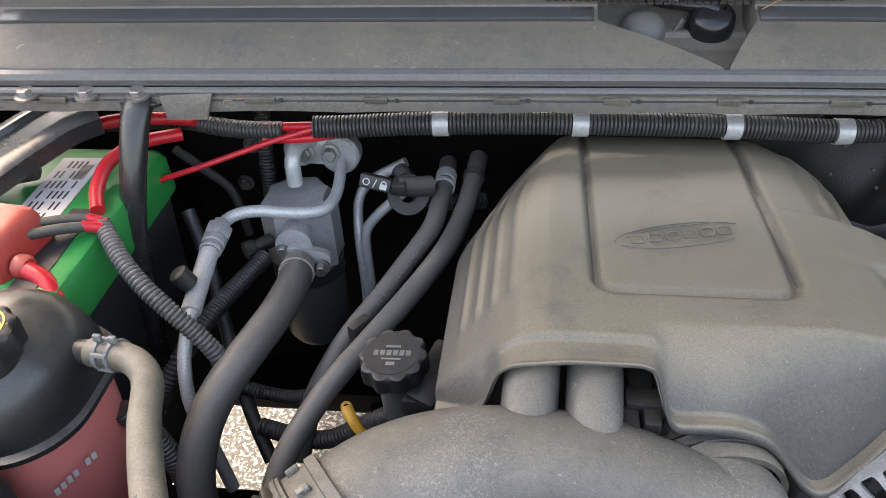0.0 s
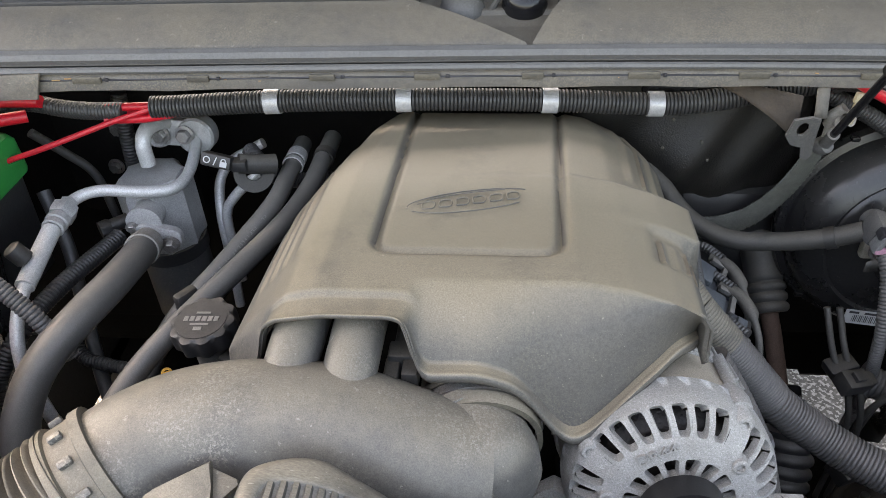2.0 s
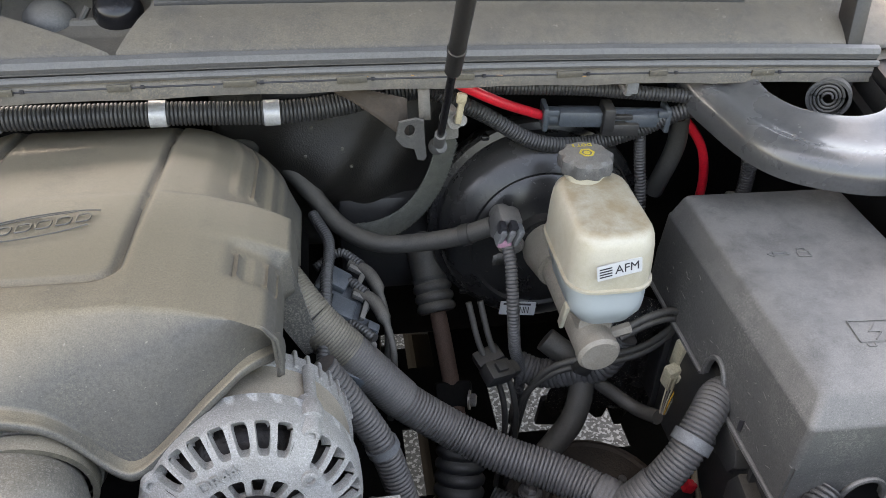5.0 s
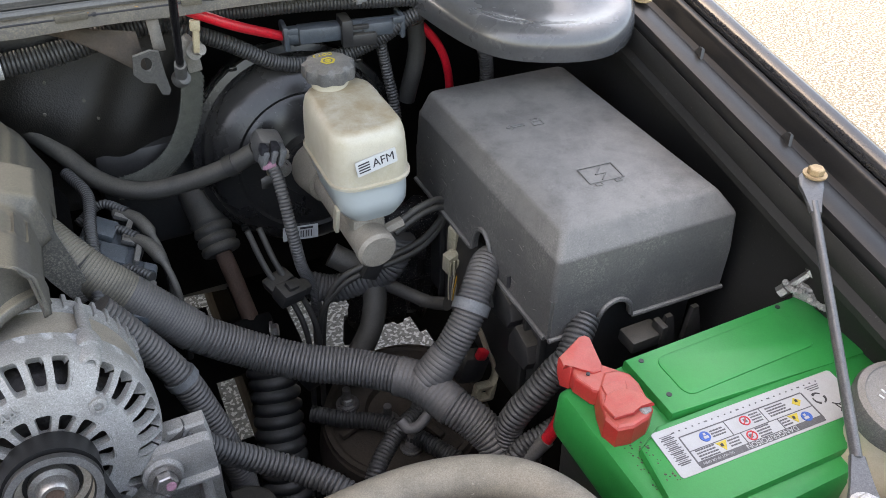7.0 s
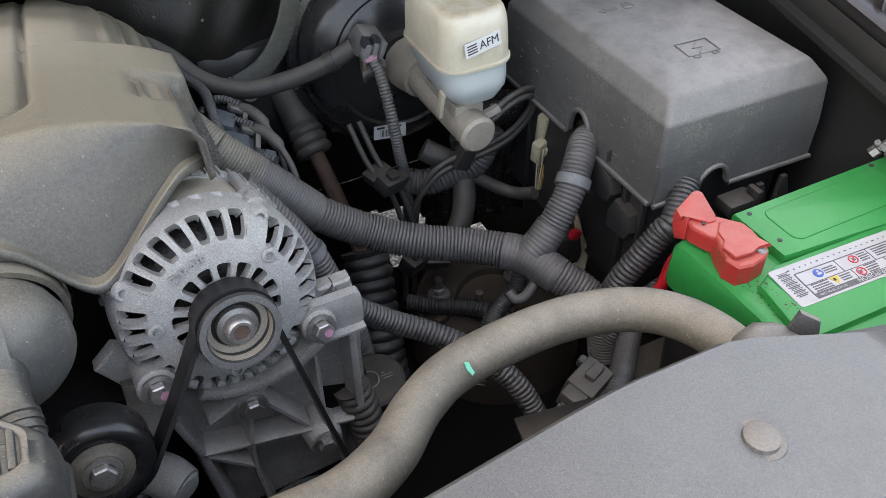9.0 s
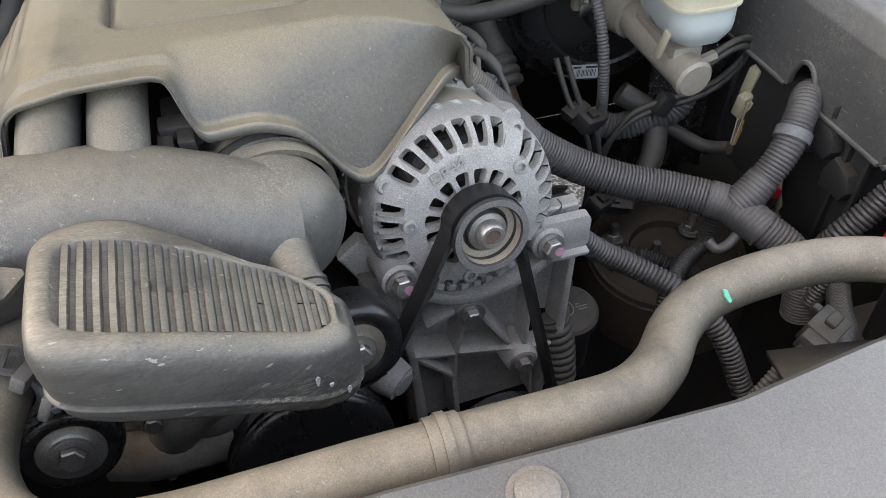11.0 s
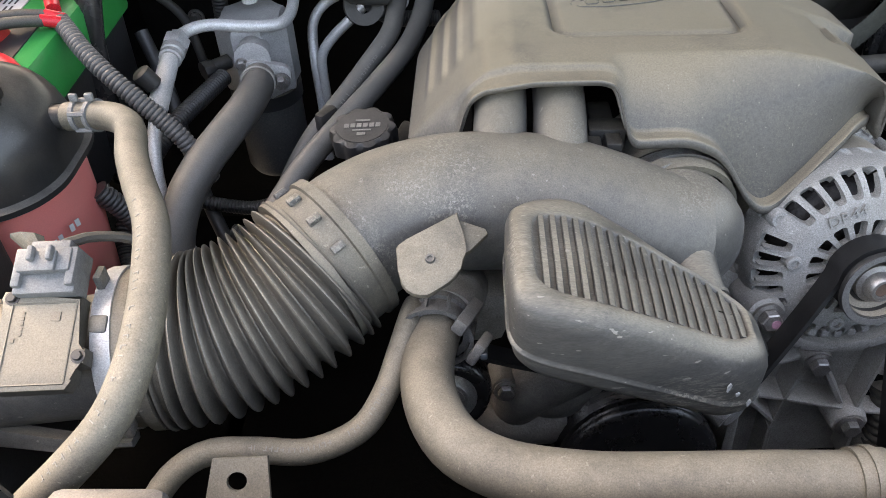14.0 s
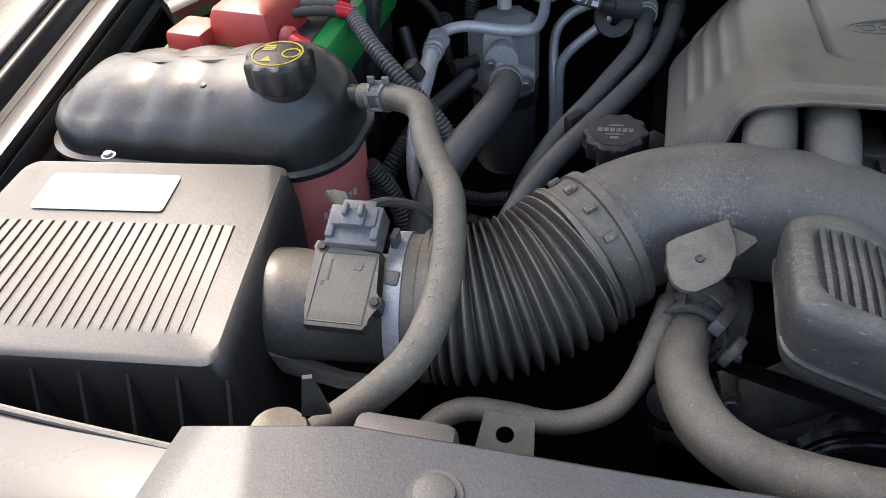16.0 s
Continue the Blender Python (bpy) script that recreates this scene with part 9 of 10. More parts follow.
add_prism(bm, rounded(0.058, 0.030, 0.013), AC0 + Vector((0.024, -0.066, 0.180)), (0.95, 0.1, -0.28), (0.25, 0.1, 0.95), 0.010, 0.002)
add_lathe(bm, [(0.0125, 0), (0.0125, 0.030), (0.016, 0.032), (0.016, 0.038), (0.0125, 0.040)], AC0 + Vector((0.014, -0.070, 0.186)), (0.12, -0.9, -0.18), 20)
part("outlet", bm, M_ACHEAD, acc, "two-bolt aluminium outlet fitting")
bolt(AC0 + Vector((0.042, -0.078, 0.174)), (0.2, -1, 0), 0.0075, 0.012, M_STEEL, parent=acc)
bolt(AC0 + Vector((-0.002, -0.076, 0.196)), (0.2, -1, 0), 0.0055, 0.006, M_STEEL, parent=acc)
bm = bmesh.new()
add_tube(bm, [AC0 + Vector((-0.03, -0.035, 0.178)), AC0 + Vector((-0.052, -0.055, 0.178))], 0.009, 14, 0.006)
add_lathe(bm, [(0.010, 0), (0.0115, 0.002), (0.0115, 0.014), (0.0, 0.014)], AC0 + Vector((-0.046, -0.05, 0.178)), (-0.7, -0.65, 0), 8)
part("valve", bm, M_BLACK, acc, "black service valve cap")
blk = thing("ac_block", (-0.325, 0.45, 1.12), "cast block joining two aluminium lines at the firewall", "fitting")
bm = bmesh.new()
for dx, dz, r in ((-0.028, 0.003, 0.021), (0.022, -0.003, 0.025)):
    add_lathe(bm, [(0.0, 0.0), (r - 0.003, 0.0), (r, -0.003), (r, -0.022)], (-0.322 + dx, 0.440, 1.114 + dz), (0.02, -1, 0.15), 28)
add_prism(bm, rounded(0.062, 0.034, 0.006), (-0.325, 0.462, 1.113), (1, 0.02, -0.08), (0, 0.15, 1), 0.020, 0.003)
part("plate", bm, M_ACHEAD, blk)
for dx in (-0.02, 0.012):
    bolt((-0.322 + dx, 0.438, 1.116), (0, -1, 0.2), 0.0085, 0.012, M_STEEL, parent=blk)
ACP = [(-0.30, 0.445, 1.108), (-0.296, 0.420, 1.098), (-0.296, 0.385, 1.088), (-0.306, 0.355, 1.088), (-0.34, 0.343, 1.092), (-0.380, 0.336, 1.098), (-0.404, 0.325, 1.097), (-0.411, 0.300, 1.096), (-0.409, 0.260, 1.094), (-0.405, 0.215, 1.088), (-0.402, 0.17, 1.076), (-0.402, 0.14, 1.05), (-0.398, 0.12, 1.01), (-0.385, 0.11, 0.97), (-0.37, 0.10, 0.9)]
acp = hose("ac_line", ACP, 0.0072, M_ALU, "dull aluminium air-conditioning line with a crimped joint", "ac line", 14)
bm = bmesh.new()
add_lathe(bm, [(0.008, -0.014), (0.0105, -0.012), (0.0105, -0.004), (0.0142, -0.003), (0.0155, 0.0), (0.0155, 0.013), (0.0142, 0.016), (0.008, 0.016)], (-0.4105, 0.300, 1.096), (0.05, -1, -0.05), 6)
add_lathe(bm, [(0.010, 0.016), (0.0132, 0.018), (0.0132, 0.026), (0.011, 0.027), (0.0125, 0.030), (0.0125, 0.036), (0.010, 0.037)], (-0.4105, 0.300, 1.096), (0.05, -1, -0.05), 20)
part("joint", bm, M_ACHEAD, acp, "hex union nut")
bm = bmesh.new()
add_tube(bm, [(-0.409, 0.262, 1.094), (-0.403, 0.18, 1.08)], 0.0105, 16, 0.01)
part("sleeve", bm, M_ALU, acp)
bm = bmesh.new()
add_lathe(bm, [(0.008, 0), (0.0105, 0.002), (0.0105, 0.020), (0.008, 0.022), (0.0, 0.022)], (-0.408, 0.205, 1.095), (-0.5, -0.1, 0.9), 14)
part("valve_cap", bm, M_BLACK, acp, "black plastic valve cap")
ACP2 = [(-0.345, 0.392, 1.10), (-0.345, 0.394, 1.128), (-0.343, 0.41, 1.140), (-0.337, 0.436, 1.135), (-0.335, 0.455, 1.125)]
hose("ac_line", ACP2, 0.0095, M_ALU, "short bent aluminium line on top of the accumulator", "ac line", 14)
ACH = [(-0.325, 0.292, 1.048), (-0.318, 0.255, 1.060), (-0.319, 0.20, 1.068), (-0.330, 0.150, 1.068), (-0.346, 0.112, 1.058), (-0.360, 0.080, 1.038), (-0.367, 0.052, 1.008), (-0.366, 0.032, 0.97), (-0.355, 0.02, 0.92), (-0.34, 0.01, 0.85)]
ach = hose("ac_hose", ACH, 0.0182, M_HOSE, "thick black rubber air-conditioning hose curving down", seg=20)
bm = bmesh.new()
add_tube(bm, [(-0.327, 0.305, 1.045), (-0.322, 0.272, 1.055)], 0.0185, 20, 0.006)
add_lathe(bm, [(0.0185, 0), (0.0205, 0.001), (0.0205, 0.008), (0.0185, 0.009)], (-0.324, 0.288, 1.050), (0.15, -1, 0.3), 20)
part("crimp", bm, M_DIRTCAST, ach, "crimped metal collar")

# Heater pipes and hoses.
Q1 = [(-0.222, 0.470, 1.086), (-0.245, 0.468, 1.074), (-0.268, 0.464, 1.062), (-0.283, 0.455, 1.045), (-0.286, 0.440, 1.025), (-0.283, 0.42, 0.99), (-0.28, 0.41, 0.93), (-0.28, 0.40, 0.86)]
hose("heater_pipe", Q1, 0.0068, M_ALU, "bent aluminium heater pipe at the firewall", "pipe", 12)
hose("heater_pipe", [(-0.205, 0.44, 1.078), (-0.228, 0.432, 1.058), (-0.255, 0.425, 1.035), (-0.272, 0.42, 1.012), (-0.274, 0.415, 0.98), (-0.272, 0.41, 0.90)], 0.0068, M_ALU, "bent aluminium heater pipe at the firewall", "pipe", 12)
tagp = thing("pipe_tag", (-0.236, 0.351, 1.13), "black plastic lock tag with a white symbol on the pipe", "tag")
TG = Vector((-0.236, 0.352, 1.131))
tx, ty = Vector((0.96, -0.05, -0.22)), Vector((0.2, 0.42, 0.88))
bm = bmesh.new()
add_box(bm, TG, (0.036, 0.018, 0.016), 0.003, Matrix((tx.normalized(), tx.cross(ty).normalized() * -1, ty.normalized())).transposed())
add_box(bm, TG + Vector((0.024, 0.004, -0.008)), (0.020, 0.016, 0.014), 0.003)
part("body", bm, M_BLACK, tagp)
nv = tx.cross(ty).normalized()
bm = bmesh.new()
add_lathe(bm, [(0.003, 0.0), (0.003, 0.0006), (0.0042, 0.0006), (0.0042, 0.0)], TG + nv * 0.0094 - tx * 0.010, nv, 16)
add_prism(bm, [(-0.002, -0.005), (-0.0008, -0.005), (0.002, 0.005), (0.0008, 0.005)], TG + nv * 0.0092, tx, ty, 0.0006)
add_prism(bm, [(0.006, -0.005), (0.014, -0.005), (0.014, 0.001), (0.006, 0.001)], TG + nv * 0.0092, tx, ty, 0.0006)
add_lathe(bm, [(0.0022, 0.0), (0.0022, 0.0006), (0.0034, 0.0006), (0.0034, 0.0)], TG + nv * 0.0092 + tx * 0.010 + ty * 0.0015, nv, 14)
part("symbol", bm, M_WHITE, tagp, "white lock symbol")
bm = bmesh.new()
add_tube(bm, [(-0.215, 0.36, 1.122), (-0.195, 0.37, 1.115), (-0.178, 0.38, 1.11)], 0.012, 14, 0.008)
add_lathe(bm, [(0.010, -0.005), (0.024, -0.005), (0.024, 0.005), (0.010, 0.005)], (-0.205, 0.375, 1.10), (0.3, -0.8, 0.4), 24)
solo("pipe_bracket", bm, M_RUBBER, "black ring bracket holding the heater pipes", "bracket")
H1 = [(-0.168, 0.47, 1.085), (-0.166, 0.43, 1.090), (-0.168, 0.385, 1.088), (-0.173, 0.337, 1.082), (-0.197, 0.292, 1.065), (-0.222, 0.248, 1.049), (-0.246, 0.212, 1.034), (-0.264, 0.182, 1.016), (-0.282, 0.155, 0.985), (-0.30, 0.13, 0.92)]
h1 = hose("heater_hose", H1, 0.0112, M_HOSE, "long black rubber heater hose", seg=18)
ring_on(h1, "spring_clamp", H1, 0.10, 0.016, 0.0128, M_ALU, "bright crimp band")
ring_on(h1, "spring_clamp", H1, 0.14, 0.005, 0.0134, M_ALU, "bright crimp band")
H2 = [(-0.130, 0.48, 1.088), (-0.133, 0.43, 1.086), (-0.140, 0.375, 1.078), (-0.153, 0.305, 1.078), (-0.185, 0.222, 1.075), (-0.217, 0.165, 1.065), (-0.246, 0.122, 1.050), (-0.268, 0.085, 1.032), (-0.285, 0.052, 1.008), (-0.296, 0.02, 0.97), (-0.302, 0.0, 0.91)]
h2 = hose("heater_hose", H2, 0.0118, M_HOSE, "long black rubber heater hose", seg=18)
hose_print(h1, H1, 0.0113, 0.36, 0.62, 26, M_MARK, (0.5, -0.6, 0.6), 7)
ring_on(h2, "spring_clamp", H2, 0.08, 0.012, 0.0135, M_RUBBER)
bm = bmesh.new()
add_box(bm, (-0.228, 0.180, 1.068), (0.012, 0.026, 0.022), 0.004, Euler((0, 0, -0.6)).to_matrix())
solo("hose_clip", bm, M_BLACK, "black plastic clip joining the heater hoses", "clip")
hose("heater_loom", [(-0.222, 0.42, 1.105), (-0.205, 0.40, 1.10), (-0.19, 0.40, 1.08), (-0.165, 0.42, 1.06), (-0.12, 0.44, 1.05)], 0.0105, M_LOOMB, "short black corrugated loom by the firewall", "wiring loom", 12, (0.0046, 0.0015))
hose("firewall_loom", [(-0.40, 0.47, 1.16), (-0.402, 0.465, 1.12), (-0.405, 0.46, 1.06), (-0.41, 0.46, 0.98)], 0.0105, M_LOOMB, "black corrugated loom down the firewall", "wiring loom", 12, (0.0046, 0.0015))
hose("lower_loom", [(-0.475, 0.36, 1.08), (-0.45, 0.33, 1.02), (-0.43, 0.29, 0.97), (-0.41, 0.25, 0.93), (-0.38, 0.2, 0.90), (-0.35, 0.16, 0.87)], 0.0085, M_LOOMB, "black taped loom low behind the battery", "wiring loom", 14)
hose("lower_loom", [(-0.380, 0.335, 1.03), (-0.393, 0.288, 1.032), (-0.404, 0.245, 1.034), (-0.417, 0.196, 1.030), (-0.430, 0.160, 1.015), (-0.447, 0.135, 0.985), (-0.448, 0.105, 0.96), (-0.43, 0.06, 0.95)], 0.0110, M_LOOMB, "black corrugated loom under the ac line", "wiring loom", 14, (0.0046, 0.0018))
hose("lower_loom", [(-0.43, 0.245, 0.95), (-0.410, 0.224, 0.930), (-0.384, 0.216, 0.928), (-0.338, 0.205, 0.930), (-0.30, 0.19, 0.95)], 0.0085, M_LOOMB, "black corrugated loom low behind the ac hose", "wiring loom", 12, (0.0046, 0.0016))
hose("lower_loom", [(-0.42, 0.05, 1.08), (-0.40, 0.055, 1.04), (-0.385, 0.05, 0.98), (-0.385, 0.04, 0.90), (-0.39, 0.03, 0.82)], 0.0105, M_LOOMB, "black corrugated loom beside the coolant tank", "wiring loom", 12, (0.0046, 0.0015))
hose("cross_loom", [(-0.35, 0.16, 0.93), (-0.31, 0.15, 0.93), (-0.27, 0.14, 0.94), (-0.23, 0.14, 0.965), (-0.19, 0.13, 1.0), (-0.15, 0.11, 1.03)], 0.0105, M_LOOMB, "black corrugated loom to the engine", "wiring loom", 12, (0.0046, 0.0015))
hose("firewall_cable", [(-0.49, 0.40, 1.14), (-0.47, 0.42, 1.10), (-0.445, 0.43, 1.06), (-0.43, 0.42, 1.0)], 0.006, M_RUBBER, "thin black cable on the firewall", "cable", 10)
for x, z in ((-0.47, 1.12), (-0.435, 1.09), (-0.455, 1.03)):
    bolt((x, 0.50, z), (0, -1, 0), 0.008, 0.010, M_STEEL, label="dull zinc stud nut on the firewall")
bm = bmesh.new()
add_box(bm, (-0.44, 0.53, 1.07), (0.20, 0.05, 0.26), 0.02)
solo("firewall_plate", bm, M_DARK, "black insulation plate on the firewall", "plate")

# Oil filler and dipstick.
oil = thing("oil_filler", (-0.181, 0.115, 1.05), "black oil filler cap with a pale imprint on its neck", "oil filler")
OC = Vector((-0.1805, 0.116, 1.084))
ON = Vector((-0.05, -0.08, 1)).normalized()
bm = bmesh.new()
add_lathe(bm, [(0.020, -0.07), (0.019, -0.02), (0.0195, 0.0), (0.0, 0.0)], OC, ON, 24)
part("neck", bm, M_GREY, oil)
bm = bmesh.new()
add_lathe(bm, [(0.024, -0.004), (0.031, -0.002), (0.0315, 0.010), (0.030, 0.016), (0.026, 0.018), (0.024, 0.0175), (0.0, 0.0175)], OC, ON, 84, wave=lambda a, r, h: r + (0.0016 * math.cos(10 * a) if r > 0.028 else 0))
ocap = part("cap", bm, M_CAP, oil, "scalloped black plastic cap")
bm = bmesh.new()
add_lathe(bm, [(0.0245, 0.0165), (0.0245, 0.0182), (0.0, 0.0182)], OC, ON, 40)
part("disc", bm, M_CAP, ocap)
ob = basis(ON, (0, 1, 0))
bars(ocap, OC + ON * 0.0183, (1, -0.02, 0.05), (0, 1, 0.08), [(-0.015 + 0.006 * k, 0.0, 0.0045, 0.006) for k in range(6)] + [(0.0, -0.007, 0.018, 0.002), (0.0, 0.0075, 0.014, 0.0025), (0.0, -0.0125, 0.008, 0.004)], M_MARK, "print")
dip = thing("dipstick", (-0.225, 0.11, 1.02), "yellow dipstick loop beside the oil filler", "dipstick")
bm = bmesh.new()
add_tube(bm, [(-0.230, 0.105, 1.036), (-0.226, 0.099, 1.033), (-0.220, 0.093, 1.026), (-0.214, 0.09, 1.018)], 0.0045, 12, 0.005, flat=(1.3, 0.8))
add_lathe(bm, [(0.003, -0.0015), (0.0055, -0.0015), (0.0055, 0.0015), (0.003, 0.0015)], (-0.230, 0.105, 1.036), (0.3, -0.6, 0.6), 18)
part("handle", bm, M_YELLOW, dip)
bm = bmesh.new()
add_tube(bm, [(-0.214, 0.09, 1.018), (-0.205, 0.09, 0.98), (-0.19, 0.10, 0.90)], 0.005, 10, 0.01)
part("tube", bm, M_STEEL, dip)
bm = bmesh.new()
add_box(bm, (-0.148, 0.13, 1.055), (0.03, 0.07, 0.03), 0.005, Euler((0.2, 0.3, -0.3)).to_matrix())
add_box(bm, (-0.165, 0.11, 1.05), (0.018, 0.03, 0.02), 0.003)
solo("injector_plug", bm, M_BLACK, "black plastic plug beside the engine cover", "connector")

# ---- front hoses ----
RAD = [(-0.098, -0.100, 1.080), (-0.106, -0.125, 1.082), (-0.111, -0.165, 1.088), (-0.106, -0.202, 1.094), (-0.090, -0.232, 1.096), (-0.060, -0.250, 1.096), (-0.013, -0.260, 1.099), (0.035, -0.262, 1.101), (0.10, -0.263, 1.104), (0.17, -0.264, 1.104), (0.222, -0.262, 1.100), (0.268, -0.252, 1.087), (0.308, -0.225, 1.068), (0.345, -0.188, 1.052), (0.385, -0.165, 1.045), (0.44, -0.157, 1.044), (0.495, -0.159, 1.044), (0.543, -0.175, 1.045), (0.572, -0.204, 1.047), (0.588, -0.245, 1.045), (0.593, -0.30, 1.035)]
rad = hose("radiator_hose", RAD, 0.0185, M_DUSTRUB, "long dusty tan-grey radiator hose across the engine front", seg=24)
ring_on(rad, "clamp", RAD, 0.395, 0.020, 0.0205, M_DUSTRUB, "grey band clamp")
ring_on(rad, "clamp_rib", RAD, 0.395, 0.006, 0.0218, M_DUSTRUB)
tcl = thing("hose_clamp", (-0.10, -0.11, 1.085), "black plastic quick-connect clamp on the radiator hose", "clamp")
bm = bmesh.new()
add_lathe(bm, [(0.019, -0.010), (0.0235, -0.010), (0.0235, -0.004), (0.021, -0.003), (0.021, 0.006), (0.0245, 0.007), (0.0245, 0.012), (0.019, 0.012)], (-0.104, -0.119, 1.083), (-0.12, -1, 0.12), 32)
part("collar", bm, M_GREY, tcl)
QC, QN = Vector((-0.1045, -0.123, 1.0835)), Vector((-0.12, -1, 0.12)).normalized()
qb = basis(QN)
bm = bmesh.new()
add_lathe(bm, [(0.0245, 0.010), (0.0275, 0.010), (0.0275, 0.0135), (0.0245, 0.0135)], QC, QN, 36)
part("outer_ring", bm, M_GREY, tcl)
for a in range(0, 360, 36):
    out = qb @ Vector((math.cos(radians(a)), math.sin(radians(a)), 0))
    bm = bmesh.new()
    add_box(bm, QC + out * 0.0262 + QN * 0.002, (0.003, 0.0022, 0.020), 0.0006, Matrix((out.cross(QN), out, QN)).transposed())
    part("strut", bm, M_GREY, tcl)
bm = bmesh.new()
add_box(bm, (-0.083, -0.128, 1.100), (0.010, 0.036, 0.012), 0.002, Euler((-0.3, 0.4, -0.5)).to_matrix())
add_box(bm, (-0.075, -0.146, 1.086), (0.008, 0.020, 0.020), 0.002, Euler((-0.3, 0.4, -0.5)).to_matrix())
part("lever", bm, M_GREY, tcl)
bm = bmesh.new()
add_box(bm, (-0.072, -0.152, 1.088), (0.005, 0.008, 0.006), 0.001)
part("marker", bm, M_PLUG, tcl, "blue marker tip")
bm = bmesh.new()
add_tube(bm, [(-0.09, -0.055, 1.055), (-0.095, -0.085, 1.075), (-0.10, -0.112, 1.082)], 0.024, 20, 0.008)
add_box(bm, (-0.085, -0.045, 1.03), (0.07, 0.05, 0.06), 0.012)
solo("thermostat_housing", bm, M_DIRTCAST, "dirty cast thermostat housing", "housing")
SML = [(-0.122, -0.106, 1.088), (-0.124, -0.122, 1.094), (-0.131, -0.150, 1.088), (-0.141, -0.178, 1.075), (-0.158, -0.197, 1.061), (-0.192, -0.207, 1.051), (-0.230, -0.206, 1.051), (-0.262, -0.208, 1.051), (-0.283, -0.224, 1.049), (-0.297, -0.245, 1.035), (-0.305, -0.27, 1.01)]
bleed = hose("bleed_hose", SML, 0.0092, M_DUSTRUB, "thin dusty grey coolant bleed hose", seg=16)
hose_print(bleed, SML, 0.0093, 0.25, 0.62, 30, M_MARK, (0, -0.4, 0.9), 3, 0.0045)
# Green paint dab on the radiator hose.
bm = bmesh.new()
add_prism(bm, [(-0.0015, -0.0055), (0.0012, -0.005), (0.002, 0.004), (-0.0008, 0.006), (-0.0022, 0.001)], (0.391, -0.178, 1.0580), (0.9, 0.3, 0.05), (-0.2, 0.75, 0.65), 0.0018)
solo("paint_dab", bm, M_MINT, "mint-green paint dab on the radiator hose", "paint mark")

# Front bracket with a hole below the bleed hose.
fb = thing("support_bracket", (-0.222, -0.255, 1.09), "dusty steel bracket with a round hole", "bracket")
bm = bmesh.new()
hole = [(0.0062 * math.cos(a), 0.002 + 0.0055 * math.sin(a)) for a in [2 * math.pi * k / 16 for k in range(16)]]
outer = [(-0.015, 0.016), (0.018, 0.016), (0.022, -0.026), (-0.021, -0.026)]
origin, ux, uy = Vector((-0.222, -0.258, 1.094)), Vector((1, 0.05, 0)), Vector((0, 0.75, 0.66))
ov = [bm.verts.new(origin + ux * a + uy * b) for a, b in outer]
hv = [bm.verts.new(origin + ux * a + uy * b) for a, b in hole]
ed = [bm.edges.new((ov[k], ov[(k + 1) % 4])) for k in range(4)] + [bm.edges.new((hv[k], hv[(k + 1) % 16])) for k in range(16)]
bmesh.ops.triangle_fill(bm, edges=ed, use_beauty=True)
thick(part("plate", bm, M_DUSTRUB, fb), 0.004, 0, True)
bm = bmesh.new()
add_box(bm, (-0.222, -0.285, 1.062), (0.05, 0.012, 0.05), 0.003)
part("foot", bm, M_DUSTRUB, fb)
# Ribs and mounts along the radiator's rear edge.
rib = thing("shroud_edge", (-0.12, -0.28, 1.06), "dusty broken upper edge of the fan shroud", "fan shroud")
for k, (x, w, hh) in enumerate(((-0.165, 0.05, 0.03), (-0.12, 0.045, 0.024), (-0.075, 0.035, 0.032), (-0.03, 0.05, 0.018), (0.03, 0.06, 0.016))):
    bm = bmesh.new()
    add_prism(bm, [(-w / 2, -0.03), (w / 2, -0.03), (w / 2, hh * 0.5), (w * 0.1, hh), (-w / 2, hh * 0.4)], (x, -0.285, 1.055), (1, 0, 0), (0, 0.35, 0.93), 0.006, 0.001)
    part("tooth", bm, M_DUCT, rib)
bm = bmesh.new()
add_lathe(bm, [(0.020, -0.03), (0.020, -0.004), (0.017, 0.002), (0.0, 0.003)], (-0.352, -0.310, 1.137), (0.1, 0.1, 1), 28)
solo("rubber_bumper", bm, M_DUSTRUB, "dusty round rubber bumper behind the panel", "bumper")
bm = bmesh.new()
add_box(bm, (-0.275, -0.302, 1.132), (0.066, 0.030, 0.024), 0.008)
solo("radiator_mount", bm, M_GREY, "grey plastic radiator mount bracket", "bracket")
bm = bmesh.new()
add_prism(bm, [(-0.008, 0), (0.010, 0), (0.004, 0.034), (-0.002, 0.034)], (-0.330, -0.300, 1.148), (0.6, 0.2, 0), (0, 0, 1), 0.003)
solo("locating_tab", bm, M_BLACK, "black plastic locating tab", "tab")

# Headlamp top and support beside the airbox.
hl = thing("headlamp", (-0.52, -0.40, 1.13), "sunlit pale headlamp housing top", "headlamp")
bm = bmesh.new()
add_loft(bm, [[(x, -0.335 - 0.02 * (x + 0.5) + 0.04 * (x < -0.6), z) if k == 0 else (x, y, z) for k, (y, z) in enumerate(((-0.33, 1.132), (-0.335, 1.140), (-0.40, 1.142), (-0.52, 1.11), (-0.56, 1.0), (-0.34, 1.0)))] for x in (-0.80, -0.66, -0.52, -0.402)])
part("housing", bm, M_LAMP, hl)
bm = bmesh.new()
add_tube(bm, [(-0.80, -0.296, 1.141), (-0.70, -0.312, 1.142), (-0.60, -0.328, 1.142), (-0.52, -0.334, 1.142), (-0.41, -0.338, 1.141)], 0.0028, 8, 0.02)
part("rim", bm, M_GREY, hl, "grey trim edge")
bm = bmesh.new()
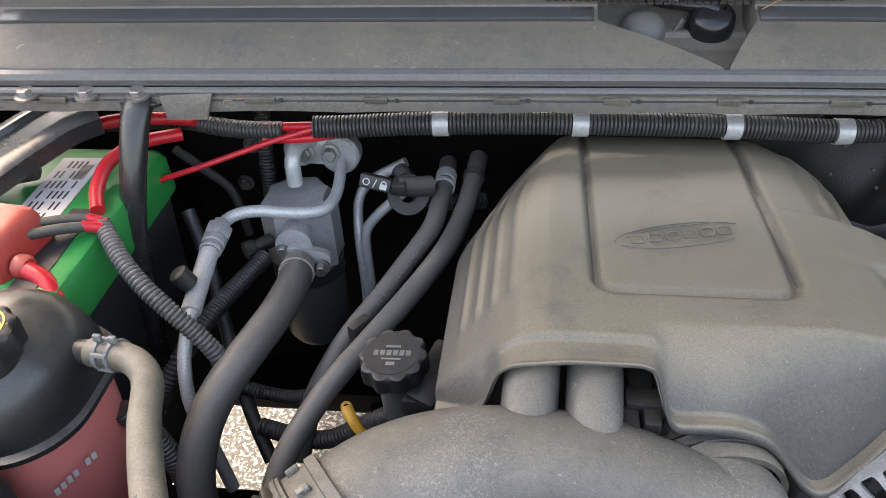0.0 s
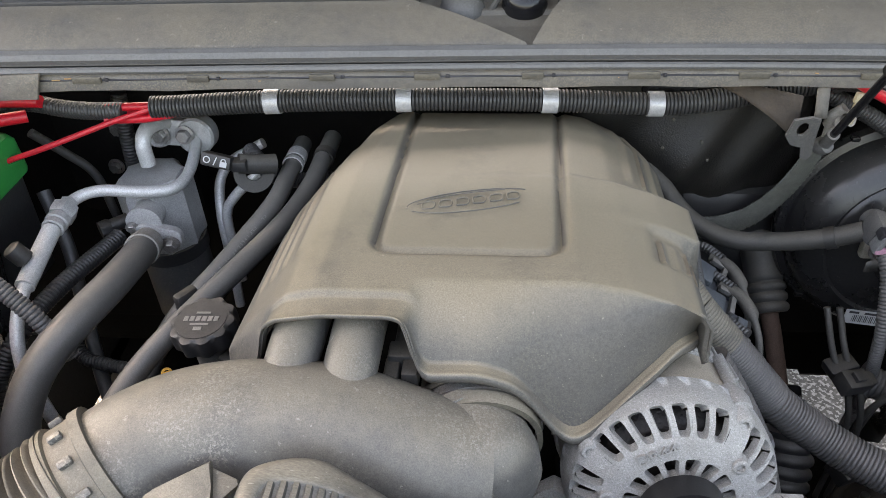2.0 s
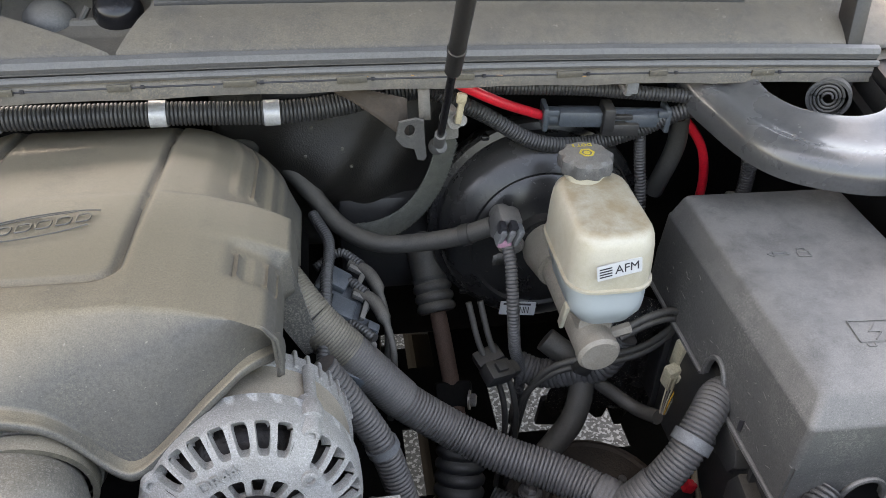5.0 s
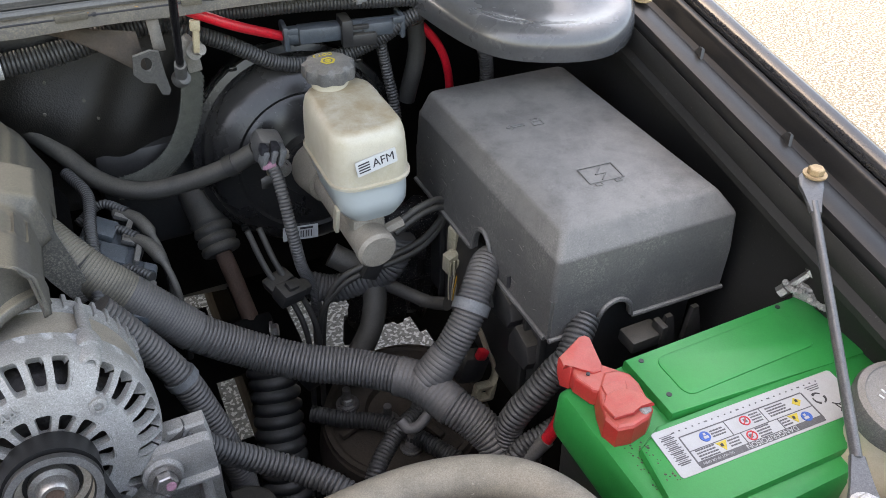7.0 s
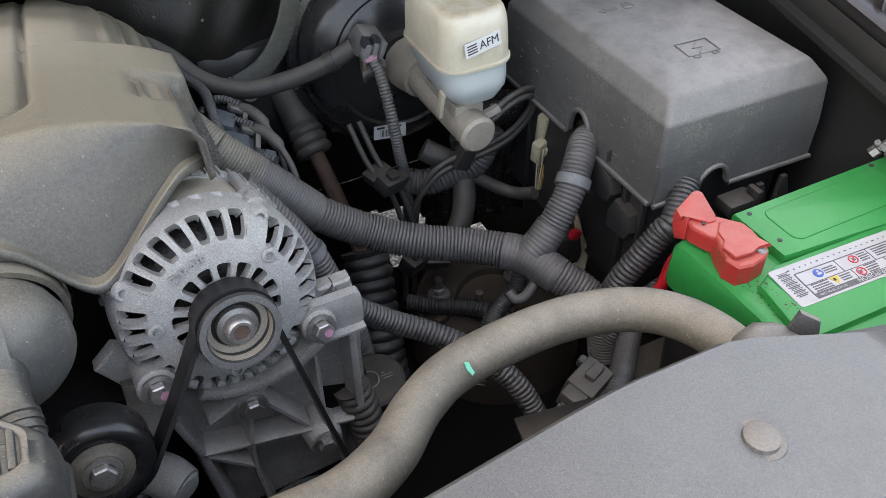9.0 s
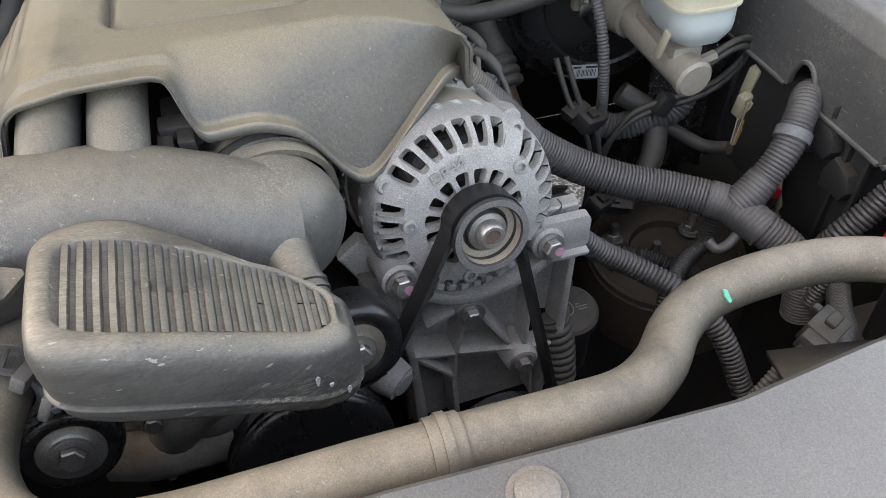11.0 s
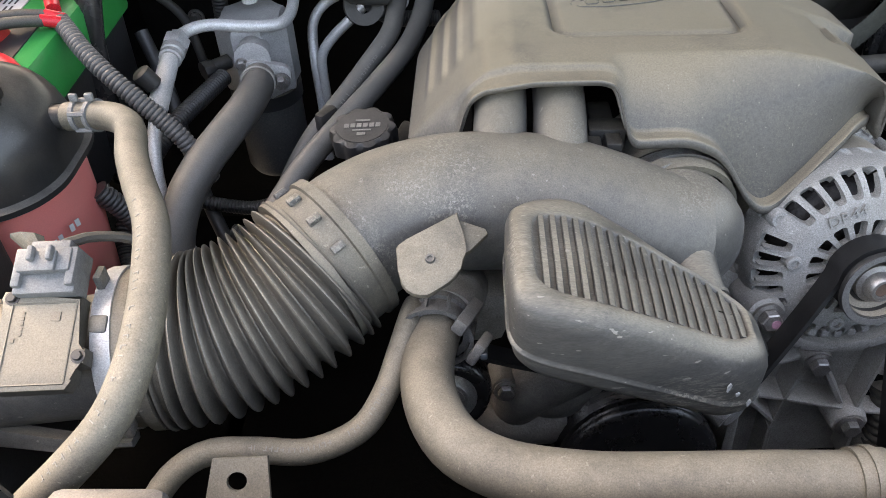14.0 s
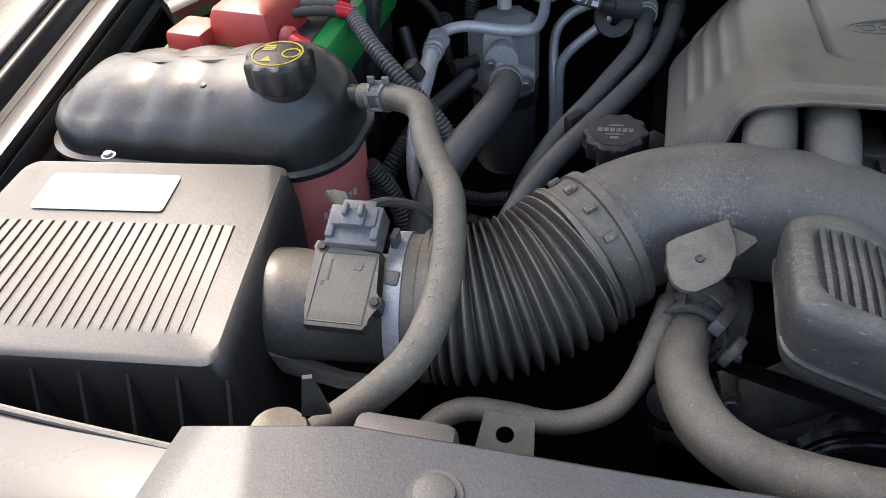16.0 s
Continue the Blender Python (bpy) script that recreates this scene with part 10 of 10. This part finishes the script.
add_grid(bm, [[(x, y, z + 0.003) for x in (-0.80, -0.66, -0.52, -0.405)] for y, z in ((-0.340, 1.1395), (-0.36, 1.1425), (-0.38, 1.1430), (-0.40, 1.1425), (-0.43, 1.137), (-0.47, 1.127), (-0.52, 1.110))])
part("lens", bm, M_HAZE, hl, "hazy clear lens")
bolt((-0.565, -0.333, 1.141), (0, 0, 1), 0.009, 0.006, M_STEEL)

# Engine front details under the resonator.
pump = thing("water_pump", (-0.02, -0.03, 0.86), "dirty cast-aluminium water pump body with bosses", "water pump")
bm = bmesh.new()
add_tube(bm, [(0.035, -0.030, 0.948), (0.000, -0.046, 0.935), (-0.030, -0.052, 0.915), (-0.040, -0.046, 0.885)], lambda t: 0.030 - 0.006 * t, 22, 0.006)
add_tube(bm, [(0.04, -0.03, 0.90), (0.0, -0.045, 0.905), (-0.03, -0.05, 0.92)], 0.026, 20, 0.006)
part("body", bm, M_GRIMECAST, pump)
bm = bmesh.new()
add_tube(bm, [(-0.095, -0.040, 0.872), (-0.060, -0.052, 0.868), (-0.020, -0.055, 0.872), (0.030, -0.045, 0.874)], lambda t: 0.022 + 0.006 * abs(2 * t - 1), 20, 0.006)
part("neck", bm, M_GRIMECAST, pump)
bm = bmesh.new()
add_prism(bm, [(-0.12, 0.90), (-0.085, 0.905), (-0.050, 0.880), (0.02, 0.860), (0.02, 0.846), (-0.07, 0.842), (-0.105, 0.82)], (0, -0.030, 0), (1, 0, 0), (0, 0, 1), 0.012, 0.003)
part("flange", bm, M_GRIMECAST, pump)
for x, y, z, r in ((-0.050, -0.062, 0.930, 0.0125), (-0.055, -0.058, 0.846, 0.009), (0.022, -0.066, 0.888, 0.008)):
    bm = bmesh.new()
    add_lathe(bm, [(r * 1.15, -0.03), (r, 0.0), (r * 0.8, 0.002), (0.0, 0.002)], (x, y, z), AN, 20)
    part("boss", bm, M_GRIMECAST, pump)
    bolt(Vector((x, y, z)) + AN * 0.002, AN, r * 0.62, 0.008, M_STEEL, parent=pump)
bm = bmesh.new()
add_tube(bm, [(0.11, -0.03, 0.955), (0.135, -0.03, 0.94), (0.16, -0.02, 0.945), (0.165, 0.0, 0.98)], 0.020, 16, 0.008)
solo("belt_tensioner", bm, M_GRIMECAST, "dull cast belt tensioner arm", "belt tensioner")
cs = thing("steering_pump", (0.345, 0.0, 0.84), "dark steering pump behind the bracket with a ribbed boot", "pump")
bm = bmesh.new()
add_lathe(bm, [(0.0, 0.02), (0.03, 0.02), (0.035, 0.0), (0.035, -0.08), (0.0, -0.08)], (0.335, 0.02, 0.845), AN, 24)
part("body", bm, M_DARK, cs)
bm = bmesh.new()
add_tube(bm, [(0.345, 0.0, 0.86), (0.352, -0.01, 0.82), (0.355, -0.02, 0.77)], 0.020, 16, rib=(0.010, 0.003))
part("boot", bm, M_RUBBER, cs)
clip = thing("fan_connector", (0.50, -0.185, 0.97), "black plastic fan connector clipped to the shroud", "connector")
ct = Euler((0.2, 0.15, 0.45)).to_matrix()
C0 = Vector((0.50, -0.185, 0.985))
for nm, c, size in (("body", (0, 0, 0), (0.040, 0.026, 0.020)), ("socket", (-0.026, 0, 0.001), (0.016, 0.020, 0.015)), ("latch", (0.004, 0, 0.012), (0.020, 0.010, 0.005)), ("ear", (0.020, 0.014, -0.003), (0.010, 0.012, 0.008))):
    bm = bmesh.new()
    add_box(bm, C0 + ct @ Vector(c), size, 0.002, ct)
    part(nm, bm, M_BLACK, clip)
hose("fan_lead", [C0 + ct @ Vector((-0.034, 0, 0)), (0.455, -0.20, 0.975), (0.43, -0.205, 0.94), (0.42, -0.20, 0.88)], 0.006, M_LOOM, "thin black loom to the fan connector", "wiring loom", 10, (0.0042, 0.0013))
bm = bmesh.new()
add_grid(bm, [[(0.40, -0.255, 1.04), (0.46, -0.25, 1.03), (0.54, -0.245, 1.02)], [(0.41, -0.215, 1.03), (0.47, -0.215, 1.015), (0.55, -0.22, 1.0)]])
thick(solo("shroud_flap", bm, M_BLACK, "black plastic flap on the fan shroud", "flap"), 0.004)

# ---- wiper in its well ----
wp = thing("wiper_arm", (0.11, 0.43, 1.28), "black wiper arm pivot in the cowl well", "wiper arm")
bm = bmesh.new()
add_lathe(bm, [(0.024, -0.025), (0.025, 0.0), (0.022, 0.014), (0.015, 0.02), (0.0, 0.021)], (0.118, 0.432, 1.284), (0.1, -0.5, 0.85), 28)
part("pivot", bm, M_GLOSS, wp)
bm = bmesh.new()
add_tube(bm, [(0.126, 0.436, 1.300), (0.112, 0.440, 1.303), (0.090, 0.444, 1.304), (0.062, 0.450, 1.308), (0.02, 0.47, 1.322), (-0.04, 0.50, 1.34)], 0.0105, 16, 0.008, flat=(1.5, 0.9))
part("arm", bm, M_GLOSS, wp)
bm = bmesh.new()
add_tube(bm, [(0.09, 0.43, 1.29), (0.08, 0.42, 1.272), (0.095, 0.405, 1.262), (0.112, 0.402, 1.255)], 0.0035, 8, 0.006)
part("tube", bm, M_RUBBER, wp, "thin washer tube")
bm = bmesh.new()
add_lathe(bm, [(0.0, 0.022), (0.014, 0.019), (0.023, 0.010), (0.026, 0.0), (0.026, -0.01)], (0.050, 0.430, 1.276), (0.0, -0.35, 1), 26)
solo("grommet_dome", bm, M_GREY, "grey plastic dome in the wiper well", "cap")
bm = bmesh.new()
rng = random.Random(11)
for k in range(110):
    x = rng.choice((rng.uniform(-0.05, 0.2), rng.uniform(-0.04, 0.16), rng.uniform(0.55, 0.8), rng.uniform(-0.7, -0.62)))
    p = Vector(cowl_at(x, rng.uniform(0.09, 0.13), 0.066))
    d = Vector((rng.uniform(-1, 1), rng.uniform(-0.4, 0.4), rng.uniform(-0.05, 0.15))).normalized()
    add_tube(bm, [p, p + d * 0.022 + Vector((0, 0, 0.002)), p + d * 0.045], 0.0007, 4, 0.02)
solo("pine_needles", bm, M_STRAW, "scattered dry brown pine needles on the cowl", "pine needles", kind="stuff")
bm = bmesh.new()
for x in np.arange(-0.05, 0.25, 0.008):
    for dy in (0.088, 0.097, 0.106):
        add_box(bm, cowl_at(float(x), dy, 0.0605), (0.0055, 0.0065, 0.002))
solo("cowl_grille", bm, M_BLACK, "fine black plastic cowl grille mesh", "grille", kind="stuff")

# ---- near-black sheets added to keep the bay's floor dark, with gaps to the ground ----
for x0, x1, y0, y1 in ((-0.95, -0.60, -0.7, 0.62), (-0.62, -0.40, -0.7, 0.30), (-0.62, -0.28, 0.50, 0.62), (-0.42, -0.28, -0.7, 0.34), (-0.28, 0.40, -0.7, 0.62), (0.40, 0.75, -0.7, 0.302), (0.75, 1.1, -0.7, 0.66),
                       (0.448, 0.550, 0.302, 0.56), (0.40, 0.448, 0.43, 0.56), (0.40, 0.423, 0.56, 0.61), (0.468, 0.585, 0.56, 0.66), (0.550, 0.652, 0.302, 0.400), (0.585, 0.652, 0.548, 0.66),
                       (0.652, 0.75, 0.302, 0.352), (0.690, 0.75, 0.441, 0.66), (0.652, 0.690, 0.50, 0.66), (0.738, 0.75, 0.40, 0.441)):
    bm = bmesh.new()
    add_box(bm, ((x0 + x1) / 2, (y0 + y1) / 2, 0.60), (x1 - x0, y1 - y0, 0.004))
    solo("dark_floor_filler", bm, M_DARK, "near-black sheet added to keep the bay floor dark", "splash shield", kind="structure")
bm = bmesh.new()
add_box(bm, (0.09, -0.64, 0.66), (1.9, 0.03, 0.80), 0.01)
solo("front_bumper", bm, M_PAINT, "black front bumper and grille", "bumper", kind="structure")
